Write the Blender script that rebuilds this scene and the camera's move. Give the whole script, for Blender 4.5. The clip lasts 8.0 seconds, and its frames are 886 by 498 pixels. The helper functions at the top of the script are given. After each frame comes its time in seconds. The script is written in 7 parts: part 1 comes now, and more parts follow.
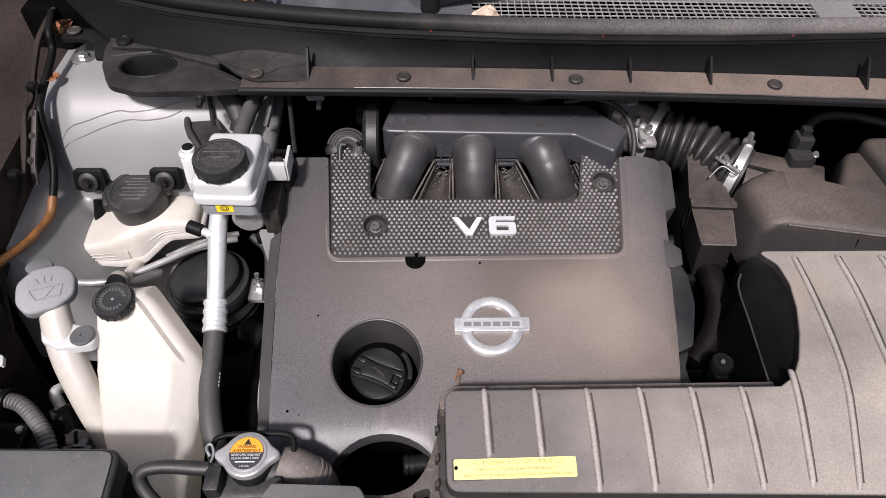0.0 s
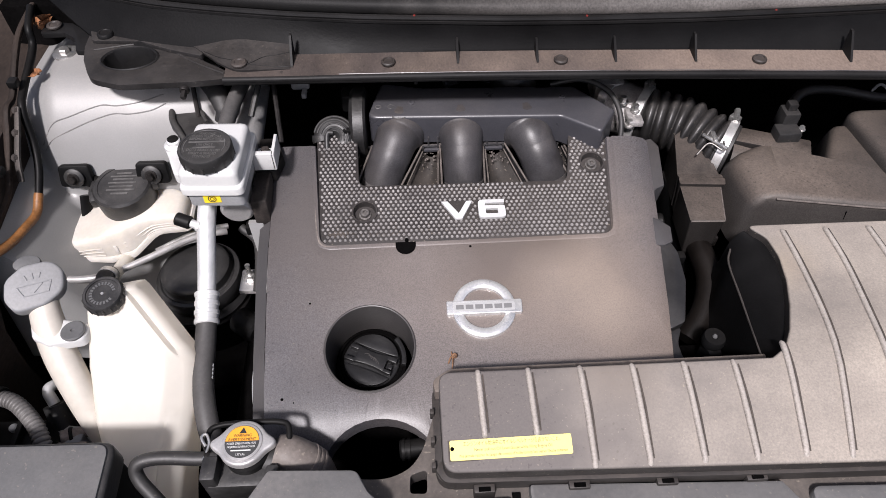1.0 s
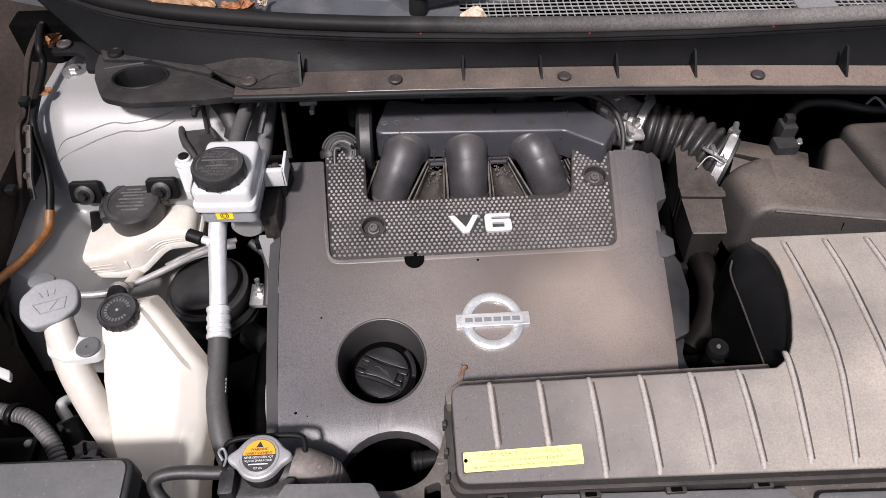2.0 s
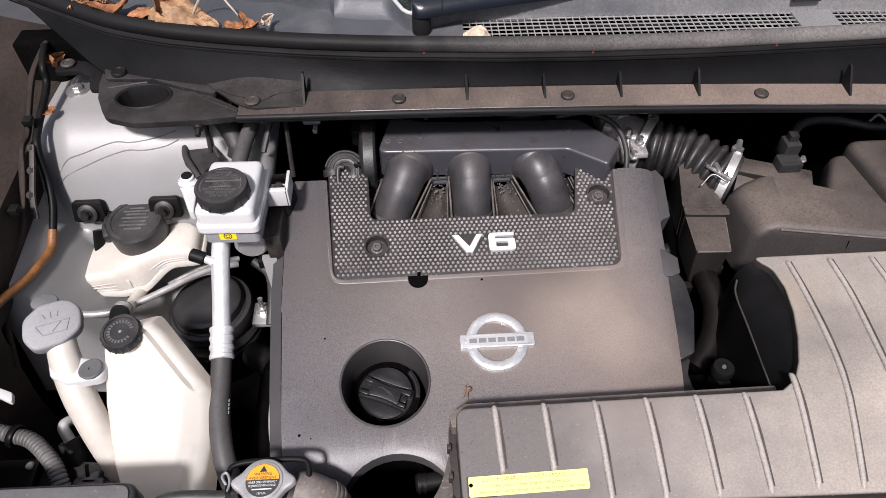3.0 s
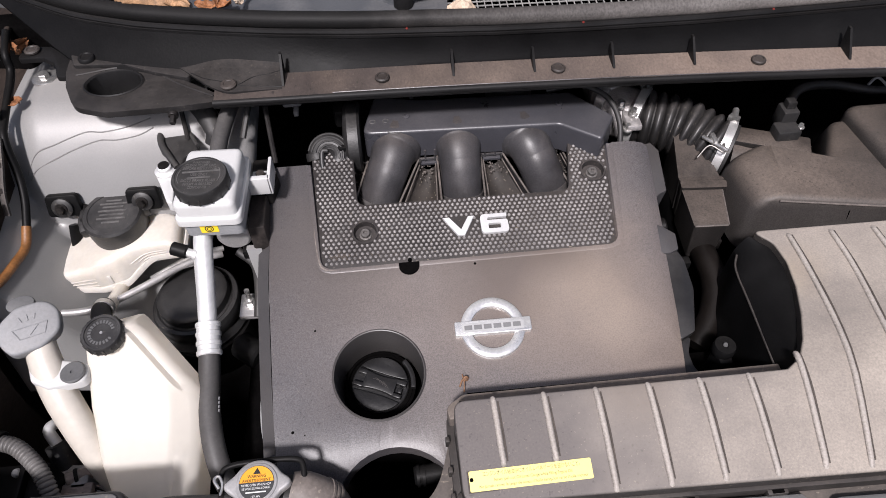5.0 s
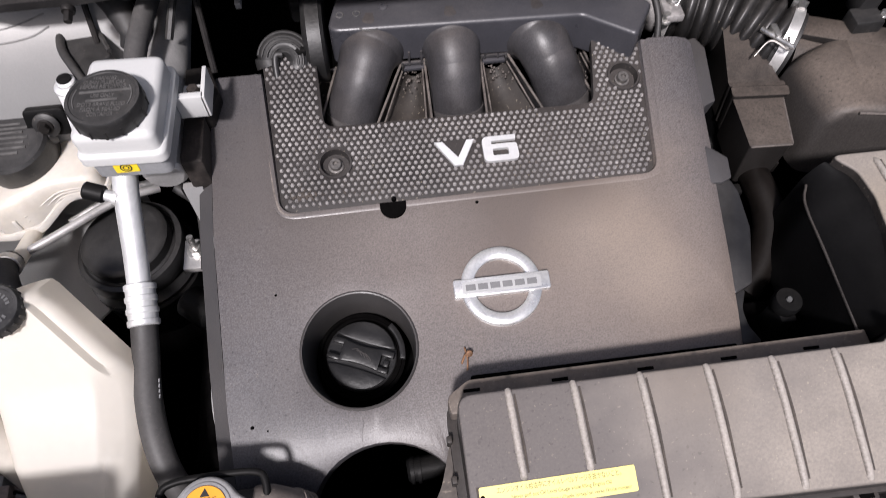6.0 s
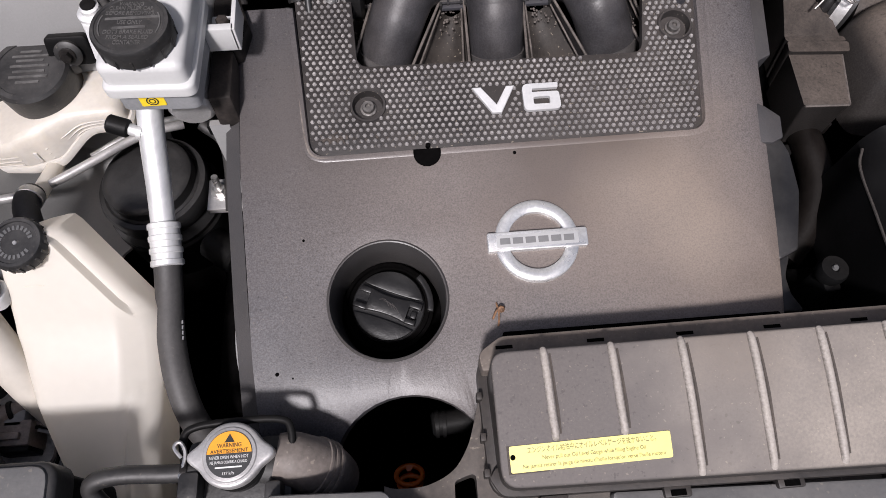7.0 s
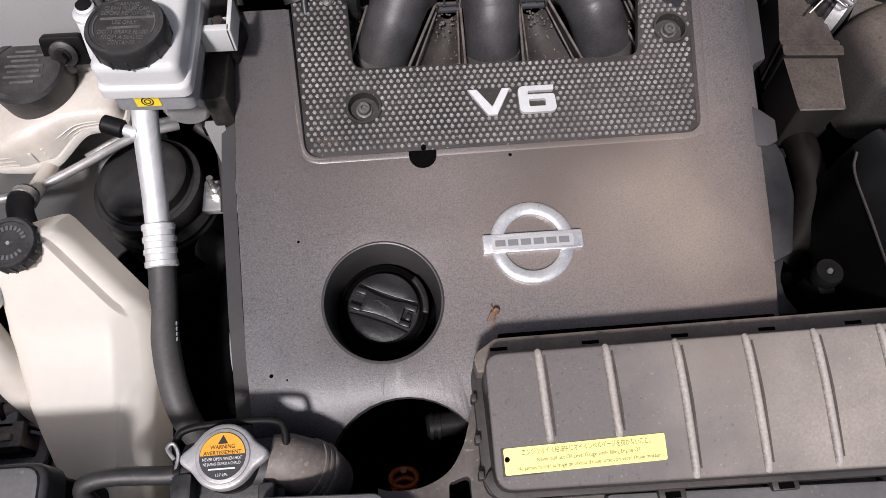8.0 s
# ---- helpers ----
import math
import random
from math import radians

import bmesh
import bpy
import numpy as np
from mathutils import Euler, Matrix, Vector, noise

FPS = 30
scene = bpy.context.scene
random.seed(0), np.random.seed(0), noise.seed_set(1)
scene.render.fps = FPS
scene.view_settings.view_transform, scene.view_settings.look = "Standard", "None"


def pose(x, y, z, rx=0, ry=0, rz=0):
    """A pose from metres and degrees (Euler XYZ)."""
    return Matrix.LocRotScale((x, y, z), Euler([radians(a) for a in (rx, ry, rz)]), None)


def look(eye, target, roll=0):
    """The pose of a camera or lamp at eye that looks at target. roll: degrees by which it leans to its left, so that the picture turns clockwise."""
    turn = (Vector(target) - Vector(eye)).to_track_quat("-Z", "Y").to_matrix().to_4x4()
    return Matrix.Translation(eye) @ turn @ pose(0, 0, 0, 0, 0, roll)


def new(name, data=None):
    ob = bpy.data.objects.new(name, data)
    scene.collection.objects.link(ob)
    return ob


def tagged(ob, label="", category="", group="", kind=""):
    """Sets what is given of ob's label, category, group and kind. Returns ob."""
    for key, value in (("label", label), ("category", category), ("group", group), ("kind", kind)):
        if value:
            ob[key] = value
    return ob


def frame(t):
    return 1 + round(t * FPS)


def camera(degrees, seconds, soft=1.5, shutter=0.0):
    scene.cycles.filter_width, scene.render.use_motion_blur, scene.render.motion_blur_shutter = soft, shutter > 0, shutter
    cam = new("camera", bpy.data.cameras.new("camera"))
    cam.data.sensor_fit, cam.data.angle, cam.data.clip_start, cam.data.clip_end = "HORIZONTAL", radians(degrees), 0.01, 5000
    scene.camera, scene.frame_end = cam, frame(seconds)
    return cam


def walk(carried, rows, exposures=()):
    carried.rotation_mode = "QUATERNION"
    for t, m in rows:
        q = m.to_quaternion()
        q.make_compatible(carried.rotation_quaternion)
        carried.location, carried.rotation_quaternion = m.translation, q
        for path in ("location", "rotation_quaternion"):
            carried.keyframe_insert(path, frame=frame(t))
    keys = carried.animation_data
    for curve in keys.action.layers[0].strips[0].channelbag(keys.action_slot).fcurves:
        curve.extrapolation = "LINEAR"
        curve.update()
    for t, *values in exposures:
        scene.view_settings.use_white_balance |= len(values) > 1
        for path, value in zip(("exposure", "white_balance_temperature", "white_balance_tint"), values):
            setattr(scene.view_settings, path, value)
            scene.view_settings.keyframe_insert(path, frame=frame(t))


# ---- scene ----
# the camera and its walk
cam = camera(66.0, 8.0, soft=0.35, shutter=0.22)
PATH = [
    (0, (0.012, -0.005, 1.558), (0.046, 1.301, 0.044), 0.8),
    (0.5, (0.014, -0.001, 1.554), (0.029, 1.292, 0.028), -0.7),
    (1, (0.015, -0.012, 1.551), (0.069, 1.277, 0.023), -0.3),
    (1.5, (0.004, -0.018, 1.559), (0.078, 1.274, 0.034), -0.0),
    (3, (-0.006, -0.001, 1.576), (0.068, 1.318, 0.074), -0.2),
    (3.5, (-0.005, -0.004, 1.575), (0.069, 1.32, 0.077), -0.4),
    (4, (-0.006, -0.011, 1.579), (0.079, 1.34, 0.107), -0.4),
    (4.2, (-0.006, -0.015, 1.581), (0.077, 1.342, 0.114), -0.6),
    (5.3, (-0.004, 0.064, 1.543), (0.095, 1.276, -0.045), -1.3),
    (5.5, (0.0, 0.091, 1.514), (0.083, 1.291, -0.084), -1.8),
    (5.7, (0.003, 0.127, 1.479), (0.121, 1.272, -0.158), -0.6),
    (6, (-0.004, 0.171, 1.457), (0.117, 1.152, -0.282), -0.2),
    (6.5, (-0.017, 0.182, 1.439), (0.084, 1.023, -0.372), 0.8),
    (7, (-0.022, 0.183, 1.438), (0.054, 1.041, -0.367), 0.5),
    (7.5, (-0.021, 0.183, 1.439), (0.057, 1.045, -0.364), 0.6),
    (8, (-0.021, 0.182, 1.437), (0.066, 1.048, -0.364), 1.3),
]
walk(cam, [(t, look(eye, target, roll)) for t, eye, target, roll in PATH], exposures=[(0, 0.57, 6250, 16.5), (1, 0.72, 6250, 16.5), (4.2, 0.74, 6250, 16.5), (5.5, 0.61, 6250, 16.5), (6.0, 0.58, 6250, 16.5), (6.5, 0.47, 6250, 16.5), (8, 0.41, 6250, 16.5)])

# world, sun and exposure
world = bpy.data.worlds.new("world")
scene.world = world
world.use_nodes = True
wn = world.node_tree
sky = wn.nodes.new("ShaderNodeTexSky")
sky.sky_type, sky.sun_disc = "NISHITA", False
SUN_ELEV, SUN_ROT = radians(53.7), radians(197.4)
sky.sun_elevation, sky.sun_rotation = SUN_ELEV, SUN_ROT
sky.air_density, sky.dust_density = 1.0, 4.0
wn.links.new(sky.outputs[0], wn.nodes["Background"].inputs[0])
wn.nodes["Background"].inputs[1].default_value = 0.055
sun_data = bpy.data.lights.new("sun", "SUN")
sun_data.energy, sun_data.angle, sun_data.color = 3.5, radians(6), (1.0, 0.965, 0.93)
sun = new("sun", sun_data)
# the sky's sun rotation turns clockwise from +y seen from above
sd = Vector((math.sin(SUN_ROT) * math.cos(SUN_ELEV), math.cos(SUN_ROT) * math.cos(SUN_ELEV), math.sin(SUN_ELEV)))
sun.matrix_basis = look(sd * 20, (0, 0, 0))


# ---------------------------------------------------------------- materials
def mat(name, base, rough=0.5, metal=0.0, var=0.25, scale=14.0, fine=320.0, bump=0.25, bump_d=0.0006, dust=None, dust_amt=0.0,
        spec=0.5, speck=0.0, sss=0.0, island=0.0, streak=1.0, stain_and_shading=(), grain=0.0, patchy=0.15, pit=0.0, settled=False):
    """A surface with stains at hand size, grain at millimetre size, dust on what faces up, and a fine relief."""
    m = bpy.data.materials.new(name)
    m.use_nodes = True
    nt = m.node_tree
    n, link = nt.nodes, nt.links.new
    bsdf = n["Principled BSDF"]
    geo = n.new("ShaderNodeNewGeometry")
    pos = n.new("ShaderNodeMapping")
    pos.inputs["Scale"].default_value = (1, streak, 1)
    link(geo.outputs["Position"], pos.inputs["Vector"])

    def noise_tex(s, detail=4.0, rgh=0.55):
        t = n.new("ShaderNodeTexNoise")
        t.inputs["Scale"].default_value, t.inputs["Detail"].default_value, t.inputs["Roughness"].default_value = s, detail, rgh
        link(pos.outputs[0], t.inputs["Vector"])
        return t.outputs["Fac"]

    def span(v, a, b, c, d):
        t = n.new("ShaderNodeMapRange")
        for k, x in zip((1, 2, 3, 4), (a, b, c, d)):
            t.inputs[k].default_value = x
        link(v, t.inputs[0])
        return t.outputs[0]

    def math_node(op, a, b):
        t = n.new("ShaderNodeMath")
        t.operation = op
        for k, x in enumerate((a, b)):
            if isinstance(x, float):
                t.inputs[k].default_value = x
            else:
                link(x, t.inputs[k])
        return t.outputs[0]

    def blend(f, a, b, kind="MIX"):
        t = n.new("ShaderNodeMix")
        t.data_type, t.blend_type = "RGBA", kind
        for k, x in ((0, f), (6, a), (7, b)):
            if isinstance(x, (float, tuple)):
                t.inputs[k].default_value = x
            else:
                link(x, t.inputs[k])
        return t.outputs[2]

    big, small = noise_tex(scale), noise_tex(fine, 2.0)
    value = math_node("MULTIPLY", span(big, 0.3, 0.7, 1 - var, 1 + var), span(small, 0.25, 0.75, 1 - 0.6 * var, 1 + 0.6 * var))
    if grain:
        value = math_node("MULTIPLY", value, span(small, 0.36, 0.64, 1 - grain, 1 + grain))
    if island:
        value = math_node("MULTIPLY", value, span(geo.outputs["Random Per Island"], 0, 1, 1 - island, 1 + island))
    grey = n.new("ShaderNodeCombineColor")
    for k in range(3):
        link(value, grey.inputs[k])
    col = blend(1.0, (*base, 1), grey.outputs[0], "MULTIPLY")
    rough_v = span(big, 0.3, 0.7, max(rough - 0.08, 0.03), min(rough + 0.08, 1.0))
    if dust:
        xyz = n.new("ShaderNodeSeparateXYZ")
        link(geo.outputs["Normal"], xyz.inputs[0])
        up = span(xyz.outputs[2], 0.35, 0.95, 0.0, 1.0)
        patch = math_node("MULTIPLY", span(noise_tex(scale * 0.55, 6.0, 0.62), 0.36, 0.66, float(patchy), 1.0), span(noise_tex(fine * 0.6, 3.0, 0.7), 0.3, 0.7, max(0.45, float(patchy)), 1.0))
        mask = math_node("MULTIPLY", math_node("MULTIPLY", up, patch), float(dust_amt))
        col = blend(mask, col, (*dust, 1))
        rough_v = math_node("ADD", rough_v, math_node("MULTIPLY", mask, 0.35))
    if speck:
        spots = span(noise_tex(fine * 0.9, 1.0, 0.4), 0.70, 0.76, 0.0, speck)
        col = blend(spots, col, (0.42, 0.36, 0.28, 1))
    if pit:
        holes = span(noise_tex(fine * 0.5, 2.0, 0.5), 0.64, 0.72, 0.0, float(pit))
        col = blend(holes, col, (0.012, 0.010, 0.009, 1))
    # patches tint stains and, on three materials, painted light and shade
    for at, reach, tone, amount in stain_and_shading:
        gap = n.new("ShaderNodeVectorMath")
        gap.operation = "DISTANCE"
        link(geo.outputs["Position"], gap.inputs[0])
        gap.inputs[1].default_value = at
        stain_shading_mask = math_node("MULTIPLY", span(math_node("ADD", gap.outputs["Value"], span(big, 0.3, 0.7, -0.3 * reach, 0.3 * reach)), 0.15 * reach, reach, amount, 0.0), span(small, 0.3, 0.7, 0.55, 1.0))
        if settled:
            stain_shading_mask = math_node("MULTIPLY", stain_shading_mask, up)
        col = blend(stain_shading_mask, col, (*tone, 1))
    link(col, bsdf.inputs["Base Color"])
    link(rough_v, bsdf.inputs["Roughness"])
    bsdf.inputs["Metallic"].default_value = metal
    bsdf.inputs["Specular IOR Level"].default_value = spec
    if sss:
        bsdf.inputs["Subsurface Weight"].default_value = sss
        bsdf.inputs["Subsurface Radius"].default_value = (0.05, 0.042, 0.03)
        bsdf.inputs["Subsurface Scale"].default_value = 0.9
    if bump:
        b = n.new("ShaderNodeBump")
        b.inputs["Strength"].default_value, b.inputs["Distance"].default_value = bump, bump_d
        link(math_node("ADD", small, math_node("MULTIPLY", big, 2.0)), b.inputs["Height"])
        link(b.outputs[0], bsdf.inputs["Normal"])
    return m


BROWN = (0.20, 0.165, 0.135)
M = {
    # last cover patch is painted shade; the one before darkens the front left
    "cover": mat("grained_cover_plastic", (0.062, 0.060, 0.065), 0.37, var=0.30, scale=5, fine=700, bump=0.24, grain=0.38, pit=0.85, patchy=0.3, spec=0.6, dust=(0.190, 0.159, 0.139), dust_amt=0.36, speck=0.2, stain_and_shading=(((0.11, 0.47, 0.93), 0.30, (0.218, 0.184, 0.163), 0.72), ((0.265, 0.40, 0.915), 0.21, (0.235, 0.186, 0.150), 0.65), ((0.10, 0.510, 0.933), 0.075, (0.075, 0.058, 0.048), 0.6), ((0.185, 0.470, 0.926), 0.065, (0.29, 0.235, 0.185), 0.5), ((0.165, 0.525, 0.935), 0.05, (0.085, 0.064, 0.052), 0.6), ((0.22, 0.425, 0.917), 0.05, (0.31, 0.255, 0.205), 0.5), ((-0.14, 0.30, 0.90), 0.16, (0.050, 0.050, 0.055), 0.5), ((-0.17, 0.62, 0.955), 0.17, (0.040, 0.038, 0.041), 0.5))),
    "cover_side": mat("cover_edge_plastic", (0.046, 0.045, 0.047), 0.42, var=0.15, scale=12, fine=700, bump=0.3, spec=0.35, dust=BROWN, dust_amt=0.2),
    # the panel's one patch continues the cover's painted shade at the back left
    "panel": mat("dimpled_panel_plastic", (0.030, 0.027, 0.026), 0.5, spec=0.35, var=0.3, scale=14, fine=500, dust=(0.11, 0.092, 0.08), dust_amt=0.38, speck=0.4, stain_and_shading=(((-0.13, 0.62, 0.95), 0.16, (0.017, 0.015, 0.015), 0.7),)),
    "dots": mat("worn_dimple_tops", (0.235, 0.222, 0.215), 0.42, var=0.3, scale=25, fine=500, island=0.35),
    "silver": mat("silver_letter_paint", (0.58, 0.58, 0.575), 0.45, 0.15, var=0.1, bump=0.1),
    "chrome": mat("worn_chrome", (0.68, 0.68, 0.67), 0.30, 0.65, var=0.12, scale=40, fine=420, bump=0.08, grain=0.03),
    "black": mat("black_plastic", (0.005, 0.005, 0.0052), 0.45, var=0.3, spec=0.12, dust=(0.05, 0.044, 0.038), dust_amt=0.2),
    "gloss": mat("black_satin_plastic", (0.040, 0.040, 0.046), 0.30, var=0.2, fine=500, bump=0.15, dust=(0.125, 0.117, 0.118), dust_amt=0.5),
    "rubber": mat("black_rubber", (0.017, 0.0165, 0.0165), 0.5, var=0.35, fine=260, dust=(0.13, 0.12, 0.11), dust_amt=0.4, speck=0.1),
    "mount": mat("satin_mount_rubber", (0.0155, 0.0152, 0.0155), 0.36, var=0.25, scale=30, fine=300, spec=0.45, dust=(0.075, 0.070, 0.066), dust_amt=0.35),
    "grey_rubber": mat("weathered_rubber_hose", (0.045, 0.043, 0.042), 0.55, var=0.3, fine=300, dust=(0.16, 0.15, 0.142), dust_amt=0.35, speck=0.05),
    "bellows": mat("ribbed_bellows_rubber", (0.016, 0.0152, 0.015), 0.36, var=0.25, fine=400, dust=(0.20, 0.183, 0.172), dust_amt=0.75, speck=0.2),
    "duct": mat("dusty_duct_plastic", (0.024, 0.0215, 0.020), 0.42, var=0.22, scale=9, fine=480, grain=0.16, patchy=0.88, pit=0.35, dust=(0.155, 0.138, 0.127), dust_amt=1.0, settled=True, stain_and_shading=(((0.04, 0.285, 0.967), 0.20, (0.070, 0.062, 0.062), 0.6), ((0.64, 0.33, 0.965), 0.54, (0.40, 0.352, 0.295), 1.0), ((0.20, 0.318, 0.965), 0.05, (0.105, 0.082, 0.066), 0.45), ((0.41, 0.44, 0.965), 0.05, (0.30, 0.24, 0.17), 0.5)), speck=0.35, bump=0.2),
    "duct_edge": mat("dark_duct_edge", (0.022, 0.0195, 0.018), 0.5, var=0.25, scale=30, dust=(0.085, 0.070, 0.060), dust_amt=0.7),
    "ledge": mat("dusty_brown_ledge", (0.11, 0.093, 0.08), 0.55, var=0.25, scale=30, fine=400, dust=(0.24, 0.195, 0.16), dust_amt=0.9, speck=0.25),
    "airbox": mat("dusty_airbox_plastic", (0.034, 0.0305, 0.0285), 0.42, var=0.35, scale=8, spec=0.38, patchy=0.12, pit=0.45, fine=600, dust=(0.155, 0.124, 0.101), dust_amt=0.95, bump=0.2, grain=0.10),
    "cowl": mat("cowl_plastic", (0.009, 0.0088, 0.009), 0.5, var=0.3, spec=0.15, dust=(0.06, 0.05, 0.043), dust_amt=0.12),
    "strip": mat("weathered_strip_rubber", (0.008, 0.0078, 0.0078), 0.5, var=0.2, scale=5, fine=420, spec=0.12, pit=0.35, dust=(0.05, 0.047, 0.045), dust_amt=0.2, streak=0.3, stain_and_shading=(((0.55, 0.74, 1.10), 0.62, (0.20, 0.185, 0.175), 0.85),)),
    # silver tone chosen so the unseen bonnet throws light back
    "lining": mat("bonnet_bounce_paint", (0.30, 0.30, 0.295), 0.6, var=0.1, spec=0.2),
    "cowl_rise": mat("dark_cowl_riser", (0.022, 0.022, 0.024), 0.45, var=0.2, dust=(0.08, 0.078, 0.075), dust_amt=0.3),
    "trim_grey": mat("pale_glass_trim", (0.42, 0.42, 0.41), 0.35, var=0.15, bump=0.1),
    "glass_band": mat("dark_glass_band", (0.012, 0.012, 0.013), 0.5, var=0.2),
    "arm_blue": mat("satin_arm_paint", (0.005, 0.007, 0.012), 0.3, var=0.15, dust=(0.05, 0.055, 0.065), dust_amt=0.3),
    "cowl_plate": mat("dusty_cowl_plate", (0.016, 0.015, 0.015), 0.5, var=0.45, scale=26, spec=0.25, pit=0.5, dust=(0.064, 0.056, 0.050), dust_amt=0.6, speck=0.05),
    "dull_alu": mat("dull_stamped_steel", (0.42, 0.41, 0.40), 0.42, 0.5, var=0.15, scale=50, fine=500),
    "cowl_dirty": mat("dirt_covered_cowl_flange", (0.036, 0.028, 0.025), 0.55, var=0.45, scale=16, fine=420, pit=0.7, patchy=0.15, bump=0.4, dust=(0.125, 0.097, 0.080), dust_amt=0.55, speck=0.1, streak=0.6, stain_and_shading=(((0.58, 0.69, 1.06), 0.68, (0.215, 0.166, 0.134), 0.9),)),
    "clip_dusty": mat("dusty_push_clip", (0.022, 0.018, 0.016), 0.55, var=0.3, scale=60, dust=(0.070, 0.055, 0.046), dust_amt=0.8, pit=0.4),
    "worn_edge": mat("pale_edge_highlight", (0.075, 0.068, 0.068), 0.35, var=0.5, scale=20, fine=300),
    # pale patch paints in the stronger light on the right end
    "cowl_top": mat("upper_cowl_plastic", (0.052, 0.056, 0.063), 0.42, var=0.15, dust=(0.10, 0.10, 0.10), dust_amt=0.35, stain_and_shading=(((0.62, 0.80, 1.10), 0.75, (0.23, 0.225, 0.222), 0.95),)),
    "body_silver": mat("silver_body_paint", (0.238, 0.237, 0.233), 0.42, 0.12, var=0.07, scale=7, fine=600, bump=0.08, dust=(0.48, 0.43, 0.38), dust_amt=0.35),
    "fender": mat("undercoated_fender", (0.026, 0.019, 0.0155), 0.7, var=0.5, scale=14, spec=0.2, dust=(0.05, 0.037, 0.028), dust_amt=0.3, streak=0.4),
    "white": mat("translucent_tank_plastic", (0.93, 0.89, 0.81), 0.42, var=0.04, scale=8, fine=120, bump=0.1, dust=(0.75, 0.66, 0.52), dust_amt=0.2),
    "tank_white": mat("yellowed_reservoir_plastic", (0.60, 0.56, 0.50), 0.4, var=0.08, scale=14, fine=200, bump=0.1, sss=0.25, dust=(0.50, 0.43, 0.33), dust_amt=0.3),
    "clean_white": mat("white_reservoir_plastic", (0.52, 0.52, 0.51), 0.38, var=0.04, bump=0.08),
    "cap_grey": mat("grey_cap_plastic", (0.205, 0.208, 0.213), 0.5, var=0.16, dust=(0.36, 0.33, 0.29), dust_amt=0.3),
    "seam_grey": mat("grey_seam_sealer", (0.17, 0.165, 0.16), 0.6, var=0.2, scale=60),
    "plug_grey": mat("dark_grey_rubber_plug", (0.09, 0.09, 0.09), 0.6, var=0.15),
    "tray_grey": mat("dull_tray_metal", (0.42, 0.40, 0.38), 0.55, 0.1, var=0.3, scale=40, dust=(0.42, 0.38, 0.34), dust_amt=0.5),
    "brown_plastic": mat("brown_connector_plastic", (0.20, 0.165, 0.145), 0.5, var=0.35, scale=60),
    "conduit": mat("grey_conduit_plastic", (0.105, 0.10, 0.097), 0.5, var=0.25, dust=(0.22, 0.205, 0.185), dust_amt=0.35),
    "well": mat("dark_well_plastic", (0.046, 0.043, 0.042), 0.38, var=0.25, fine=500, dust=(0.10, 0.085, 0.075), dust_amt=0.4),
    "oil_black": mat("oily_black_plastic", (0.0125, 0.0122, 0.0125), 0.34, var=0.3, spec=0.28),
    "needle": mat("dry_orange_needles", (0.30, 0.14, 0.055), 0.75, var=0.5, scale=200, island=0.4),
    "stalk": mat("bleached_stalk", (0.46, 0.40, 0.33), 0.7, var=0.3, scale=90),
    "gap_hose": mat("oily_hose_rubber", (0.0055, 0.0046, 0.0042), 0.42, var=0.35, scale=30, spec=0.12, dust=(0.020, 0.015, 0.012), dust_amt=0.3),
    "debris": mat("brown_plant_debris", (0.16, 0.085, 0.045), 0.8, var=0.5, scale=300),
    "mark_grey": mat("grey_relief_mark", (0.17, 0.17, 0.17), 0.5, 0.1, var=0.1, bump=0.0),
    "mesh_grey": mat("dusty_mesh_plastic", (0.27, 0.265, 0.255), 0.55, var=0.2, scale=40),
    "bolt_grey": mat("grey_bolt_steel", (0.15, 0.14, 0.132), 0.4, 0.5, var=0.3, scale=200),
    "dust_line": mat("dust_in_the_joint", (0.16, 0.138, 0.122), 0.9, var=0.4, scale=90, fine=500),
    "cap_dirty": mat("dusty_black_cap", (0.016, 0.0155, 0.0155), 0.46, var=0.35, scale=40, dust=(0.125, 0.117, 0.11), dust_amt=0.30, speck=0.06),
    "cap_print": mat("worn_moulded_print", (0.085, 0.082, 0.079), 0.5, var=0.3, scale=80, bump=0.1),
    "runner": mat("dusty_runner_plastic", (0.036, 0.0345, 0.0365), 0.40, var=0.3, scale=30, spec=0.45, fine=600, dust=(0.105, 0.088, 0.077), dust_amt=0.6, bump=0.2, grain=0.1, pit=0.3),
    "collar": mat("worn_collar_plastic", (0.060, 0.056, 0.055), 0.4, var=0.25, scale=40, fine=500, dust=(0.15, 0.13, 0.12), dust_amt=0.5),
    "resonator": mat("dusty_resonator_plastic", (0.020, 0.018, 0.017), 0.42, var=0.3, scale=14, spec=0.3, patchy=0.15, pit=0.45, fine=600, dust=(0.150, 0.122, 0.102), dust_amt=0.9, bump=0.2, grain=0.1),
    "hose_dirt": mat("dirty_hose_rubber", (0.13, 0.111, 0.099), 0.5, var=0.35, scale=35, dust=(0.17, 0.145, 0.125), dust_amt=0.6, speck=0.3),
    # darker copy of the cowl plastic, shade put into its base colour
    "shaded_wall": mat("shaded_black_plastic", (0.0045, 0.0044, 0.0046), 0.5, var=0.3, spec=0.08, dust=(0.03, 0.028, 0.026), dust_amt=0.1),
    "hollow": mat("dirty_hollow_plastic", (0.020, 0.017, 0.015), 0.55, var=0.4, scale=45, fine=400, dust=(0.075, 0.059, 0.047), dust_amt=0.5, speck=0.35),
    # dust on the intake webs, also painted highlights on two box edges
    "web_edge": mat("dust_and_highlight_edges", (0.105, 0.090, 0.080), 0.6, var=0.4, scale=90, fine=500),
    # serves dirt crumbs and the shade painted along the duct ribs
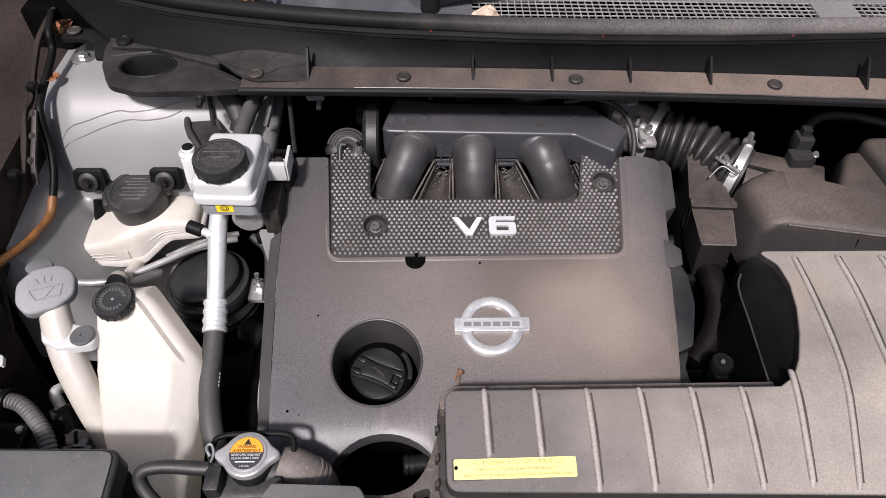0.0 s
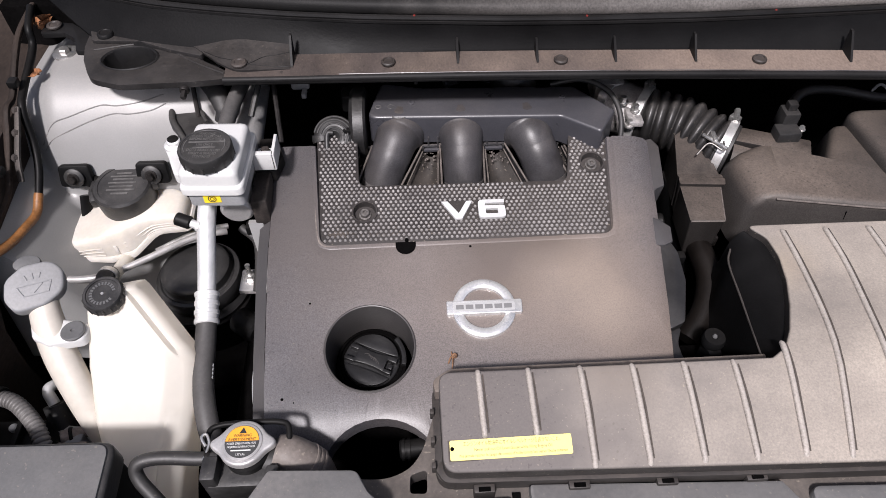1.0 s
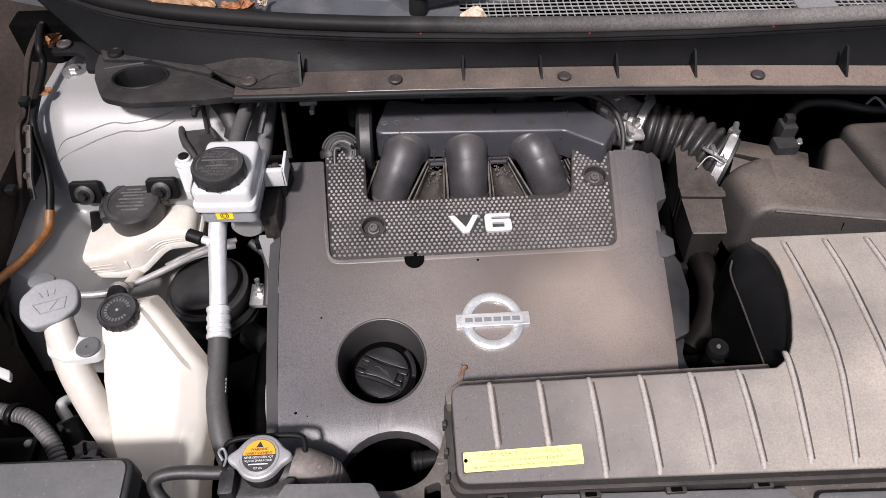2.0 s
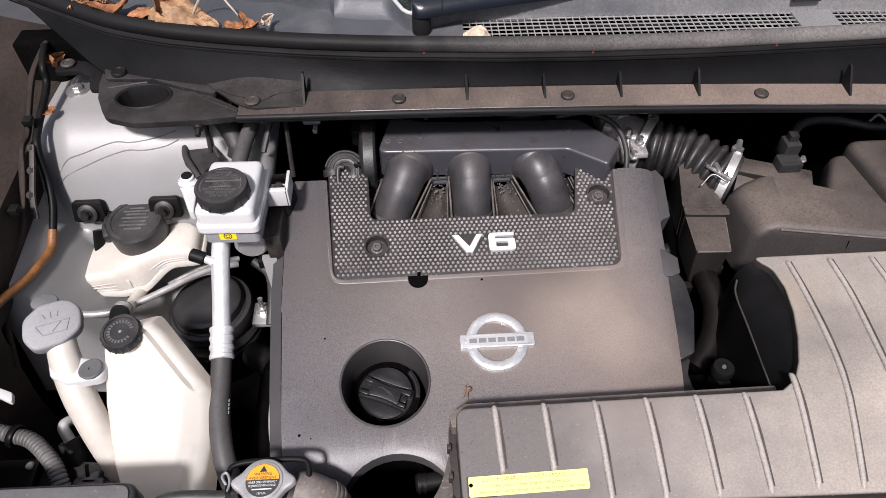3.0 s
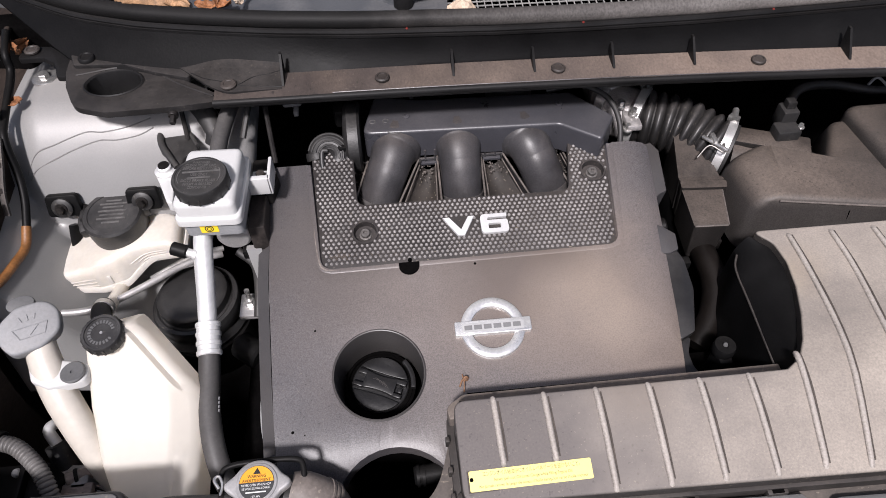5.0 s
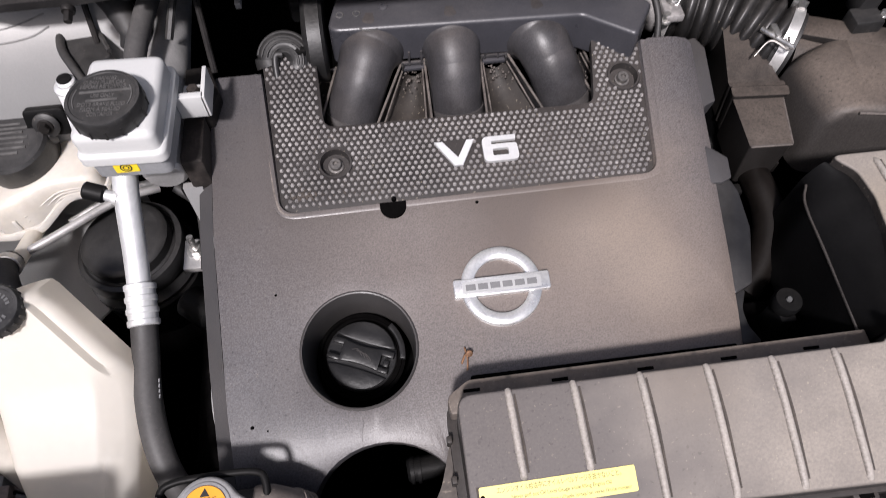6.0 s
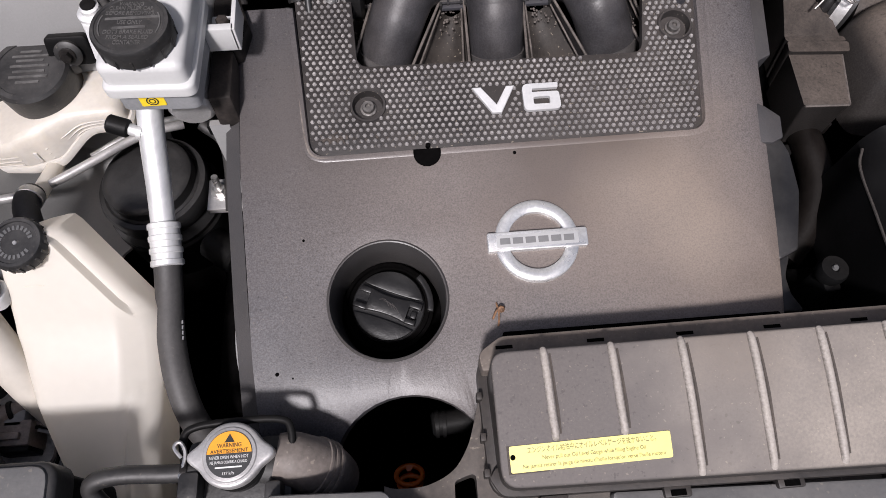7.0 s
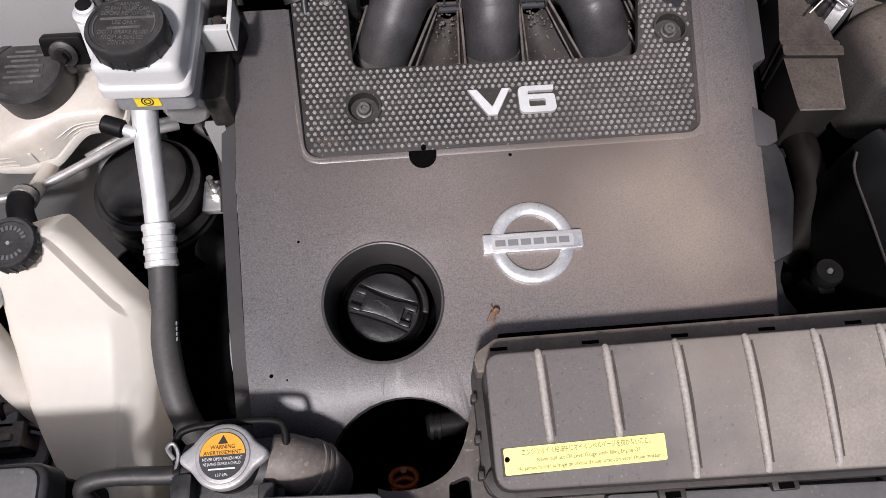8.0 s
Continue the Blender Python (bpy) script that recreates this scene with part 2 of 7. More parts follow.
    "dirt_and_shade": mat("dirt_and_rib_shade", (0.055, 0.045, 0.038), 0.8, var=0.4, scale=60, fine=500),
    "rib": mat("pale_duct_rib", (0.27, 0.245, 0.220), 0.45, var=0.2, scale=30, fine=500, grain=0.2, patchy=0.6, dust=(0.36, 0.325, 0.288), dust_amt=0.85),
    "aged_white": mat("yellowed_neck_plastic", (0.49, 0.455, 0.40), 0.42, var=0.08, scale=10, fine=120, bump=0.1),
    "clamp": mat("bright_clamp_steel", (0.60, 0.59, 0.575), 0.38, 0.6, var=0.12, scale=90, fine=500),
    "alu": mat("bare_aluminium", (0.68, 0.68, 0.67), 0.52, 0.55, var=0.12, scale=60, bump=0.25, streak=0.3),
    "steel": mat("zinc_steel", (0.55, 0.54, 0.52), 0.35, 0.85, var=0.2, scale=80),
    "inset": mat("brushed_inset", (0.50, 0.50, 0.49), 0.4, 0.4, var=0.06, bump=0.05),
    "cast": mat("cast_metal", (0.40, 0.38, 0.37), 0.45, 0.5, var=0.3, scale=60, fine=500, bump=0.6),
    "dark_metal": mat("dark_oily_metal", (0.016, 0.014, 0.013), 0.5, 0.3, var=0.4, scale=40, spec=0.3),
    "grey_panel": mat("grey_support_panel", (0.10, 0.10, 0.10), 0.5, var=0.16, scale=16, dust=(0.21, 0.197, 0.185), dust_amt=0.6, speck=0.2),
    "support": mat("dusty_support_plastic", (0.04, 0.036, 0.034), 0.55, var=0.25, patchy=0.4, dust=(0.16, 0.135, 0.115), dust_amt=0.8, speck=0.3),
    "yellow": mat("yellow_label", (0.80, 0.70, 0.22), 0.45, var=0.05, bump=0.0),
    "amber": mat("amber_label", (0.78, 0.34, 0.03), 0.4, var=0.05, bump=0.0),
    "label_yellow": mat("bright_yellow_label", (0.85, 0.62, 0.02), 0.4, var=0.04, bump=0.0),
    "ink": mat("black_print", (0.02, 0.02, 0.02), 0.5, var=0.05, bump=0.0),
    "notice_ink": mat("faded_notice_print", (0.10, 0.092, 0.03), 0.5, var=0.1, bump=0.0),
    "label_black": mat("black_label", (0.045, 0.045, 0.045), 0.4, var=0.05, bump=0.0),
    "print_white": mat("white_print", (0.7, 0.7, 0.68), 0.5, var=0.03, bump=0.0),
    "orange": mat("orange_plastic", (0.80, 0.17, 0.015), 0.35, var=0.1),
    "cable": mat("orange_brown_cable", (0.20, 0.085, 0.025), 0.5, var=0.35, scale=40),
    "leaf": mat("dry_leaf", (0.22, 0.09, 0.035), 0.7, var=0.5, scale=70, fine=500, bump=0.6, island=0.3),
    "leaf_tan": mat("tan_dry_leaf", (0.25, 0.145, 0.075), 0.7, var=0.45, scale=90, fine=500, bump=0.6, island=0.2),
    "leaf_bleached": mat("bleached_dry_leaf", (0.50, 0.39, 0.29), 0.7, var=0.35, scale=120, fine=500, bump=0.6),
    "rust": mat("rusty_metal", (0.030, 0.024, 0.021), 0.75, 0.3, var=0.5, scale=60),
    # near black without gloss: darkness of the bay and its gaps as colour
    "deep": mat("bay_shade_black", (0.003, 0.0028, 0.0028), 0.9, var=0.4, scale=20, spec=0.0),
    "asphalt": mat("asphalt", (0.05, 0.05, 0.05), 0.85, var=0.25, scale=3, fine=120, bump=0.6),
    "red": mat("red_marker_paint", (0.18, 0.025, 0.02), 0.5, var=0.1, bump=0.0),
}
# the tank wall lets half of the light through
wall_nt = M["white"].node_tree
through_wall = wall_nt.nodes.new("ShaderNodeBsdfTranslucent")
through_wall.inputs["Color"].default_value = (0.98, 0.93, 0.85, 1)
wall_mix = wall_nt.nodes.new("ShaderNodeMixShader")
wall_mix.inputs[0].default_value = 0.5
wall_nt.links.new(wall_nt.nodes["Principled BSDF"].outputs[0], wall_mix.inputs[1])
wall_nt.links.new(through_wall.outputs[0], wall_mix.inputs[2])
wall_nt.links.new(wall_mix.outputs[0], wall_nt.nodes["Material Output"].inputs["Surface"])
glass = bpy.data.materials.new("windscreen_glass")
glass.use_nodes = True
gb = glass.node_tree.nodes["Principled BSDF"]
gb.inputs["Base Color"].default_value = (0.6, 0.68, 0.66, 1)
gb.inputs["Roughness"].default_value, gb.inputs["Transmission Weight"].default_value, gb.inputs["IOR"].default_value = 0.02, 1.0, 1.5
M["glass"] = glass


# ---------------------------------------------------------------- shapes
SHARP = radians(38)
frames_of = {}


def thing(name, origin, label, category, group="", kind="", tilt=(0, 0, 0)):
    ob = new(name)
    m = pose(*origin, *tilt)
    ob.matrix_basis = m
    ob.empty_display_size = 0.02
    frames_of[ob] = m
    return tagged(ob, label, category, group, kind)


def part(name, bm, material, parent=None, label="", local=False, kind="", flat=False):
    """Links a bmesh as one mesh object under a thing or a part. Places are the world's unless local."""
    if parent is not None and not local:
        bm.transform(frames_of[parent].inverted())
    bmesh.ops.recalc_face_normals(bm, faces=bm.faces)
    for f in bm.faces:
        f.smooth = not flat
    for e in bm.edges:
        if len(e.link_faces) == 2 and e.calc_face_angle(0) > SHARP:
            e.smooth = False
    me = bpy.data.meshes.new(name)
    bm.to_mesh(me)
    bm.free()
    me.materials.append(M[material])
    ob = new(name, me)
    if parent is not None:
        ob.parent = parent
        frames_of[ob] = frames_of[parent]
    return tagged(ob, label, "", "", kind)


def solid(name, bm, material, label, category, group="", kind=""):
    """A thing that is one mesh."""
    ob = part(name, bm, material)
    return tagged(ob, label, category, group, kind)


def join(*bms):
    out = bmesh.new()
    for b in bms:
        me = bpy.data.meshes.new("tmp")
        b.to_mesh(me)
        b.free()
        out.from_mesh(me)
        bpy.data.meshes.remove(me)
    return out


def moved(bm, m):
    bm.transform(m)
    return bm


def bevel_sharp(bm, w, seg=2, least=50, only=None):
    es = [e for e in bm.edges if len(e.link_faces) == 2 and e.calc_face_angle(0) > radians(least) and (only is None or only(e))]
    if es and w > 0:
        bmesh.ops.bevel(bm, geom=es, offset=w, segments=seg, profile=0.5, affect="EDGES", clamp_overlap=True)
    return bm


def box(x0, x1, y0, y1, z0, z1, bev=0.003, seg=2):
    bm = bmesh.new()
    bmesh.ops.create_cube(bm, size=1)
    bm.transform(Matrix.Translation(((x0 + x1) / 2, (y0 + y1) / 2, (z0 + z1) / 2)) @ Matrix.Diagonal((x1 - x0, y1 - y0, z1 - z0, 1)))
    return bevel_sharp(bm, bev, seg)


def rounded(pts, r, n=5):
    """A polygon with rounded corners; a point may carry its own radius as a third number."""
    out = []
    k = len(pts)
    for i in range(k):
        p = Vector(pts[i][:2])
        rr = pts[i][2] if len(pts[i]) > 2 else r
        a, b = Vector(pts[i - 1][:2]) - p, Vector(pts[(i + 1) % k][:2]) - p
        if rr <= 0:
            out.append(p)
            continue
        la, lb = a.length, b.length
        half = a.angle(b) / 2
        t = min(rr / max(math.tan(half), 1e-3), 0.48 * la, 0.48 * lb)
        p0, p2 = p + a / la * t, p + b / lb * t
        for j in range(n + 1):
            s = j / n
            out.append(p0 * (1 - s) ** 2 + p * 2 * s * (1 - s) + p2 * s * s)
    return out


def circle(cx, cy, rx, ry=None, n=32, a0=0.0):
    ry = rx if ry is None else ry
    return [Vector((cx + rx * math.cos(a0 + 2 * math.pi * i / n), cy + ry * math.sin(a0 + 2 * math.pi * i / n))) for i in range(n)]


def plate(outer, z0, z1, bev=0.002, seg=2, holes=(), bottom=True):
    """A flat solid of any outline, with holes, its top rim rounded."""
    bm = bmesh.new()
    es = []
    for loop in (outer, *holes):
        vs = [bm.verts.new((p[0], p[1], z1)) for p in loop]
        es += [bm.edges.new((vs[i - 1], vs[i])) for i in range(len(vs))]
    if holes:
        bmesh.ops.triangle_fill(bm, use_beauty=True, use_dissolve=False, edges=es)
    else:
        bm.faces.new(bm.verts)
    bmesh.ops.recalc_face_normals(bm, faces=bm.faces)
    if sum(f.normal.z * f.calc_area() for f in bm.faces) < 0:
        bmesh.ops.reverse_faces(bm, faces=bm.faces)
    top = list(bm.faces)
    ext = bmesh.ops.extrude_face_region(bm, geom=top)
    low = [v for v in ext["geom"] if isinstance(v, bmesh.types.BMVert)]
    for v in low:
        v.co.z = z0
    bmesh.ops.recalc_face_normals(bm, faces=bm.faces)
    if bev:
        rim = [e for e in bm.edges if len(e.link_faces) == 2 and all(abs(v.co.z - z1) < 1e-6 for v in e.verts) and e.calc_face_angle(0) > 1.0]
        bmesh.ops.bevel(bm, geom=rim, offset=bev, segments=seg, profile=0.5, affect="EDGES", clamp_overlap=True)
    return bm


def lathe(profile, n=32, m=None, closed=True):
    """Turns a profile of (radius, height) about z."""
    bm = bmesh.new()
    rings = [[bm.verts.new((r * math.cos(2 * math.pi * i / n), r * math.sin(2 * math.pi * i / n), z)) for i in range(n)] for r, z in profile]
    for a, b in zip(rings, rings[1:]):
        for i in range(n):
            bm.faces.new((a[i - 1], a[i], b[i], b[i - 1]))
    if closed:
        bm.faces.new(rings[0])
        bm.faces.new(rings[-1])
    if m is not None:
        bm.transform(m)
    return bm


def along(a, b):
    """A pose at a whose z looks at b."""
    d = Vector(b) - Vector(a)
    return Matrix.Translation(a) @ d.to_track_quat("Z", "Y").to_matrix().to_4x4()


def rod(a, b, r, r2=None, n=20, bev=0.0):
    L = (Vector(b) - Vector(a)).length
    r2 = r if r2 is None else r2
    prof = [(r, 0), (r2, L)] if not bev else [(r - bev, 0), (r, bev), (r2, L - bev), (r2 - bev, L)]
    return lathe(prof, n, along(a, b))


def spline(pts, steps=8):
    p = [Vector(q) for q in pts]
    if len(p) < 3:
        return p
    p = [p[0] * 2 - p[1], *p, p[-1] * 2 - p[-2]]
    out = []
    for i in range(1, len(p) - 2):
        for s in range(steps):
            t = s / steps
            out.append(0.5 * (2 * p[i] + (p[i + 1] - p[i - 1]) * t + (2 * p[i - 1] - 5 * p[i] + 4 * p[i + 1] - p[i + 2]) * t * t
                              + (3 * p[i] - p[i - 1] - 3 * p[i + 1] + p[i + 2]) * t ** 3))
    return out + [p[-2]]


def tube(pts, r, n=14, steps=8, wave=0.0, pitch=0.008, flat=1.0):
    """A round tube along a smooth line; r may be a list; wave and pitch corrugate it."""
    line = spline(pts, steps)
    if wave:
        fine = []
        for a, b in zip(line, line[1:]):
            k = max(1, int((b - a).length / (pitch / 10)))
            fine += [a.lerp(b, j / k) for j in range(k)]
        line = fine + [line[-1]]
    N = len(line)
    rs = r if isinstance(r, (list, tuple)) else [r, r]
    bm = bmesh.new()
    side = None
    rings, run = [], 0.0
    for i, p in enumerate(line):
        d = (line[min(i + 1, N - 1)] - line[max(i - 1, 0)]).normalized()
        if side is None:
            side = d.orthogonal().normalized()
        side = (side - d * side.dot(d)).normalized()
        up = d.cross(side)
        f = i / max(N - 1, 1) * (len(rs) - 1)
        k = min(int(f), len(rs) - 2)
        rr = rs[k] + (rs[k + 1] - rs[k]) * (f - k)
        if i:
            run += (p - line[i - 1]).length
        if wave:
            rr += wave * (2 * abs(math.cos(math.pi * run / pitch)) ** 0.7 - 1)
        rings.append([bm.verts.new(p + (side * math.cos(2 * math.pi * j / n) + up * math.sin(2 * math.pi * j / n) * flat) * rr) for j in range(n)])
    for a, b in zip(rings, rings[1:]):
        for i in range(n):
            bm.faces.new((a[i - 1], a[i], b[i], b[i - 1]))
    bm.faces.new(rings[0])
    bm.faces.new(rings[-1])
    return bm


def sheet(f, us, vs, thick=0.0):
    """A surface f(u, v) over two rows of numbers, with thickness downwards."""
    bm = bmesh.new()
    g = [[bm.verts.new(f(u, v)) for v in vs] for u in us]
    for i in range(len(us) - 1):
        for j in range(len(vs) - 1):
            bm.faces.new((g[i][j], g[i + 1][j], g[i + 1][j + 1], g[i][j + 1]))
    if thick:
        bmesh.ops.recalc_face_normals(bm, faces=bm.faces)
        ext = bmesh.ops.extrude_face_region(bm, geom=list(bm.faces))
        for v in ext["geom"]:
            if isinstance(v, bmesh.types.BMVert):
                v.co.z -= thick
    return bm


def loft(sections, caps=True):
    bm = bmesh.new()
    rings = [[bm.verts.new(p) for p in s] for s in sections]
    n = len(rings[0])
    for a, b in zip(rings, rings[1:]):
        for i in range(n):
            bm.faces.new((a[i - 1], a[i], b[i], b[i - 1]))
    if caps:
        bm.faces.new(rings[0])
        bm.faces.new(rings[-1])
    return bm


def lin(a, b, n):
    return [a + (b - a) * i / (n - 1) for i in range(n)]


def smooth(t):
    t = min(max(t, 0.0), 1.0)
    return t * t * (3 - 2 * t)


def lettering(text, size, m, thick=0.0003, align="CENTER", width=None, bold=0.0):
    """The words as a flat mesh in the built-in font, laid at the pose m."""
    cu = bpy.data.curves.new("words", "FONT")
    cu.body, cu.size, cu.align_x, cu.align_y, cu.extrude, cu.offset = text, size, align, "CENTER", thick, bold
    tmp = bpy.data.objects.new("words", cu)
    scene.collection.objects.link(tmp)
    dg = bpy.context.evaluated_depsgraph_get()
    me = bpy.data.meshes.new_from_object(tmp.evaluated_get(dg))
    bm = bmesh.new()
    bm.from_mesh(me)
    bpy.data.objects.remove(tmp)
    bpy.data.curves.remove(cu)
    bpy.data.meshes.remove(me)
    if width and bm.verts:
        xs = [v.co.x for v in bm.verts]
        s = width / (max(xs) - min(xs))
        bm.transform(Matrix.Diagonal((s, 1, 1, 1)))
    bm.transform(m)
    return bm


def bolt_bm(r, h, m, washer=1.5):
    """A hexagon flange bolt head on its washer."""
    w = lathe([(r * washer, 0), (r * washer, h * 0.25), (r * washer * 0.92, h * 0.32)], 20)
    hd = lathe([(r, h * 0.3), (r, h * 0.9), (r * 0.88, h)], 6)
    return moved(join(w, hd), m)



# ---------------------------------------------------------------- the setting
XS = lin(-0.56, 0.80, 69)


def lip_y(x):
    d = x + 0.14
    return 0.686 - 0.008 * d - 0.042 * d * d if d > 0 else 0.686 - 0.02 * d


def strip_y(x):
    rows = ((-0.60, 0.960), (-0.431, 0.853), (-0.388, 0.829), (-0.318, 0.806), (-0.236, 0.788), (-0.149, 0.772), (-0.063, 0.761), (-0.02, 0.757), (0.12, 0.747), (0.23, 0.743), (0.37, 0.742), (0.55, 0.747), (0.82, 0.758))
    for (x0, y0), (x1, y1) in zip(rows, rows[1:]):
        if x <= x1:
            return y0 + (y1 - y0) * (x - x0) / (x1 - x0)
    return rows[-1][1]


def build_ground():
    bm = bmesh.new()
    bmesh.ops.create_grid(bm, x_segments=40, y_segments=40, size=60)
    solid("ground", bm, "asphalt", "grey asphalt ground under the car", "ground", kind="structure")


def build_bay():
    """The closed sides of the engine bay, shade put into their near black colour."""
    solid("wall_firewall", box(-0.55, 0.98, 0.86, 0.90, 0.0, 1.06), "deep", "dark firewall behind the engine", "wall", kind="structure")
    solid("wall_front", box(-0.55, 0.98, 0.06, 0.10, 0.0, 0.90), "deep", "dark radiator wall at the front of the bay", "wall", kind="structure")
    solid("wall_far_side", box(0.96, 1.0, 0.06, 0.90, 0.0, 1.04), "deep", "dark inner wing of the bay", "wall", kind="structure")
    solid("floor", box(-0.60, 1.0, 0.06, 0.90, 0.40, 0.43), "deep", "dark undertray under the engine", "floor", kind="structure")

    def tower(x, y):
        y0 = 0.664 + 0.10 * max(0, x + 0.36)
        t = min(max((y - y0) / 0.10, 0.0), 1.0)
        top = 0.895 + 0.125 * (1 - (1 - t) ** 2.4) - 0.022 * smooth((-0.455 - x) / 0.05)
        s = smooth((y - (y0 - 0.014)) / 0.016)
        low = 0.735 + 0.05 * smooth((y - 0.45) / 0.2)
        low += (0.945 - low) * smooth((-0.375 - x) / 0.14) * smooth((y - 0.485) / 0.05)
        z = low + (max(top, low) - low) * s
        return Vector((x, y, z))

    def tower_edge(y):
        return -0.352 + 0.060 * smooth((y - 0.52) / 0.05) + 0.045 * smooth((y - 0.668) / 0.03)

    panel = sheet(lambda u, y: tower(-0.515 + (tower_edge(y) + 0.515) * u, y), lin(0, 1, 60), lin(0.495, 0.645, 26) + lin(0.648, 0.70, 36) + lin(0.706, 0.87, 30), 0.004)
    solid("wall_strut_tower", panel, "body_silver", "silver painted strut tower and inner wing", "body panel", kind="structure")

    sm = thing("panel_seam", (-0.36, 0.70, 1.01), "sealed seam lines across the silver tower", "seam", kind="structure")
    for pts in ([(-0.480, 0.694), (-0.4605, 0.7035), (-0.4365, 0.7085), (-0.397, 0.7167), (-0.375, 0.7160), (-0.346, 0.7195), (-0.316, 0.728)],
                [(-0.478, 0.690), (-0.4645, 0.6937), (-0.437, 0.699), (-0.411, 0.7046), (-0.381, 0.7095), (-0.360, 0.709), (-0.3325, 0.7131), (-0.3138, 0.7194)]):
        part("bead", tube([tower(x, y) + Vector((0, 0, 0.0003)) for x, y in pts], 0.0008, 6, 6), "seam_grey", sm)

    # the raised bonnet, behind and over the bay; unseen, added to bounce light
    def hood(u, v):
        x = -0.62 + 1.5 * u
        return Vector((x, 1.00 - 0.24 * v - 0.03 * math.sin(math.pi * v), 1.24 + 0.98 * v + 0.05 * math.sin(math.pi * u)))
    solid("bonnet", sheet(hood, lin(0, 1, 16), lin(0, 1, 12), 0.02), "lining", "raised silver bonnet out of view, added to shape the light", "bonnet", kind="structure")

    # the dark inside of the wing, leaning out towards its top
    def wing(u, v):
        y = 0.05 + 0.95 * u
        h = v * 0.95
        z = -0.45 * (1 - min(1.0, v * 8)) + 0.45 + min(h, 0.55) + 0.06 * smooth((h - 0.55) / 0.4)
        x = -0.500 - 0.70 * max(0.0, h - 0.545) - 0.02 * smooth((0.55 - y) / 0.3) + 0.005 * math.sin(9 * y + 4 * z)
        # a gap opens behind the upright edge of the front panel, below the silver inner wing
        x -= 0.09 * smooth((y - 0.466 - 0.16 * max(0.0, z - 0.80)) / 0.005) * smooth((0.905 - z) / 0.02)
        return Vector((x, y, z))
    solid("wall_wing", sheet(wing, lin(0, 0.42, 30) + lin(0.425, 0.49, 30) + lin(0.5, 1, 26), lin(0, 1, 60), 0.0), "fender", "dark brown dirty inside of the wing", "body panel", kind="structure")


def build_cowl():
    cowl = thing("cowl_panel", (0.1, 0.70, 1.05), "black plastic cowl with a dirt covered flange", "cowl", kind="structure")
    prof_n = 5

    def flange(x, s):
        y0, y1 = lip_y(x), lip_y(x) + 0.041 + 0.75 * max(0.0, -0.12 - x) ** 2
        return Vector((x, y0 + (y1 - y0) * s, 1.056 + 0.004 * s + 0.0008 * math.sin(x * 37) * (1 - s)))
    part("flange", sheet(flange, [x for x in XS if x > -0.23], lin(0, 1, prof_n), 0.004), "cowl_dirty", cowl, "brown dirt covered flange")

    def lip(x, s):
        a = math.pi * 1.2 * s
        return Vector((x, lip_y(x) - 0.002 - 0.0045 * math.sin(a), 1.0545 + 0.0045 * math.cos(a)))
    part("lip", sheet(lip, [x for x in XS if x > -0.23], lin(0, 1, 7), 0.002), "cowl", cowl, "rounded black lip")
    # thin pale tube paints the highlight along the flange edge
    part("worn_edge", tube([Vector((x, lip_y(x) - 0.0005, 1.0590)) for x in lin(-0.08, 0.80, 40)], 0.0006, 6, 2), "worn_edge", cowl, "pale line painted as the flange edge highlight")

    def wall(u, s):
        x = -0.405 - 0.125 * s
        x += (0.80 - x) * u
        y0 = lip_y(x) + 0.042 + 0.66 * max(0.0, -0.11 - x) ** 2
        y1 = strip_y(x) - 0.010
        z1 = 1.090 + 0.003 * smooth((-0.25 - x) / 0.2)
        return Vector((x, y0 + (y1 - y0) * s + 0.004 * math.sin(math.pi * s), 1.052 + (z1 - 1.052) * s))
    part("wall", sheet(wall, lin(0, 1, 80), lin(0, 1, 6), 0.003), "shaded_wall", cowl)

    def ledge(x, s):
        y1 = strip_y(x) - 0.012
        z1 = 1.091 + 0.003 * smooth((-0.25 - x) / 0.2)
        return Vector((x, y1 + 0.02 * s, z1 + 0.002 * math.sin(math.pi * s)))
    part("ledge", sheet(ledge, XS, lin(0, 1, 4), 0.003), "cowl", cowl)
    for x, h in ((-0.140, 0.034), (0.063, 0.022), (0.161, 0.020), (0.257, 0.022), (0.355, 0.028), (0.544, 0.034), (0.70, 0.03)):
        yb = lip_y(x) + 0.044
        rib = bmesh.new()
        h *= 0.82
        vs = [(x, yb - 0.027, 1.059), (x, yb, 1.059), (x, yb + 0.002, 1.059 + h), (x, yb - 0.003, 1.059 + h)]
        lean = 0.012 * x
        f = [rib.verts.new((a + (c - 1.059) * lean, b, c)) for a, b, c in vs]
        g = [rib.verts.new((a + 0.0028 + (c - 1.059) * lean, b, c)) for a, b, c in vs]
        rib.faces.new(f), rib.faces.new(g)
        for i in range(4):
            rib.faces.new((f[i - 1], f[i], g[i], g[i - 1]))
        part("rib", rib, "cowl", cowl)
    for x in (-0.021, 0.191, 0.435, 0.665):
        y = lip_y(x) + 0.021
        c = part("push_clip", lathe([(0.0088, 0), (0.0088, 0.0022), (0.0075, 0.0036), (0.0058, 0.0036), (0.0054, 0.0028), (0.0012, 0.0028)], 24,
                                    Matrix.Translation((x, y, 1.0588))), "clip_dusty", cowl, "dusty round push clip")

    # rubber weatherstrip along the top edge
    seal = thing("weatherstrip", (0.1, 0.735, 1.10), "weathered black rubber weatherstrip along the cowl edge", "weatherstrip", kind="structure")

    def bead(x):
        return Vector((x, strip_y(x) + 0.002, 1.1035 + 0.003 * smooth((-0.25 - x) / 0.2)))
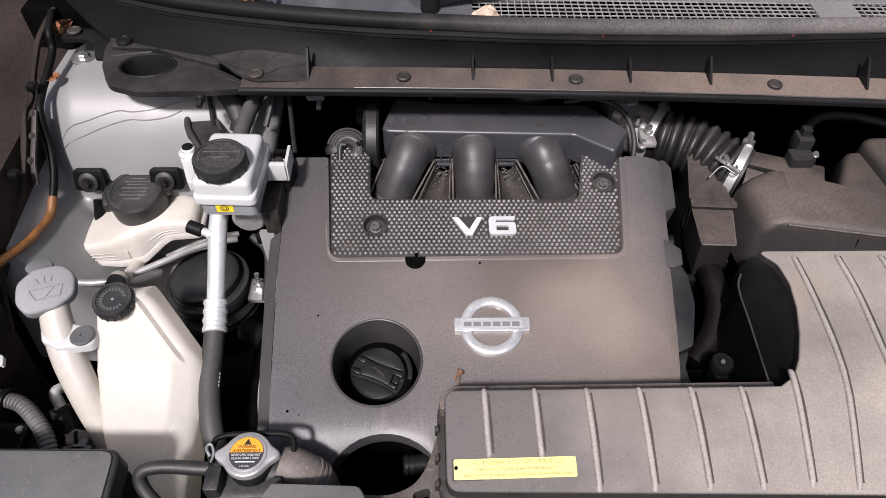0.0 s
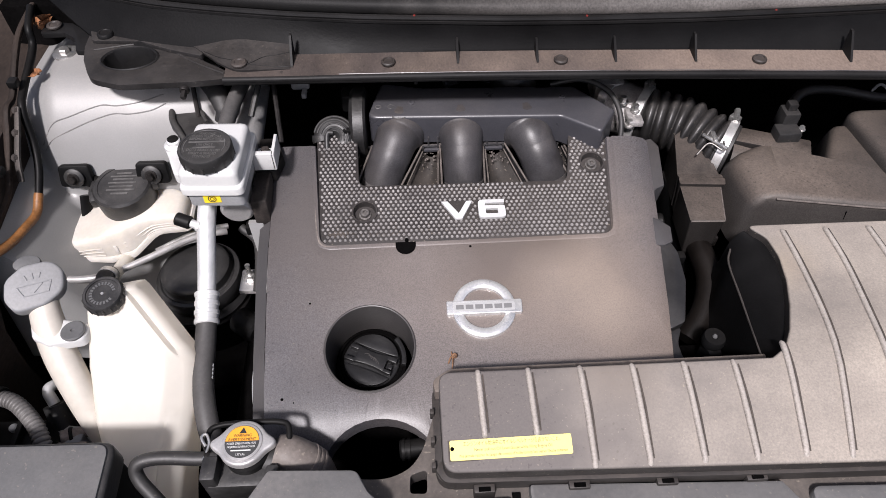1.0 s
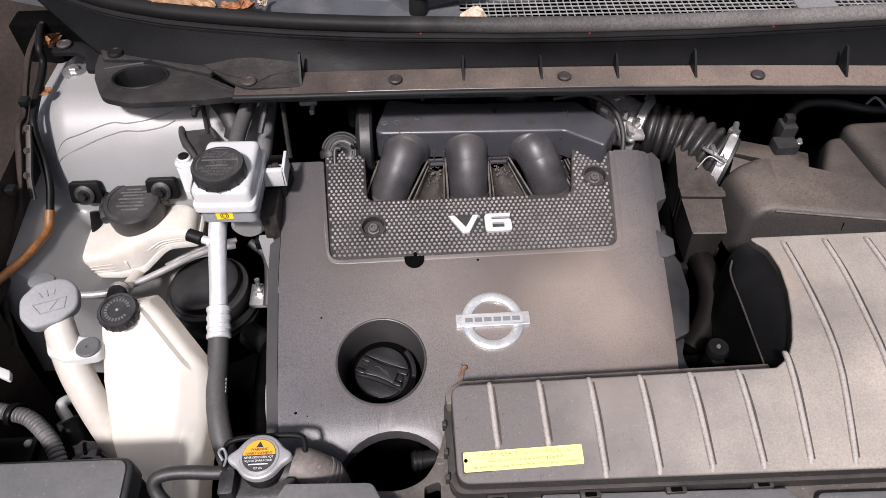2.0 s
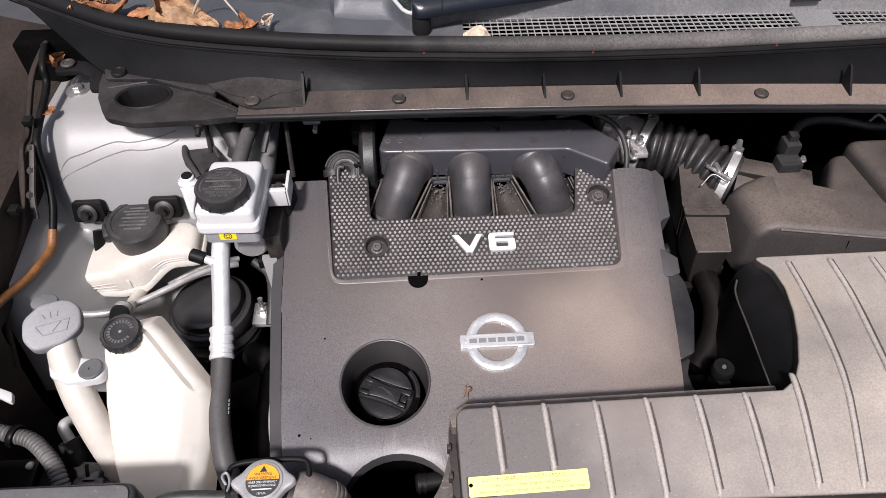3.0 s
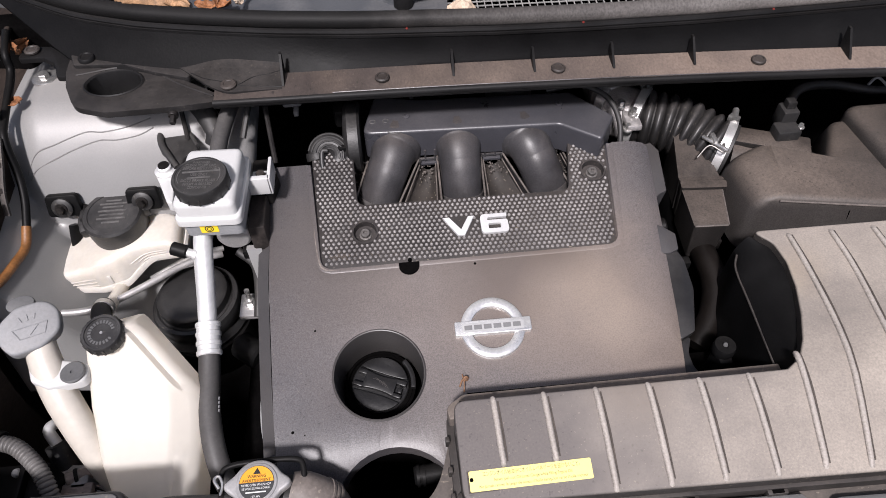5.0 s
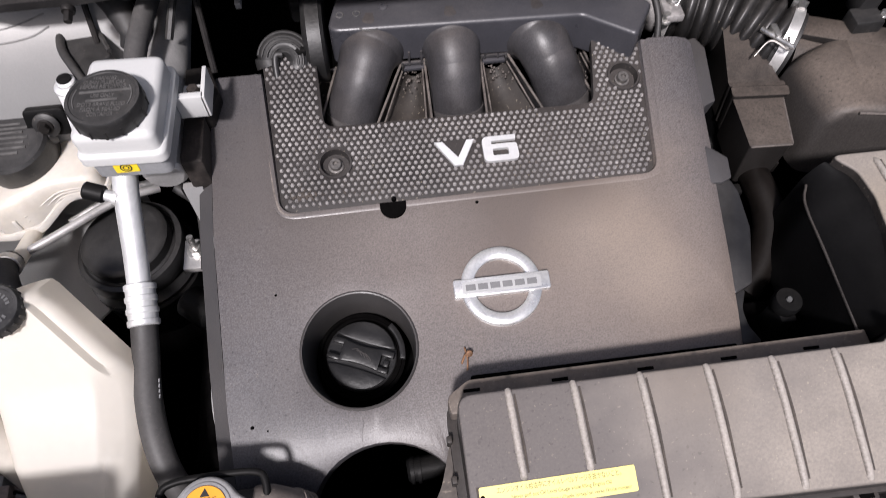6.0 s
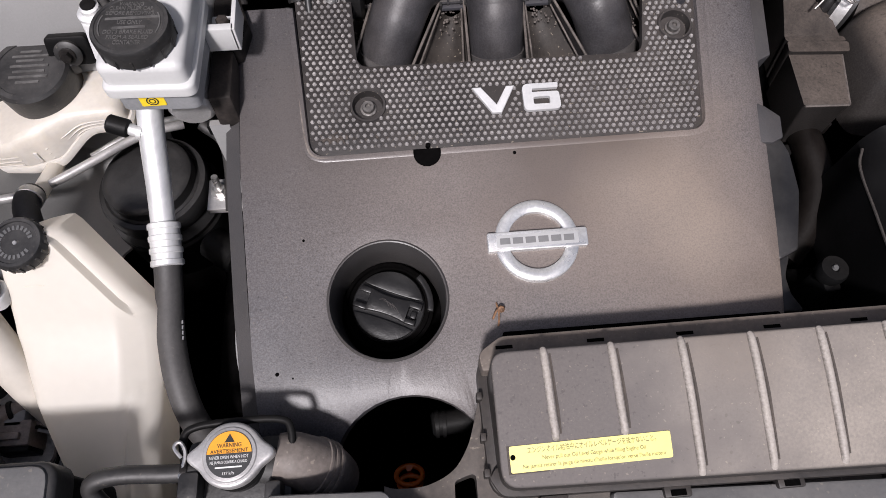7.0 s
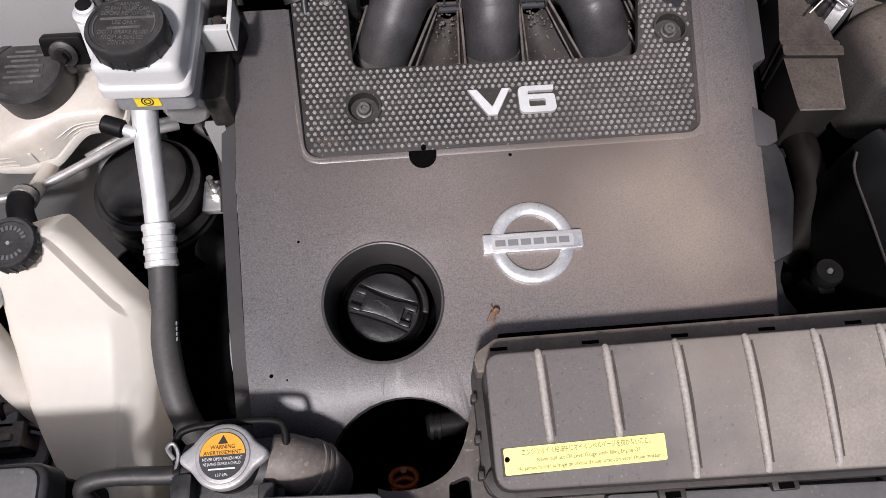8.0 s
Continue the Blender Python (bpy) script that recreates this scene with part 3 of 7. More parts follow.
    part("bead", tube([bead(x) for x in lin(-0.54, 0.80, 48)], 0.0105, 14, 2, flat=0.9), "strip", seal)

    def foot(x):
        return Vector((x, strip_y(x) - 0.0075, 1.0935 + 0.003 * smooth((-0.25 - x) / 0.2)))
    part("foot", tube([foot(x) for x in lin(-0.54, 0.80, 48)], 0.0040, 8, 2), "cowl", seal)
    for x in (0.013, 0.224, 0.459):
        p = foot(x)
        part("marker", lathe([(0.0016, 0), (0.0014, 0.001)], 8, Matrix.Translation(p + Vector((0, -0.001, 0.0036)))), "red", seal, "red paint dot")

    # the upper cowl with its two mesh openings
    up = thing("cowl_top_panel", (0.1, 0.80, 1.10), "grey plastic upper cowl with mesh air inlets", "cowl", kind="structure")
    zt = 1.100
    outer = [(x, strip_y(x) + 0.004) for x in lin(-0.47, 0.80, 42)] + [(0.80, 0.90), (-0.47, 1.00)]
    holes = []
    for a, b in ((0.066, 0.506), (0.560, 0.79)):
        holes.append([(a, 0.765), (b, 0.757), (b, 0.818), (a, 0.829)])
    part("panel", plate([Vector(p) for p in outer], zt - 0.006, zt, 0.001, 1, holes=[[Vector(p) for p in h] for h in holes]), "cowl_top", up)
    for a, b in ((0.066, 0.506), (0.560, 0.79)):
        bars = []
        n = round((b - a) / 0.0092)
        for i in range(1, n):
            x = a + (b - a) * i / n
            y0 = 0.765 - 0.008 * (x - a) / (b - a)
            y1 = 0.829 - 0.011 * (x - a) / (b - a)
            bars.append(box(x - 0.0006, x + 0.0006, y0 - 0.001, y1 + 0.001, zt - 0.0022, zt - 0.0008, 0))
        for j in range(1, 7):
            s = j / 7
            pa, pb = Vector((a, 0.765 + 0.064 * s, zt - 0.0025)), Vector((b, 0.757 + 0.061 * s, zt - 0.0025))
            d = box(0, (pb - pa).length, -0.0006, 0.0006, 0.0004, 0.0016, 0)
            bars.append(moved(d, Matrix.Translation(pa) @ Matrix.Rotation(math.atan2(pb.y - pa.y, pb.x - pa.x), 4, "Z")))
        part("mesh_inlet", join(*bars), "mesh_grey", up, "grey square mesh", kind="stuff")
        part("duct_floor", box(a - 0.01, b + 0.01, 0.75, 0.84, zt - 0.06, zt - 0.05, 0), "deep", up)
    # raised step towards the glass, drawn forward round the wiper pivot
    def table(rows, x):
        if x <= rows[0][0]:
            (x0, y0), (x1, y1) = rows[0], rows[1]
            return y0 + (y1 - y0) * (x - x0) / (x1 - x0)
        for (x0, y0), (x1, y1) in zip(rows, rows[1:]):
            if x <= x1:
                return y0 + (y1 - y0) * smooth((x - x0) / (x1 - x0)) if abs(y1 - y0) > 0.012 else y0 + (y1 - y0) * (x - x0) / (x1 - x0)
        return rows[-1][1]
    TRIM = [(-0.288, 0.908), (-0.192, 0.879), (-0.104, 0.857), (-0.096, 0.867), (-0.037, 0.857), (-0.002, 0.796), (0.073, 0.820), (0.109, 0.827), (0.212, 0.822), (0.301, 0.820), (0.506, 0.814), (0.80, 0.800)]
    BASE = [(-0.295, 0.908), (-0.196, 0.878), (-0.1075, 0.853), (-0.102, 0.831), (-0.067, 0.822), (-0.030, 0.820), (0.000, 0.792), (0.068, 0.816), (0.217, 0.818), (0.537, 0.811), (0.80, 0.797)]

    def step(x, s):
        y0, y1 = table(BASE, x), max(table(TRIM, x), table(BASE, x) + 0.003)
        return Vector((x, y0 + (y1 - y0) * s, zt - 0.001 + 0.022 * smooth(s * 1.1)))
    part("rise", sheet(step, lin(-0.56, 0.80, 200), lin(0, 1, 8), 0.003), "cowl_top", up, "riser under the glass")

    def edge(x):
        return Vector((x, max(table(TRIM, x), table(BASE, x) + 0.003) + 0.0015, 1.1225))
    part("glass_trim", tube([edge(x) for x in lin(-0.56, 0.80, 110)], 0.0026, 8, 2), "trim_grey", up, "pale trim at the foot of the glass")
    for x in (-0.066, 0.519):
        e = edge(x)
        part("trim_clip", box(x - 0.019, x + 0.019, e.y - 0.012, e.y + 0.002, 1.117, 1.1262, 0.0015), "cowl_rise", up, "small trim clip")

    ws = thing("windscreen", (0.1, 0.90, 1.12), "tinted windscreen above the cowl", "windscreen", kind="structure")

    def pane(x, s):
        e = edge(x)
        y0 = e.y + 0.004
        return Vector((x, y0 + (0.895 + 0.6 * max(0.0, -0.1 - x) ** 2 - y0) * min(1.0, s * 8) + 0.55 * max(0.0, s - 0.125), 1.119 + 0.01 * min(1.0, s * 8) + 0.32 * max(0.0, s - 0.125)))
    part("pane", sheet(pane, lin(-0.56, 0.80, 110), lin(0, 1, 9), 0.004), "glass", ws)
    part("dashboard", sheet(lambda x, s: pane(x, s) - Vector((0, 0, 0.04)), lin(-0.56, 0.80, 110), lin(0, 1, 9), 0.004), "glass_band", ws, "dark printed band and dashboard behind the glass")

    wiper = thing("wiper_arm", (0.0, 0.81, 1.115), "black wiper arm resting at the foot of the windscreen", "wiper")
    def arm(u, v):
        x, y = 0.000 + 0.33 * u, 0.789 + 0.052 * math.sin(1.45 * u)
        w = (0.0165 - 0.004 * u) * math.sqrt(max(1e-4, 1 - (1 - min(1.0, u / 0.05)) ** 2))
        a = math.pi * (v - 0.5)
        return Vector((x, y + w * math.sin(a), 1.128 + 0.016 * math.cos(a)))
    part("arm", sheet(arm, [0, 0.004, 0.012, 0.025, 0.05] + lin(0.08, 1, 16), lin(0, 1, 12), 0.001), "arm_blue", wiper, "blue black satin wiper arm")
    part("joint", tube([arm(0.115, v) + Vector((0, 0, 0.0004)) for v in lin(0.08, 0.92, 9)], 0.0008, 6, 2), "cowl", wiper)
    part("pivot", lathe([(0.012, 0), (0.012, 0.024), (0.009, 0.03), (0.003, 0.031)], 24, Matrix.Translation((0.012, 0.791, 1.101))), "cowl", wiper)
    part("blade", tube([(0.06, 0.850, 1.130), (0.2, 0.868, 1.136), (0.42, 0.88, 1.139)], 0.005, 8, 6), "rubber", wiper)


def build_cowl_side():
    """The black plastic end piece of the cowl over the strut tower."""
    pl = thing("cowl_end_cover", (-0.34, 0.74, 1.05), "dusty black plastic cowl end cover with an oval hole", "cowl cover")
    z = 1.052
    out = rounded([(-0.412, 0.808, 0.004), (-0.410, 0.770, 0.006), (-0.403, 0.740, 0.03), (-0.385, 0.700, 0.03), (-0.345, 0.686, 0.03), (-0.262, 0.688, 0.02), (-0.205, 0.694, 0.003), (-0.213, 0.703, 0.002), (-0.262, 0.738, 0.004), (-0.300, 0.774, 0.004)], 0.01)
    part("plate", plate(out, z - 0.008, z, 0.0025, 2, holes=[circle(-0.346, 0.741, 0.0325, 0.0235, 32)]), "cowl_plate", pl)
    part("hole_rim", lathe([(0.0300, -0.030), (0.0325, 0.0), (0.0345, 0.0018), (0.0365, 0.0005)], 40,
                           Matrix.Translation((-0.346, 0.741, z)) @ Matrix.Diagonal((1, 0.72, 1, 1)), closed=False), "cowl", pl)
    strap = rounded([(-0.413, 0.809, 0.004), (-0.401, 0.776, 0.006), (-0.340, 0.772, 0.02), (-0.300, 0.752, 0.01), (-0.255, 0.735, 0.004), (-0.250, 0.752, 0.004), (-0.297, 0.778, 0.01), (-0.350, 0.793, 0.02)], 0.006)
    part("strap", plate(strap, z - 0.002, z + 0.005, 0.002, 2), "cowl_plate", pl, "upper overlapping strip")
    part("strap_clip", lathe([(0.0105, 0), (0.0105, 0.003), (0.009, 0.005), (0.007, 0.005), (0.006, 0.004), (0.001, 0.004)], 22, Matrix.Translation((-0.386, 0.787, z + 0.005))), "cowl", pl, "round push clip")
    part("bracket_end", lathe([(0.006, 0), (0.006, 0.006), (0.004, 0.008)], 12, Matrix.Translation((-0.336, 0.733, z - 0.034))), "cast", pl, "pale stud seen through the hole")
    part("stiffener", tube([(-0.396, 0.762, z), (-0.340, 0.772, z), (-0.300, 0.757, z), (-0.262, 0.728, z), (-0.222, 0.703, z)], 0.0016, 6, 6), "cowl_plate", pl)
    # the folded flap that overlaps the flange
    def flap(u, v):
        x = -0.300 + 0.160 * u
        y0 = 0.772 - 0.074 * smooth(u * 1.55) + 0.004 * max(0.0, u - 0.65)
        y1 = 0.790 - 0.028 * u
        return Vector((x, y0 + (y1 - y0) * v, z + 0.0075 + 0.003 * math.sin(2.6 * u) - 0.003 * (1 - v) + 0.013 * v * v * v))
    part("cover_flap", sheet(flap, lin(0.0, 1, 24), lin(0, 1, 8), 0.003), "cowl_plate", pl, "worn overlapping flap")
    part("crack", tube([flap(u, v) + Vector((0, 0, 0.0002)) for u, v in ((0.30, 0.06), (0.42, 0.14), (0.55, 0.22), (0.66, 0.16), (0.78, 0.34), (0.90, 0.42), (1.0, 0.52))], 0.0005, 6, 5), "cowl", pl)
    part("crack", tube([flap(u, v) + Vector((0, 0, 0.0002)) for u, v in ((0.66, 0.16), (0.82, 0.10), (1.0, 0.06))], 0.0004, 6, 5), "cowl", pl)
    for x, y in ((-0.203, 0.710), (-0.464, 0.820)):
        part("push_clip", lathe([(0.0098, 0), (0.0098, 0.002), (0.008, 0.0035), (0.006, 0.0035), (0.005, 0.0025), (0.001, 0.0025)], 22, Matrix.Translation((x, y, z + (0.0085 if x > -0.3 else 0.0005)))), "clip_dusty", pl, "round push clip")
    arm = rounded([(-0.480, 0.806), (-0.480, 0.834), (-0.444, 0.830), (-0.410, 0.800), (-0.407, 0.762), (-0.421, 0.764), (-0.430, 0.792), (-0.448, 0.806)], 0.006, 4)
    part("hook_arm", plate(arm, 1.044, 1.051, 0.002, 2), "cowl", pl)
    part("stud", bolt_bm(0.004, 0.014, along((-0.268, 0.683, 1.046), (-0.268, 0.66, 1.040))), "dark_metal", pl)


# ---------------------------------------------------------------- engine cover
TILT_COVER = 10.757
O_COVER = (0.075, 0.43, 0.918)


def build_engine_cover():
    ec = thing("engine_cover", O_COVER, "dusty dark grey plastic engine cover with dimpled panel", "engine cover", tilt=(TILT_COVER, 0, 0))
    oil = circle(-0.1238, -0.0398, 0.0482, 0.0490, 48)
    # top face round the panel; the front edge is cut out over the oil dipstick
    notch = [(-0.1125 + 0.065 * math.cos(a), -0.178 + 0.060 * math.sin(a)) for a in lin(math.radians(172), math.radians(8), 18)]
    outline = [(-0.246, 0.241, 0.010), (-0.2445, 0.079, 0), (-0.2325, -0.140, 0.02), (-0.215, -0.168, 0.015)]
    outline += [(x, y, 0) for x, y in notch]
    outline += [(0.196, -0.160, 0.015), (0.2130, -0.042, 0.02), (0.2270, 0.078, 0.02), (0.2390, 0.241, 0.008), (0.1890, 0.241, 0.002),
                (0.1725, 0.0890, 0.018), (-0.1890, 0.0860, 0.018), (-0.2010, 0.241, 0.002)]
    body = plate(rounded(outline, 0), -0.030, 0.0, 0.0055, 3, holes=[oil])
    # the front rolls down
    bmesh.ops.subdivide_edges(body, edges=[e for e in body.edges if e.calc_length() > 0.03], cuts=3, use_grid_fill=True)
    for v in body.verts:
        f = max(0.0, -0.098 - v.co.y) / 0.07
        v.co.z -= 0.034 * f * f
        g = max(0.0, v.co.x - 0.183 - 0.09 * v.co.y) / 0.035
        v.co.z -= 0.010 * g * g
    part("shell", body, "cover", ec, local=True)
    def strip(path, w, d):
        bm = bmesh.new()
        a = [bm.verts.new(p) for p in path]
        b = [bm.verts.new((p[0] + w[0], p[1] + w[1], p[2] - d)) for p in path]
        c = [bm.verts.new((p[0] + w[0] * 1.15, p[1] + w[1], p[2] - d - 0.035)) for p in path]
        for r, s in ((a, b), (b, c)):
            for i in range(len(r) - 1):
                bm.faces.new((r[i], r[i + 1], s[i + 1], s[i]))
        return bm
    left = [(-0.2475, 0.238, -0.005), (-0.2462, 0.079, -0.005), (-0.240, -0.04, -0.006), (-0.2342, -0.135, -0.014), (-0.226, -0.165, -0.024)]
    part("skirt", strip(left, (-0.0145, 0.0), 0.010), "cover_side", ec, local=True)
    right = [(0.2402, 0.238, -0.016), (0.2282, 0.078, -0.013), (0.2142, -0.042, -0.013), (0.1972, -0.160, -0.028)]
    part("skirt", strip(right, (0.004, 0.0), 0.012), "cover_side", ec, local=True)
    sh = rounded([(0.218, 0.122), (0.2295, 0.1155), (0.2420, 0.1045), (0.2404, 0.0836), (0.2300, 0.0790), (0.216, 0.080)], 0.003, 3)
    part("shoulder", plate(sh, -0.075, -0.007, 0.003, 2), "cover_side", ec, "side shoulder", local=True)
    sh = rounded([(0.216, 0.0800), (0.2395, 0.0830), (0.2445, 0.0700, 0.02), (0.2460, 0.0323, 0.03), (0.2335, -0.0200, 0.006), (0.2140, -0.0290)], 0.003, 5)
    part("shoulder", plate(sh, -0.075, -0.010, 0.003, 2), "mount", ec, "curved lower side shoulder", local=True)
    sh = rounded([(0.205, -0.0240), (0.2330, -0.0210), (0.2250, -0.0400, 0.02), (0.2270, -0.0560, 0.02), (0.2360, -0.0720), (0.205, -0.0720)], 0.003, 5)
    part("shoulder", plate(sh, -0.075, -0.024, 0.003, 2), "mount", ec, "hollowed front side shoulder", local=True)
    sh = rounded([(0.228, 0.244), (0.2480, 0.248), (0.2560, 0.2345), (0.2510, 0.1715), (0.2400, 0.1670), (0.2340, 0.1600), (0.228, 0.165)], 0.003, 3)
    part("shoulder", plate(sh, -0.075, -0.016, 0.003, 2), "cover_side", ec, "upper side shoulder", local=True)
    # dimpled panel
    pan = [(-0.1832, 0.0918, 0.016), (0.1668, 0.0948, 0.016), (0.1832, 0.256, 0.008), (0.1365, 0.259, 0.006), (0.1236, 0.1755, 0.012), (-0.1395, 0.1775, 0.012), (-0.1427, 0.256, 0.012), (-0.166, 0.263, 0.01), (-0.1952, 0.255, 0.004)]
    B1, B2 = (-0.1317, 0.1382), (0.1585, 0.2021)
    pan_o = rounded(pan, 0.01)
    part("dimpled_panel", plate(pan_o, -0.012, -0.0035, 0.0016, 2, holes=[circle(*B1, 0.0142, n=28), circle(*B2, 0.0142, n=28)]), "panel", ec, "brownish black dimpled panel", local=True)
    # the lip that falls away round the panel, cleaner on its far side
    lip_line = rounded([(-0.1952, 0.240, 0), (-0.1832, 0.0918, 0.016), (0.1668, 0.0948, 0.016), (0.1815, 0.240, 0)], 0.016, 8)
    fine_line = []
    for a, b in zip(lip_line, lip_line[1:]):
        k = max(1, int((b - a).length / 0.012))
        fine_line += [a.lerp(b, j / k) for j in range(k)]
    fine_line.append(lip_line[-1])

    def lip_strip(line, wide, crest):
        rows = []
        for i, p in enumerate(line):
            d = (line[min(i + 1, len(line) - 1)] - line[max(i - 1, 0)]).normalized()
            out = Vector((d.y, -d.x))
            w = wide * (1.0 + 0.45 * smooth((i - 0.72 * len(line)) / (0.1 * len(line))))
            rows.append([(*(p + out * (o * w)), z) for o, z in ((-0.02, -0.0046), (0.05, -0.0028), (0.14, crest * 0.8), (0.26, crest), (0.55, crest * 0.7), (0.85, crest * 0.2), (1.0, -0.0006))])
        bm = bmesh.new()
        g = [[bm.verts.new(c) for c in r] for r in rows]
        for a, b in zip(g, g[1:]):
            for j in range(len(a) - 1):
                bm.faces.new((a[j], a[j + 1], b[j + 1], b[j]))
        return bm
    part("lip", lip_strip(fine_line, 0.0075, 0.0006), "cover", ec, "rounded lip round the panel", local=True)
    cen = []
    row = 0
    v = 0.094
    while v < 0.28:
        u = -0.20 + (0.00305 if row % 2 else 0.0)
        while u < 0.20:
            cen.append((u, v))
            u += 0.0061
        v += 0.0053
        row += 1

    def inside(p, poly, margin):
        q, c = Vector(p), False
        for i in range(len(poly)):
            a, b = poly[i - 1], poly[i]
            d = b - a
            t = min(max((q - a).dot(d) / d.length_squared, 0), 1)
            if (q - a - d * t).length < margin:
                return False
            if (a.y > q.y) != (b.y > q.y) and q.x < (b.x - a.x) * (q.y - a.y) / (b.y - a.y) + a.x:
                c = not c
        return c
    spots = [(u, v) for u, v in cen if inside((u, v), pan_o, 0.0024) and min(math.hypot(u - B1[0], v - B1[1]), math.hypot(u - B2[0], v - B2[1])) > 0.0165 and not (-0.030 < u < 0.001 and 0.1225 < v < 0.149 and abs(u + 0.0165) < 0.004 + 0.62 * (v - 0.12)) and not (0.006 < u < 0.043 and 0.121 < v < 0.150)]

    def dots(places):
        verts, faces = [], []
        for u, v in places:
            k = len(verts)
            for r, h in ((0.0021, -0.0036), (0.0017, -0.0022), (0.0009, -0.0016)):
                verts += [(u + r * math.cos(i * math.pi / 3), v + r * math.sin(i * math.pi / 3), h) for i in range(6)]
            for ring in (0, 6):
                faces += [(k + ring + i, k + ring + (i + 1) % 6, k + ring + 6 + (i + 1) % 6, k + ring + 6 + i) for i in range(6)]
            faces.append(tuple(k + 12 + i for i in range(6)))
        me = bpy.data.meshes.new("dimple")
        me.from_pydata(verts, [], faces)
        bm = bmesh.new()
        bm.from_mesh(me)
        bpy.data.meshes.remove(me)
        return bm
    spots.sort(key=lambda p: abs(p[1] - 0.118) + 0.25 * abs(p[0]))
    one = part("dimple", dots([(0, 0)]), "dots", ec, "small worn round dimple", local=True)
    one.location = (spots[0][0], spots[0][1], 0)
    for u, v in spots[1:300]:
        o = one.copy()
        scene.collection.objects.link(o)
        o.location = (u, v, 0)
    part("dimple_field", dots(spots[300:]), "dots", ec, "rows of small worn round dimples", local=True, kind="stuff")
    joint = [(-0.1985, 0.225), (-0.1930, 0.150), (-0.1880, 0.105), (-0.1800, 0.0905), (-0.160, 0.0888), (-0.11, 0.0892), (-0.04, 0.0898)]
    part("dust_line", tube([(u, v, -0.0008) for u, v in joint], [0.0004, 0.0016, 0.0022, 0.0018, 0.0012, 0.0004], 8, 6, flat=0.6), "dust_line", ec, "pale dust gathered in the joint", local=True)
    rnd = random.Random(8)
    clump = []
    for k in range(26):
        u, v, r = -0.1655 + rnd.gauss(0, 0.0048), 0.1075 + rnd.gauss(0, 0.0035), rnd.uniform(0.0008, 0.0022)
        clump.append(moved(lathe([(r, 0), (r * 0.8, r * 0.5), (r * 0.2, r * 0.7)], 6), Matrix.Translation((u, v, -0.0034))))
    part("dirt_clump", join(*clump), "dirt_and_shade", ec, "small clump of dark dirt", local=True, kind="stuff")
    # badge letters
    def poly3(pts, z0, z1, bev=0.0006):
        return plate([Vector(p) for p in pts], z0, z1, bev, 1)
    vv = [(-0.0375, 0.1480), (-0.0295, 0.1480), (-0.0165, 0.1305), (-0.0065, 0.1480), (0.0010, 0.1480), (-0.0125, 0.1225), (-0.0210, 0.1225)]
    part("letter", poly3(vv, -0.004, 0.0005), "silver", ec, "silver letter V", local=True)
    o6 = rounded([(0.0405, 0.1485), (0.0400, 0.1435), (0.0170, 0.1435), (0.0160, 0.1400), (0.0405, 0.1400, 0.003), (0.0415, 0.1225, 0.005), (0.0080, 0.1225, 0.005), (0.0075, 0.1485, 0.006)], 0.0008, 4)
    h6 = rounded([(0.0170, 0.1352), (0.0318, 0.1352), (0.0318, 0.1282), (0.0168, 0.1282)], 0.0015, 4)
    part("letter", plate(o6, -0.004, 0.0005, 0.0006, 1, holes=[h6]), "silver", ec, "silver figure 6", local=True)
    # round emblem: a ring with a bar across it, left plain
    emb = part("emblem", lathe([(0.0244, -0.001), (0.0247, 0.0042), (0.0256, 0.0050), (0.0300, 0.0054), (0.0345, 0.0050), (0.0356, 0.0040), (0.0362, -0.001)], 64, Matrix.Translation((0.0045, 0.0010, 0)), closed=False), "chrome", ec, "worn bright ring emblem", local=True)
    bar = rounded([(-0.0378, -0.0062), (-0.0368, -0.0070), (0.0460, -0.0070), (0.0472, -0.0058), (0.0472, 0.0082), (0.0460, 0.0094), (-0.0368, 0.0094), (-0.0378, 0.0082)], 0.0012, 3)
    part("bar", plate(bar, -0.001, 0.0068, 0.0010, 2), "chrome", emb, "plain bright bar", local=True)
    inset = plate(rounded([(-0.0300, -0.0042), (0.0392, -0.0042), (0.0392, 0.0064), (-0.0300, 0.0064)], 0.001, 2), 0.0064, 0.0070, 0.0, 1)
    part("inset", inset, "inset", emb, "dull grey inset", local=True)
    for k in range(6):
        u = -0.0272 + 0.0108 * k
        part("relief_mark", plate([Vector(p) for p in ((u, -0.0016), (u + 0.0086, -0.0016), (u + 0.0086, 0.0038), (u, 0.0038))], 0.0066, 0.0073, 0.0, 1), "mark_grey", emb, "plain grey relief block", local=True)
    # fixing bolts in their cups
    for u, v in (B1, B2):
        c = part("bolt_cup", lathe([(0.0165, -0.0028), (0.0158, -0.0014), (0.0140, -0.0014), (0.0128, -0.010), (0.0070, -0.0105), (0.0, -0.0105)], 28, Matrix.Translation((u, v, 0)), closed=False), "panel", ec, local=True)
        part("bolt", lathe([(0.0074, -0.0105), (0.0074, -0.0085), (0.0056, -0.0080), (0.0056, -0.0035), (0.0050, -0.0028), (0.0026, -0.0028), (0.0024, -0.0055), (0.0002, -0.0055)], 18, Matrix.Translation((u, v, 0))), "bolt_grey", c, "grey socket head bolt", local=True)
    # oil filler well
    ring = [(0.0500, -0.001), (0.0512, 0.0018), (0.0530, 0.0022), (0.0550, 0.0006)]
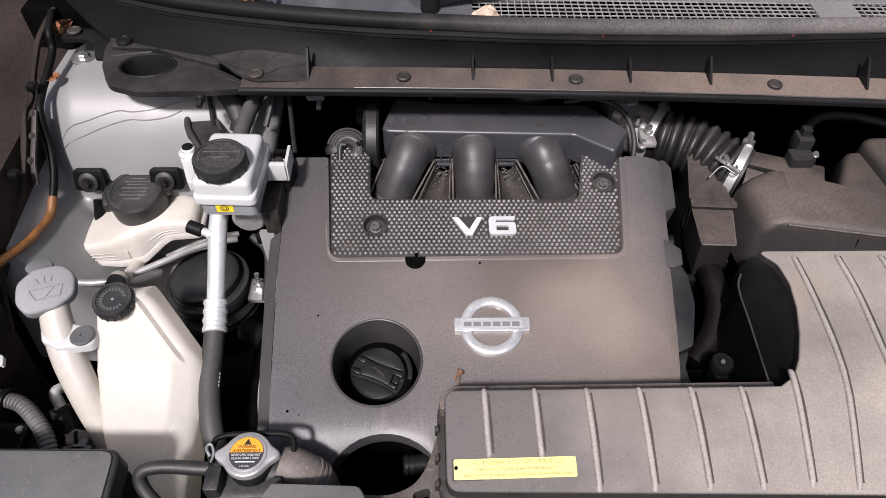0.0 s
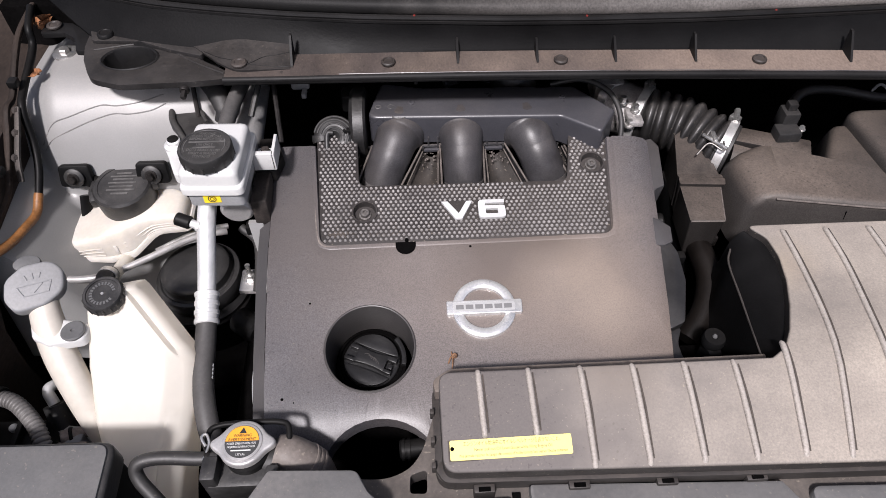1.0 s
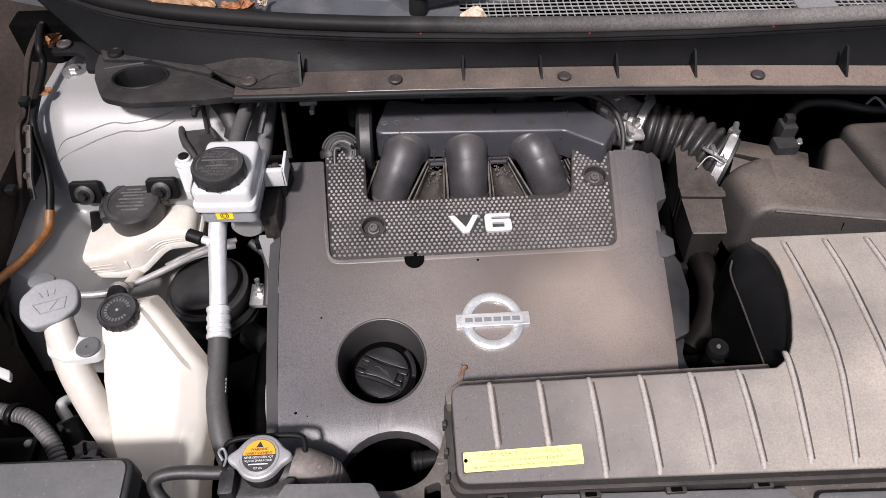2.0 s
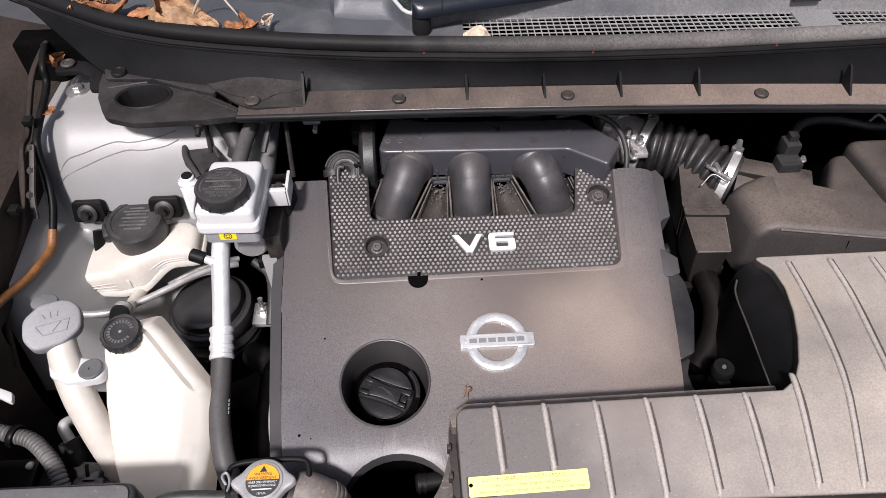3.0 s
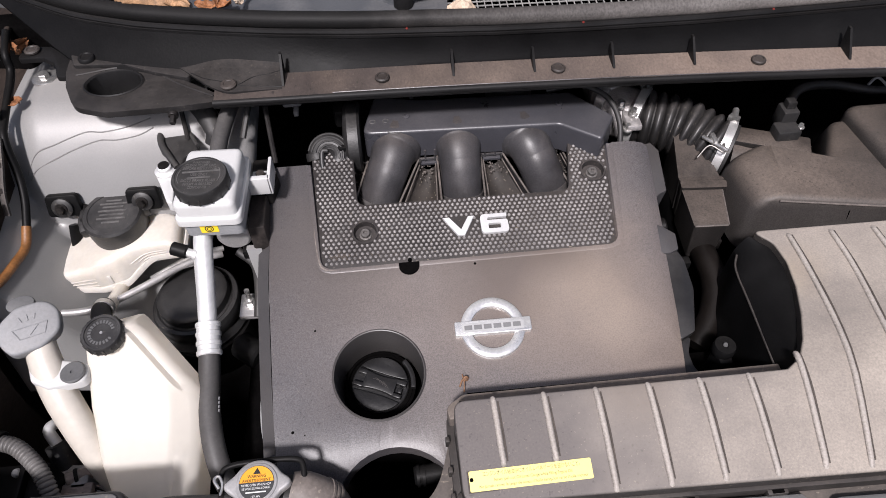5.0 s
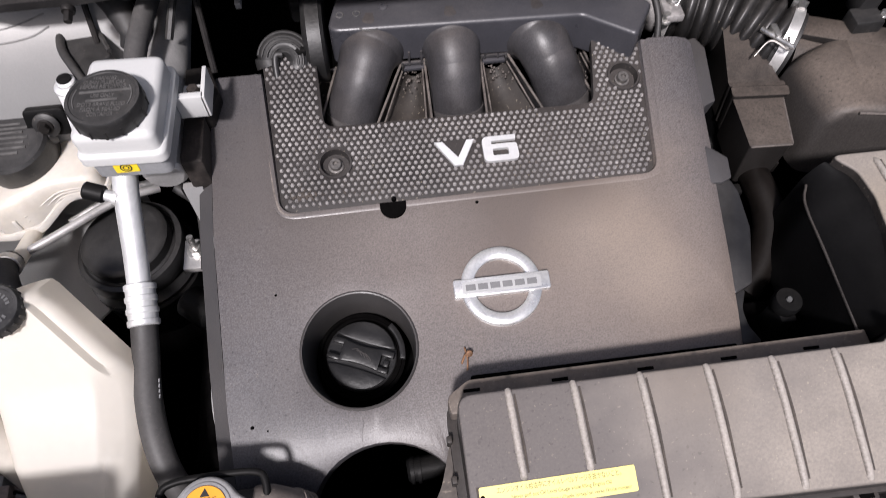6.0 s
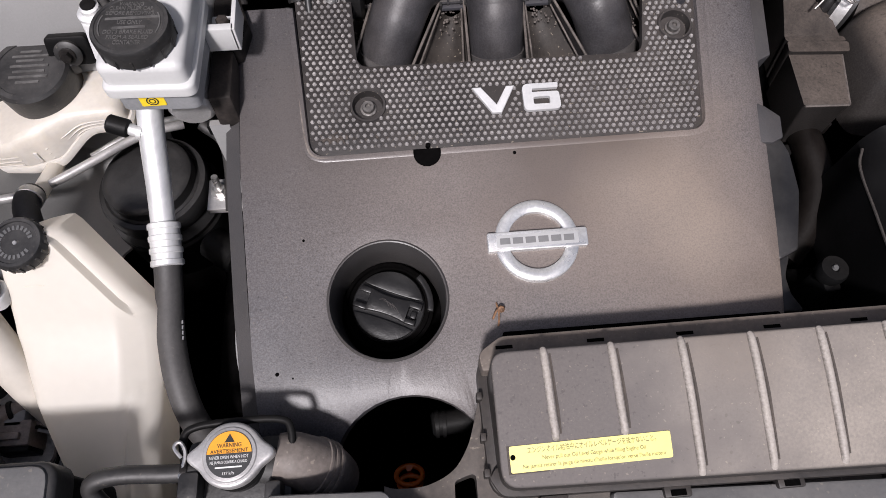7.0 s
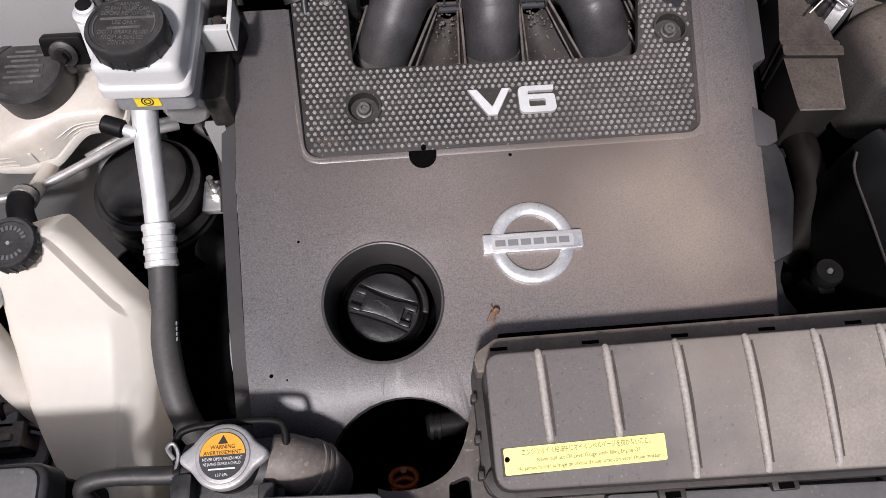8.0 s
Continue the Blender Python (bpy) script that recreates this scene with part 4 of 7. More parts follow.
    part("well", lathe([(0.0450, -0.062), (0.0462, -0.045), (0.0478, -0.002), (0.0484, 0.0014), (0.0494, 0.0018), (0.0508, 0.0006), (0.0512, -0.004)], 56, Matrix.Translation((-0.1238, -0.0398, 0)) @ Matrix.Diagonal((1, 1.015, 1, 1)), closed=False), "well", ec, "deep oil filler well", local=True)
    half = plate([Vector((-0.0822 + 0.012 * math.cos(a), 0.0875 + 0.012 * math.sin(a))) for a in lin(math.pi, 2 * math.pi, 14)] + [Vector((-0.0702, 0.0915)), Vector((-0.0942, 0.0915))], -0.004, 0.0018, 0.0004, 1)
    part("slot", half, "deep", ec, "half round slot", local=True)
    part("slot_pin", lathe([(0.0022, -0.004), (0.002, 0.0002), (0.001, 0.0008)], 10, Matrix.Translation((-0.081, 0.0955, 0.0006))), "deep", ec, local=True)
    for u, v, r in ((-0.216, -0.094, 0.0016), (-0.2035, -0.098, 0.0008), (-0.0055, 0.083, 0.0016), (-0.192, 0.016, 0.0012)):
        part("pit", lathe([(r, 0.0001), (r * 0.9, 0.0004), (r * 0.3, 0.0006)], 10, Matrix.Translation((u, v, 0 if v > -0.085 else -0.0003))), "deep", ec, "small dark pit", local=True)

    # debris lying beside the emblem
    tw = [rod((0.040, 0.374, 0.9115), (0.043, 0.376, 0.916), 0.0012, 0.0008, 6), tube([(0.036, 0.368, 0.9085), (0.040, 0.374, 0.914), (0.046, 0.377, 0.9105)], 0.0010, 6, 4),
          tube([(0.040, 0.362, 0.9075), (0.041, 0.370, 0.913), (0.040, 0.381, 0.911)], 0.0008, 6, 4), moved(lathe([(0.0008, -0.003), (0.003, -0.001), (0.003, 0.001), (0.0008, 0.003)], 8), Matrix.Translation((0.043, 0.374, 0.9145)) @ Matrix.Rotation(0.8, 4, "X"))]
    solid("dry_debris", join(*tw), "debris", "small brown dry plant debris on the engine cover", "debris")

    cap = thing("oil_filler_cap", (-0.051, 0.403, 0.866), "black plastic oil filler cap in its well", "oil cap", tilt=(TILT_COVER, 0, 0))
    part("body", lathe([(0.030, -0.012), (0.0325, -0.010), (0.0325, -0.0045), (0.0315, -0.0035), (0.0005, -0.0035)], 40), "oil_black", cap, local=True)
    part("seat_ring", lathe([(0.0365, -0.016), (0.0405, -0.012), (0.0405, -0.006), (0.0375, -0.005), (0.0365, -0.008)], 40), "deep", cap, local=True)
    part("latch", plate([Vector((r * math.cos(a), r * math.sin(a))) for r, aa in ((0.0405, lin(-0.20, 0.72, 12)), (0.0350, lin(0.72, -0.20, 12))) for a in aa], -0.006, 0.0005, 0.0010), "oil_black", cap, "curved latch", local=True)
    turn = Matrix.Rotation(radians(-23), 4, "Z")
    for side, level in ((1, 0.0135), (-1, 0.0145)):
        a0 = math.asin(level / 0.0312)
        rim = [Vector((0.0312 * math.cos(a), side * 0.0312 * math.sin(a))) for a in lin(a0, math.pi - a0, 20)]
        low = [Vector((x, side * (level - 0.0016 * math.cos(x / 0.020)))) for x in lin(-0.0270, 0.0270, 9)][1:-1]
        part("top_segment", moved(plate(rim + low, -0.0040, 0.0005, 0.0009, 2), turn), "oil_black", cap, "flat segment of the cap", local=True)
    waist = [Vector((x, 0.0076 + 0.0026 * (x / 0.02) ** 2)) for x in lin(0.0185, -0.0185, 9)] + [Vector((x, -0.0086 - 0.0022 * (x / 0.02) ** 2)) for x in lin(-0.0185, 0.0185, 9)]
    grip = part("grip", moved(plate(waist, -0.0036, 0.0050, 0.0012, 2), turn), "oil_black", cap, "raised turning grip", local=True)
    for x0, x1, y0, y1 in ((-0.0285, -0.0175, 0.0046, 0.0098), (-0.0300, -0.0175, -0.0105, -0.0058), (0.0175, 0.0295, 0.0042, 0.0098), (0.0175, 0.0280, -0.0108, -0.0064)):
        part("finger", moved(box(x0, x1, y0, y1, -0.0036, 0.0048, 0.0011), turn), "oil_black", grip, local=True)
    part("finger", moved(box(0.0215, 0.0268, -0.0046, 0.0016, -0.0036, 0.0030, 0.0010), turn), "oil_black", grip, local=True)
    for k in range(4):
        part("moulded_line", moved(tube([(-0.009 + 0.004 * k, 0.002, 0.0051), (-0.004 + 0.004 * k, 0.0035 - 0.0015 * k, 0.0051), (0.001 + 0.0035 * k, -0.001 - 0.001 * k, 0.0051)], 0.0004, 6, 4), turn), "well", grip, local=True)
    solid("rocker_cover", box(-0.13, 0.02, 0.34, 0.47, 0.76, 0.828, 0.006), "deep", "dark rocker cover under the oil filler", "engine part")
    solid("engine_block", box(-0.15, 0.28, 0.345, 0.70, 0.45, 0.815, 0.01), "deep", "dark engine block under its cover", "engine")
    # dry dirt caught in the lower corner of the panel
    rnd = random.Random(11)
    bits = []
    for k in range(46):
        spread = 0.008 if k < 34 else 0.045
        x, y = -0.166 + abs(rnd.gauss(0, spread)), 0.1040 + abs(rnd.gauss(0, 0.007 if k < 34 else 0.003))
        r = rnd.uniform(0.0006, 0.0017)
        bits.append(moved(lathe([(r, 0), (r * 0.8, r * 0.5), (r * 0.2, r * 0.8)], 5), Matrix.Translation((x, y, -0.0032)) @ Matrix.Rotation(rnd.uniform(0, 6), 4, "Z") @ Matrix.Diagonal((1.6, 0.8, 1, 1))))
    part("crumbs", join(*bits), "dirt_and_shade", ec, "dry brown dirt crumbs in the panel corner", local=True, kind="stuff")


# ---------------------------------------------------------------- intake
def build_intake():
    pl = thing("intake_plenum", (0.10, 0.70, 0.93), "satin black plastic intake plenum with three runners", "intake")
    out = rounded([(-0.054, 0.690, 0.012), (-0.036, 0.763, 0.010), (0.020, 0.750, 0.02), (0.224, 0.744, 0.012), (0.271, 0.690, 0.006), (0.245, 0.648, 0.006), (0.198, 0.682, 0.015)], 0.01)
    part("body", plate(out, 0.945, 0.988, 0.012, 6), "gloss", pl)
    for xa, xb in ((-0.0115, -0.0435), (0.0690, 0.0705), (0.1560, 0.1885)):
        d = xb - xa
        line = [(xa - 0.03 * d, 0.706, 0.9535), (xa + 0.03 * d, 0.697, 0.9545), (xa + 0.11 * d, 0.690, 0.9540), (xa + 0.20 * d, 0.682, 0.9520), (xa + 0.34 * d, 0.673, 0.9450), (xa + 0.50 * d, 0.664, 0.936), (xa + 0.86 * d, 0.649, 0.909), (xa + 1.08 * d, 0.641, 0.885), (xa + 1.2 * d, 0.637, 0.85)]
        part("runner", tube(line, [0.0350, 0.0342, 0.0308, 0.0283, 0.0270, 0.0266, 0.0268, 0.0272, 0.0272], 36, 8), "runner", pl, "curved runner")
        part("collar", tube([(xa + 0.84 * d, 0.6500, 0.9110), (xa + 0.94 * d, 0.6460, 0.9015), (xa + 1.1 * d, 0.640, 0.880)], 0.0281, 32, 3), "collar", pl, "paler runner collar")
    mark = [(-0.0115 + 0.010 * math.cos(a), 0.6935 + 0.006 * math.sin(a), 0.9865 - 0.0005 * math.cos(a)) for a in lin(0, 2 * math.pi, 13)]
    part("moulding_mark", tube(mark, 0.0008, 6, 2), "cap_print", pl)
    # hollow webbed pockets between the runners: a floor, thin walls with dusty edges
    for (xa, xb), (xc, xd) in (((0.018, 0.041), (-0.016, 0.041)), ((0.099, 0.127), (0.097, 0.156)), ((-0.064, -0.050), (-0.098, -0.074)), ((0.188, 0.206), (0.214, 0.226))):
        def hollow(s, q, lift=0.0):
            x0, x1 = xa + (xc - xa) * q, xb + (xd - xb) * q
            return Vector((x0 + (x1 - x0) * s, 0.690 - 0.072 * q, 0.938 - 0.016 * q + lift))
        part("hollow", sheet(lambda s, q: hollow(s, q, -0.012 - 0.010 * math.sin(math.pi * s) - 0.006 * math.sin(math.pi * q)), lin(0, 1, 9), lin(0, 1, 9), 0.002), "hollow", pl, "dusty brown hollow between runners")
        for s in (0.0, 1.0):
            part("web", sheet(lambda q, h: hollow(s, q, -0.026 + 0.026 * h), lin(0, 1, 9), lin(0, 1, 3), 0.0022), "runner", pl)
            part("web_edge", tube([hollow(s, q, 0.0015) for q in lin(0, 1, 6)], 0.0014, 8, 3), "web_edge", pl, "thin web edge with caught dust")
            part("inner_web", tube([hollow(0.10 + 0.80 * s, q, -0.0035) for q in lin(0.08, 1, 6)], 0.0010, 8, 3), "web_edge", pl, "second thin web edge")
        part("bridge", tube([hollow(0, 0.03, 0.001), hollow(1, 0.03, 0.001)], 0.0022, 8, 3), "runner", pl)
        rnd = random.Random(int(1000 * (xa + 1)))
        crumbs = []
        for k in range(34):
            p = hollow(rnd.uniform(0.1, 0.9), min(0.9, abs(rnd.gauss(0.12, 0.16))), -0.012)
            r = rnd.uniform(0.0006, 0.0017)
            crumbs.append(moved(lathe([(r, 0), (r * 0.8, r * 0.6), (r * 0.2, r)], 5), Matrix.Translation(p)))
        part("crumbs", join(*crumbs), "web_edge", pl, "dry dirt crumbs in the pocket", kind="stuff")
    for x in (0.0255, 0.0380, 0.1045, 0.1180, 0.1900):
        part("tab", box(x - 0.0011, x + 0.0011, 0.6860, 0.7000, 0.928, 0.9545, 0.0005), "runner", pl)
    for x, w in ((0.0300, 0.024), (0.1130, 0.026), (0.1935, 0.012)):
        part("bracket", box(x - w / 2, x + w / 2, 0.6830, 0.6920, 0.931, 0.9350, 0.0010), "gloss", pl)
        for e in (-1, 1):
            part("bracket_nib", box(x + e * w / 2 - 0.0012, x + e * w / 2 + 0.0012, 0.6820, 0.6930, 0.932, 0.9400, 0.0006), "cap_dirty", pl)
    for x, y in ((0.0045, 0.7170), (0.2050, 0.7200)):
        part("screw", lathe([(0.0048, 0), (0.0048, 0.0014), (0.0036, 0.0022), (0.002, 0.0022), (0.0018, 0.001), (0.0002, 0.001)], 16, Matrix.Translation((x, y, 0.9875))), "gloss", pl)
    for x in (-0.0390, -0.0225):
        part("moulding_mark", lathe([(0.0045, 0), (0.0040, 0.0006), (0.0030, 0.0006), (0.0028, 0.0002), (0.0002, 0.0002)], 16, Matrix.Translation((x, 0.711, 0.9877))), "cap_print", pl)
    solid("intake_valley", box(-0.075, 0.21, 0.60, 0.69, 0.85, 0.892, 0.01), "cowl_plate", "dark dusty engine valley under the runners", "engine part")

    ec = thing("plenum_end_cap", (-0.075, 0.72, 0.95), "black end flange and actuator on the plenum", "intake part")
    part("flange", moved(lathe([(0.046, 0), (0.050, 0.003), (0.050, 0.016), (0.044, 0.021), (0.020, 0.024)], 36), along((-0.056, 0.722, 0.955), (-0.085, 0.722, 0.955)) @ Matrix.Diagonal((1, 0.9, 1, 1))), "cap_dirty", ec)
    part("ear", box(-0.088, -0.068, 0.680, 0.698, 0.945, 0.975, 0.004), "black", ec)
    part("ear", box(-0.090, -0.070, 0.735, 0.760, 0.960, 0.988, 0.005), "black", ec)
    hs = thing("breather_hose", (-0.10, 0.70, 0.95), "ribbed black rubber breather hose elbow", "hose")
    mid, across, rise, near = Vector((-0.098, 0.688, 0.958)), Vector((1, 0, 0)), Vector((0, 0.66, 0.75)), Vector((0.09, -0.73, 0.66))

    def bend(r, a, lift=0.0):
        return mid + across * (r * math.cos(a)) + rise * (r * math.sin(a)) + near * lift
    part("elbow", tube([bend(0.0150, a) for a in lin(radians(-40), radians(190), 14)], [0.0142, 0.0142, 0.0135, 0.0120], 22, 3), "cap_dirty", hs, "bent ribbed hose elbow")
    for r, l in ((0.0085, 0.0118), (0.0130, 0.0142), (0.0180, 0.0138), (0.0228, 0.0112), (0.0268, 0.0070)):
        part("rib", tube([bend(r, a, l) for a in lin(radians(-25), radians(165), 14)], 0.0013, 8, 3), "rubber", hs, "worn rib along the bend")
    part("collar", tube([bend(0.0150, a) for a in lin(radians(172), radians(196), 4)], 0.0148, 22, 2), "rubber", hs)
    part("tail", tube([bend(0.0150, radians(-36)), (-0.086, 0.680, 0.93), (-0.086, 0.69, 0.87)], 0.0135, 16, 6), "rubber", hs)
    part("hook", tube([bend(0.006, 1.9, 0.012), bend(0.010, 2.7, 0.013), (-0.106, 0.664, 0.955), (-0.098, 0.654, 0.944), (-0.094, 0.646, 0.930)], 0.0034, 10, 6), "cap_dirty", hs)
    part("hook", tube([(-0.125, 0.672, 0.958), (-0.126, 0.660, 0.945), (-0.116, 0.650, 0.932)], 0.0040, 8, 6), "rubber", hs)

    tb = thing("throttle_housing", (0.30, 0.745, 0.94), "cast metal throttle body with bolts", "throttle body")
    A, B = Vector((0.332, 0.745, 0.930)), Vector((0.424, 0.684, 0.922))
    d = (B - A).normalized()
    part("housing", moved(lathe([(0.034, 0), (0.037, 0.006), (0.037, 0.034), (0.032, 0.04)], 28), along(A - d * 0.05, A)), "cast", tb)
    fl = rounded([(-0.036, -0.036), (0.036, -0.036), (0.036, 0.036), (-0.036, 0.036)], 0.010)
    part("flange", moved(plate(fl, 0, 0.012, 0.002, 2), along(A - d * 0.062, A)), "cast", tb)
    part("motor", box(0.262, 0.305, 0.765, 0.81, 0.935, 0.972, 0.006), "cast", tb)
    for k, (x, y) in enumerate(((0.295, 0.735), (0.310, 0.722), (0.287, 0.755), (0.322, 0.762), (0.300, 0.705))):
        part("bolt", bolt_bm(0.0045, 0.010, Matrix.Translation((x, y, 0.963 - 0.004 * k))), "steel", tb)
    part("lever", box(0.298, 0.318, 0.700, 0.745, 0.948, 0.957, 0.002), "cast", tb)
    cb = thing("throttle_cable", (0.26, 0.73, 0.97), "thin black cable looping over the plenum", "cable")
    part("line", tube([(0.195, 0.752, 0.985), (0.235, 0.744, 0.997), (0.268, 0.722, 0.992), (0.280, 0.690, 0.975), (0.278, 0.66, 0.94)], 0.0036, 10, 10), "rubber", cb)

    hose = thing("intake_hose", (0.39, 0.718, 0.88), "ribbed black rubber intake bellows", "hose")
    line = [A, A.lerp(B, 0.5) + Vector((0.004, 0.006, 0.004)), B]
    part("bellows", tube([A - d * 0.004, *line[1:2], B + d * 0.002], 0.0365, 40, 12, wave=0.0042, pitch=0.0140), "bellows", hose)
    part("cuff", lathe([(0.0335, 0), (0.0385, 0.001), (0.0385, 0.013), (0.0345, 0.015)], 36, along(A - d * 0.012, A)), "rubber", hose, "plain rubber cuff")
    part("cuff", lathe([(0.0345, 0), (0.0375, 0.001), (0.0375, 0.020), (0.0335, 0.021)], 36, along(B - d * 0.004, B + d * 0.02)), "rubber", hose, "plain rubber cuff")
    for nm, c, r in (("hose_clamp", A - d * 0.006, 0.0415), ("hose_clamp", B + d * 0.006, 0.0385)):
        cl = thing(nm, tuple(c), "steel band hose clamp with a screw", "clamp", group="intake hose clamps")
        mm = along(c - d * 0.006, c)
        part("band", lathe([(r, 0.000), (r + 0.0026, 0.0005), (r + 0.0026, 0.0115), (r, 0.012)], 40, mm), "clamp", cl)
        s = c + Vector((0.012, 0.018, 0.036))
        part("screw_housing", moved(box(-0.005, 0.005, -0.007, 0.007, -0.004, 0.006, 0.0015), Matrix.Translation(s) @ Matrix.Rotation(0.6, 4, "Z")), "steel", cl)
        part("screw", rod(s + Vector((-0.004, -0.010, 0.003)), s + Vector((0.006, 0.012, 0.006)), 0.0042, n=8), "steel", cl)
    vc = thing("spring_clip", (0.405, 0.655, 0.96), "bright steel spring clip on the bellows", "clip")
    part("pin", rod((0.390, 0.672, 0.956), (0.412, 0.640, 0.958), 0.0027, n=10, bev=0.0006), "steel", vc)
    part("loop", tube([(0.377, 0.645, 0.945), (0.392, 0.652, 0.958), (0.408, 0.640, 0.955), (0.412, 0.655, 0.958)], 0.0012, 8, 6), "bolt_grey", vc)
    part("tag", box(0.398, 0.404, 0.655, 0.672, 0.954, 0.962, 0.001), "steel", vc)


def build_airbox():
    ab = thing("air_filter_box", (0.52, 0.60, 0.88), "dusty black plastic air filter box", "air box")
    low = rounded([(0.424, 0.562, 0.016), (0.416, 0.640, 0.020), (0.445, 0.652, 0.01), (0.535, 0.620, 0.006), (0.572, 0.690, 0.02), (0.80, 0.690, 0.02), (0.80, 0.502, 0.01), (0.60, 0.528, 0.006)], 0.01)
    mid = Vector((0.62, 0.60))

    def lid_ring(grow, z, lean=0.0, roll=0.0):
        out = []
        for p in low:
            q = p + (p - mid).normalized() * grow
            q.x += roll * smooth((0.475 - p.x) / 0.05)
            out.append((q.x, q.y - lean * smooth((0.60 - p.y) / 0.05), z))
        return out
    part("lid", loft([lid_ring(0.010, 0.870, 0.012), lid_ring(0.003, 0.930, 0.002), lid_ring(0.0, 0.9440, roll=0.006), lid_ring(-0.0022, 0.9490, roll=0.012), lid_ring(-0.0065, 0.9525, roll=0.018), lid_ring(-0.0125, 0.9540, roll=0.024)]), "airbox", ab)
    part("raised_dome", plate(rounded([(0.585, 0.700, 0.02), (0.600, 0.570, 0.03), (0.80, 0.55, 0.02), (0.80, 0.70, 0.02)], 0.02), 0.94, 0.972, 0.018, 6), "airbox", ab)
    # pale tube paints the highlight on the front ridge of the lid
    part("seam", tube([(0.450, 0.5570, 0.9480), (0.60, 0.5290, 0.9500), (0.79, 0.5020, 0.9500)], 0.0013, 8, 6), "web_edge", ab, "pale line painted as an edge highlight")
    part("split", tube([(0.5335, 0.5395, 0.940), (0.5325, 0.5330, 0.910), (0.5320, 0.5300, 0.890)], 0.0008, 6, 3), "deep", ab)
    mf = thing("air_flow_tube", (0.49, 0.66, 0.90), "black air flow sensor tube with a plug", "intake part")
    part("tube", moved(lathe([(0.034, 0), (0.034, 0.10), (0.03, 0.12)], 28), along((0.438, 0.680, 0.905), (0.55, 0.640, 0.895))), "resonator", mf)
    part("flat", moved(box(-0.01, 0.09, -0.016, 0.016, 0.030, 0.042, 0.003), Matrix.Translation((0.45, 0.684, 0.902)) @ Matrix.Rotation(-0.36, 4, "Z")), "resonator", mf)
    part("sensor", box(0.490, 0.522, 0.664, 0.688, 0.93, 0.958, 0.003), "cap_dirty", mf)
    part("plug", box(0.500, 0.522, 0.684, 0.708, 0.945, 0.974, 0.003), "cap_dirty", mf)
    part("plug_latch", box(0.505, 0.517, 0.692, 0.704, 0.972, 0.984, 0.001), "cap_dirty", mf)
    part("screw", bolt_bm(0.0035, 0.006, Matrix.Translation((0.524, 0.676, 0.955))), "steel", mf)
    wr = thing("sensor_wire", (0.6, 0.74, 0.96), "taped black sensor wires", "cable")
    part("loom", tube([(0.515, 0.708, 0.964), (0.545, 0.735, 0.972), (0.60, 0.745, 0.965), (0.66, 0.735, 0.958), (0.74, 0.75, 0.95)], 0.0065, 10, 8), "rubber", wr)
    part("tie", tube([(0.64, 0.735, 0.97), (0.655, 0.742, 0.975), (0.67, 0.73, 0.965)], 0.002, 6, 5), "cap_grey", wr)
    bx = thing("resonator_box", (0.365, 0.62, 0.85), "dusty black plastic resonator box", "resonator")
    def tapered(top, low, z1, z0):
        t = rounded(top, 0.003, 3)
        return bevel_sharp(loft([[(*p, z0) for p in rounded(low, 0.003, 3)], [(*p, z1 - 0.0) for p in t]]), 0.0012, 2, 60)
    part("lower", tapered([(0.348, 0.549), (0.391, 0.547), (0.405, 0.611), (0.352, 0.616)], [(0.354, 0.551), (0.388, 0.549), (0.401, 0.610), (0.357, 0.615)], 0.922, 0.86), "resonator", bx)
    part("rim", tapered([(0.350, 0.6105), (0.409, 0.6065), (0.412, 0.619), (0.352, 0.6235)], [(0.356, 0.611), (0.405, 0.6075), (0.408, 0.618), (0.357, 0.623)], 0.9265, 0.87), "resonator", bx)
    part("rim", tapered([(0.352, 0.6245), (0.411, 0.6205), (0.410, 0.6265), (0.352, 0.6305)], [(0.357, 0.625), (0.407, 0.6210), (0.406, 0.6260), (0.357, 0.630)], 0.9255, 0.87), "resonator", bx)
    up = tapered([(0.353, 0.629), (0.408, 0.625), (0.404, 0.664), (0.388, 0.672), (0.375, 0.700), (0.361, 0.700)], [(0.358, 0.63), (0.404, 0.626), (0.400, 0.663), (0.386, 0.670), (0.374, 0.698), (0.364, 0.698)], 0.9235, 0.87)
    for v in up.verts:
        if v.co.z > 0.90:
            v.co.z += 0.022 * smooth((v.co.y - 0.65) / 0.05)
    part("upper", up, "resonator", bx)
    # two pale tubes paint highlights on the box edges
    part("edge", tube([(0.3915, 0.548, 0.9212), (0.4045, 0.6105, 0.9212)], 0.0013, 6, 2), "web_edge", bx, "pale line painted as an edge highlight")
    part("edge", tube([(0.349, 0.5495, 0.9212), (0.3910, 0.5478, 0.9212)], 0.0013, 6, 2), "web_edge", bx, "pale line painted as an edge highlight")
    part("under", box(0.360, 0.385, 0.56, 0.695, 0.80, 0.872, 0.004), "black", bx)
    elb = thing("coolant_hose", (0.36, 0.50, 0.84), "black rubber hose elbow in the dark", "hose")
    part("elbow", tube([(0.372, 0.575, 0.862), (0.374, 0.545, 0.868), (0.376, 0.505, 0.860), (0.362, 0.465, 0.845), (0.335, 0.435, 0.83)], 0.0160, 18, 8), "gap_hose", elb)
    part("clamp", lathe([(0.0170, 0), (0.0178, 0.001), (0.0178, 0.009), (0.0170, 0.01)], 24, along((0.373, 0.566, 0.864), (0.374, 0.545, 0.868))), "dark_metal", elb)
    part("clamp_ear", box(0.387, 0.396, 0.552, 0.562, 0.868, 0.884, 0.001), "dark_metal", elb)
    sh = thing("timing_cover", (0.31, 0.52, 0.86), "dark sensors and case beside the engine cover", "engine part")
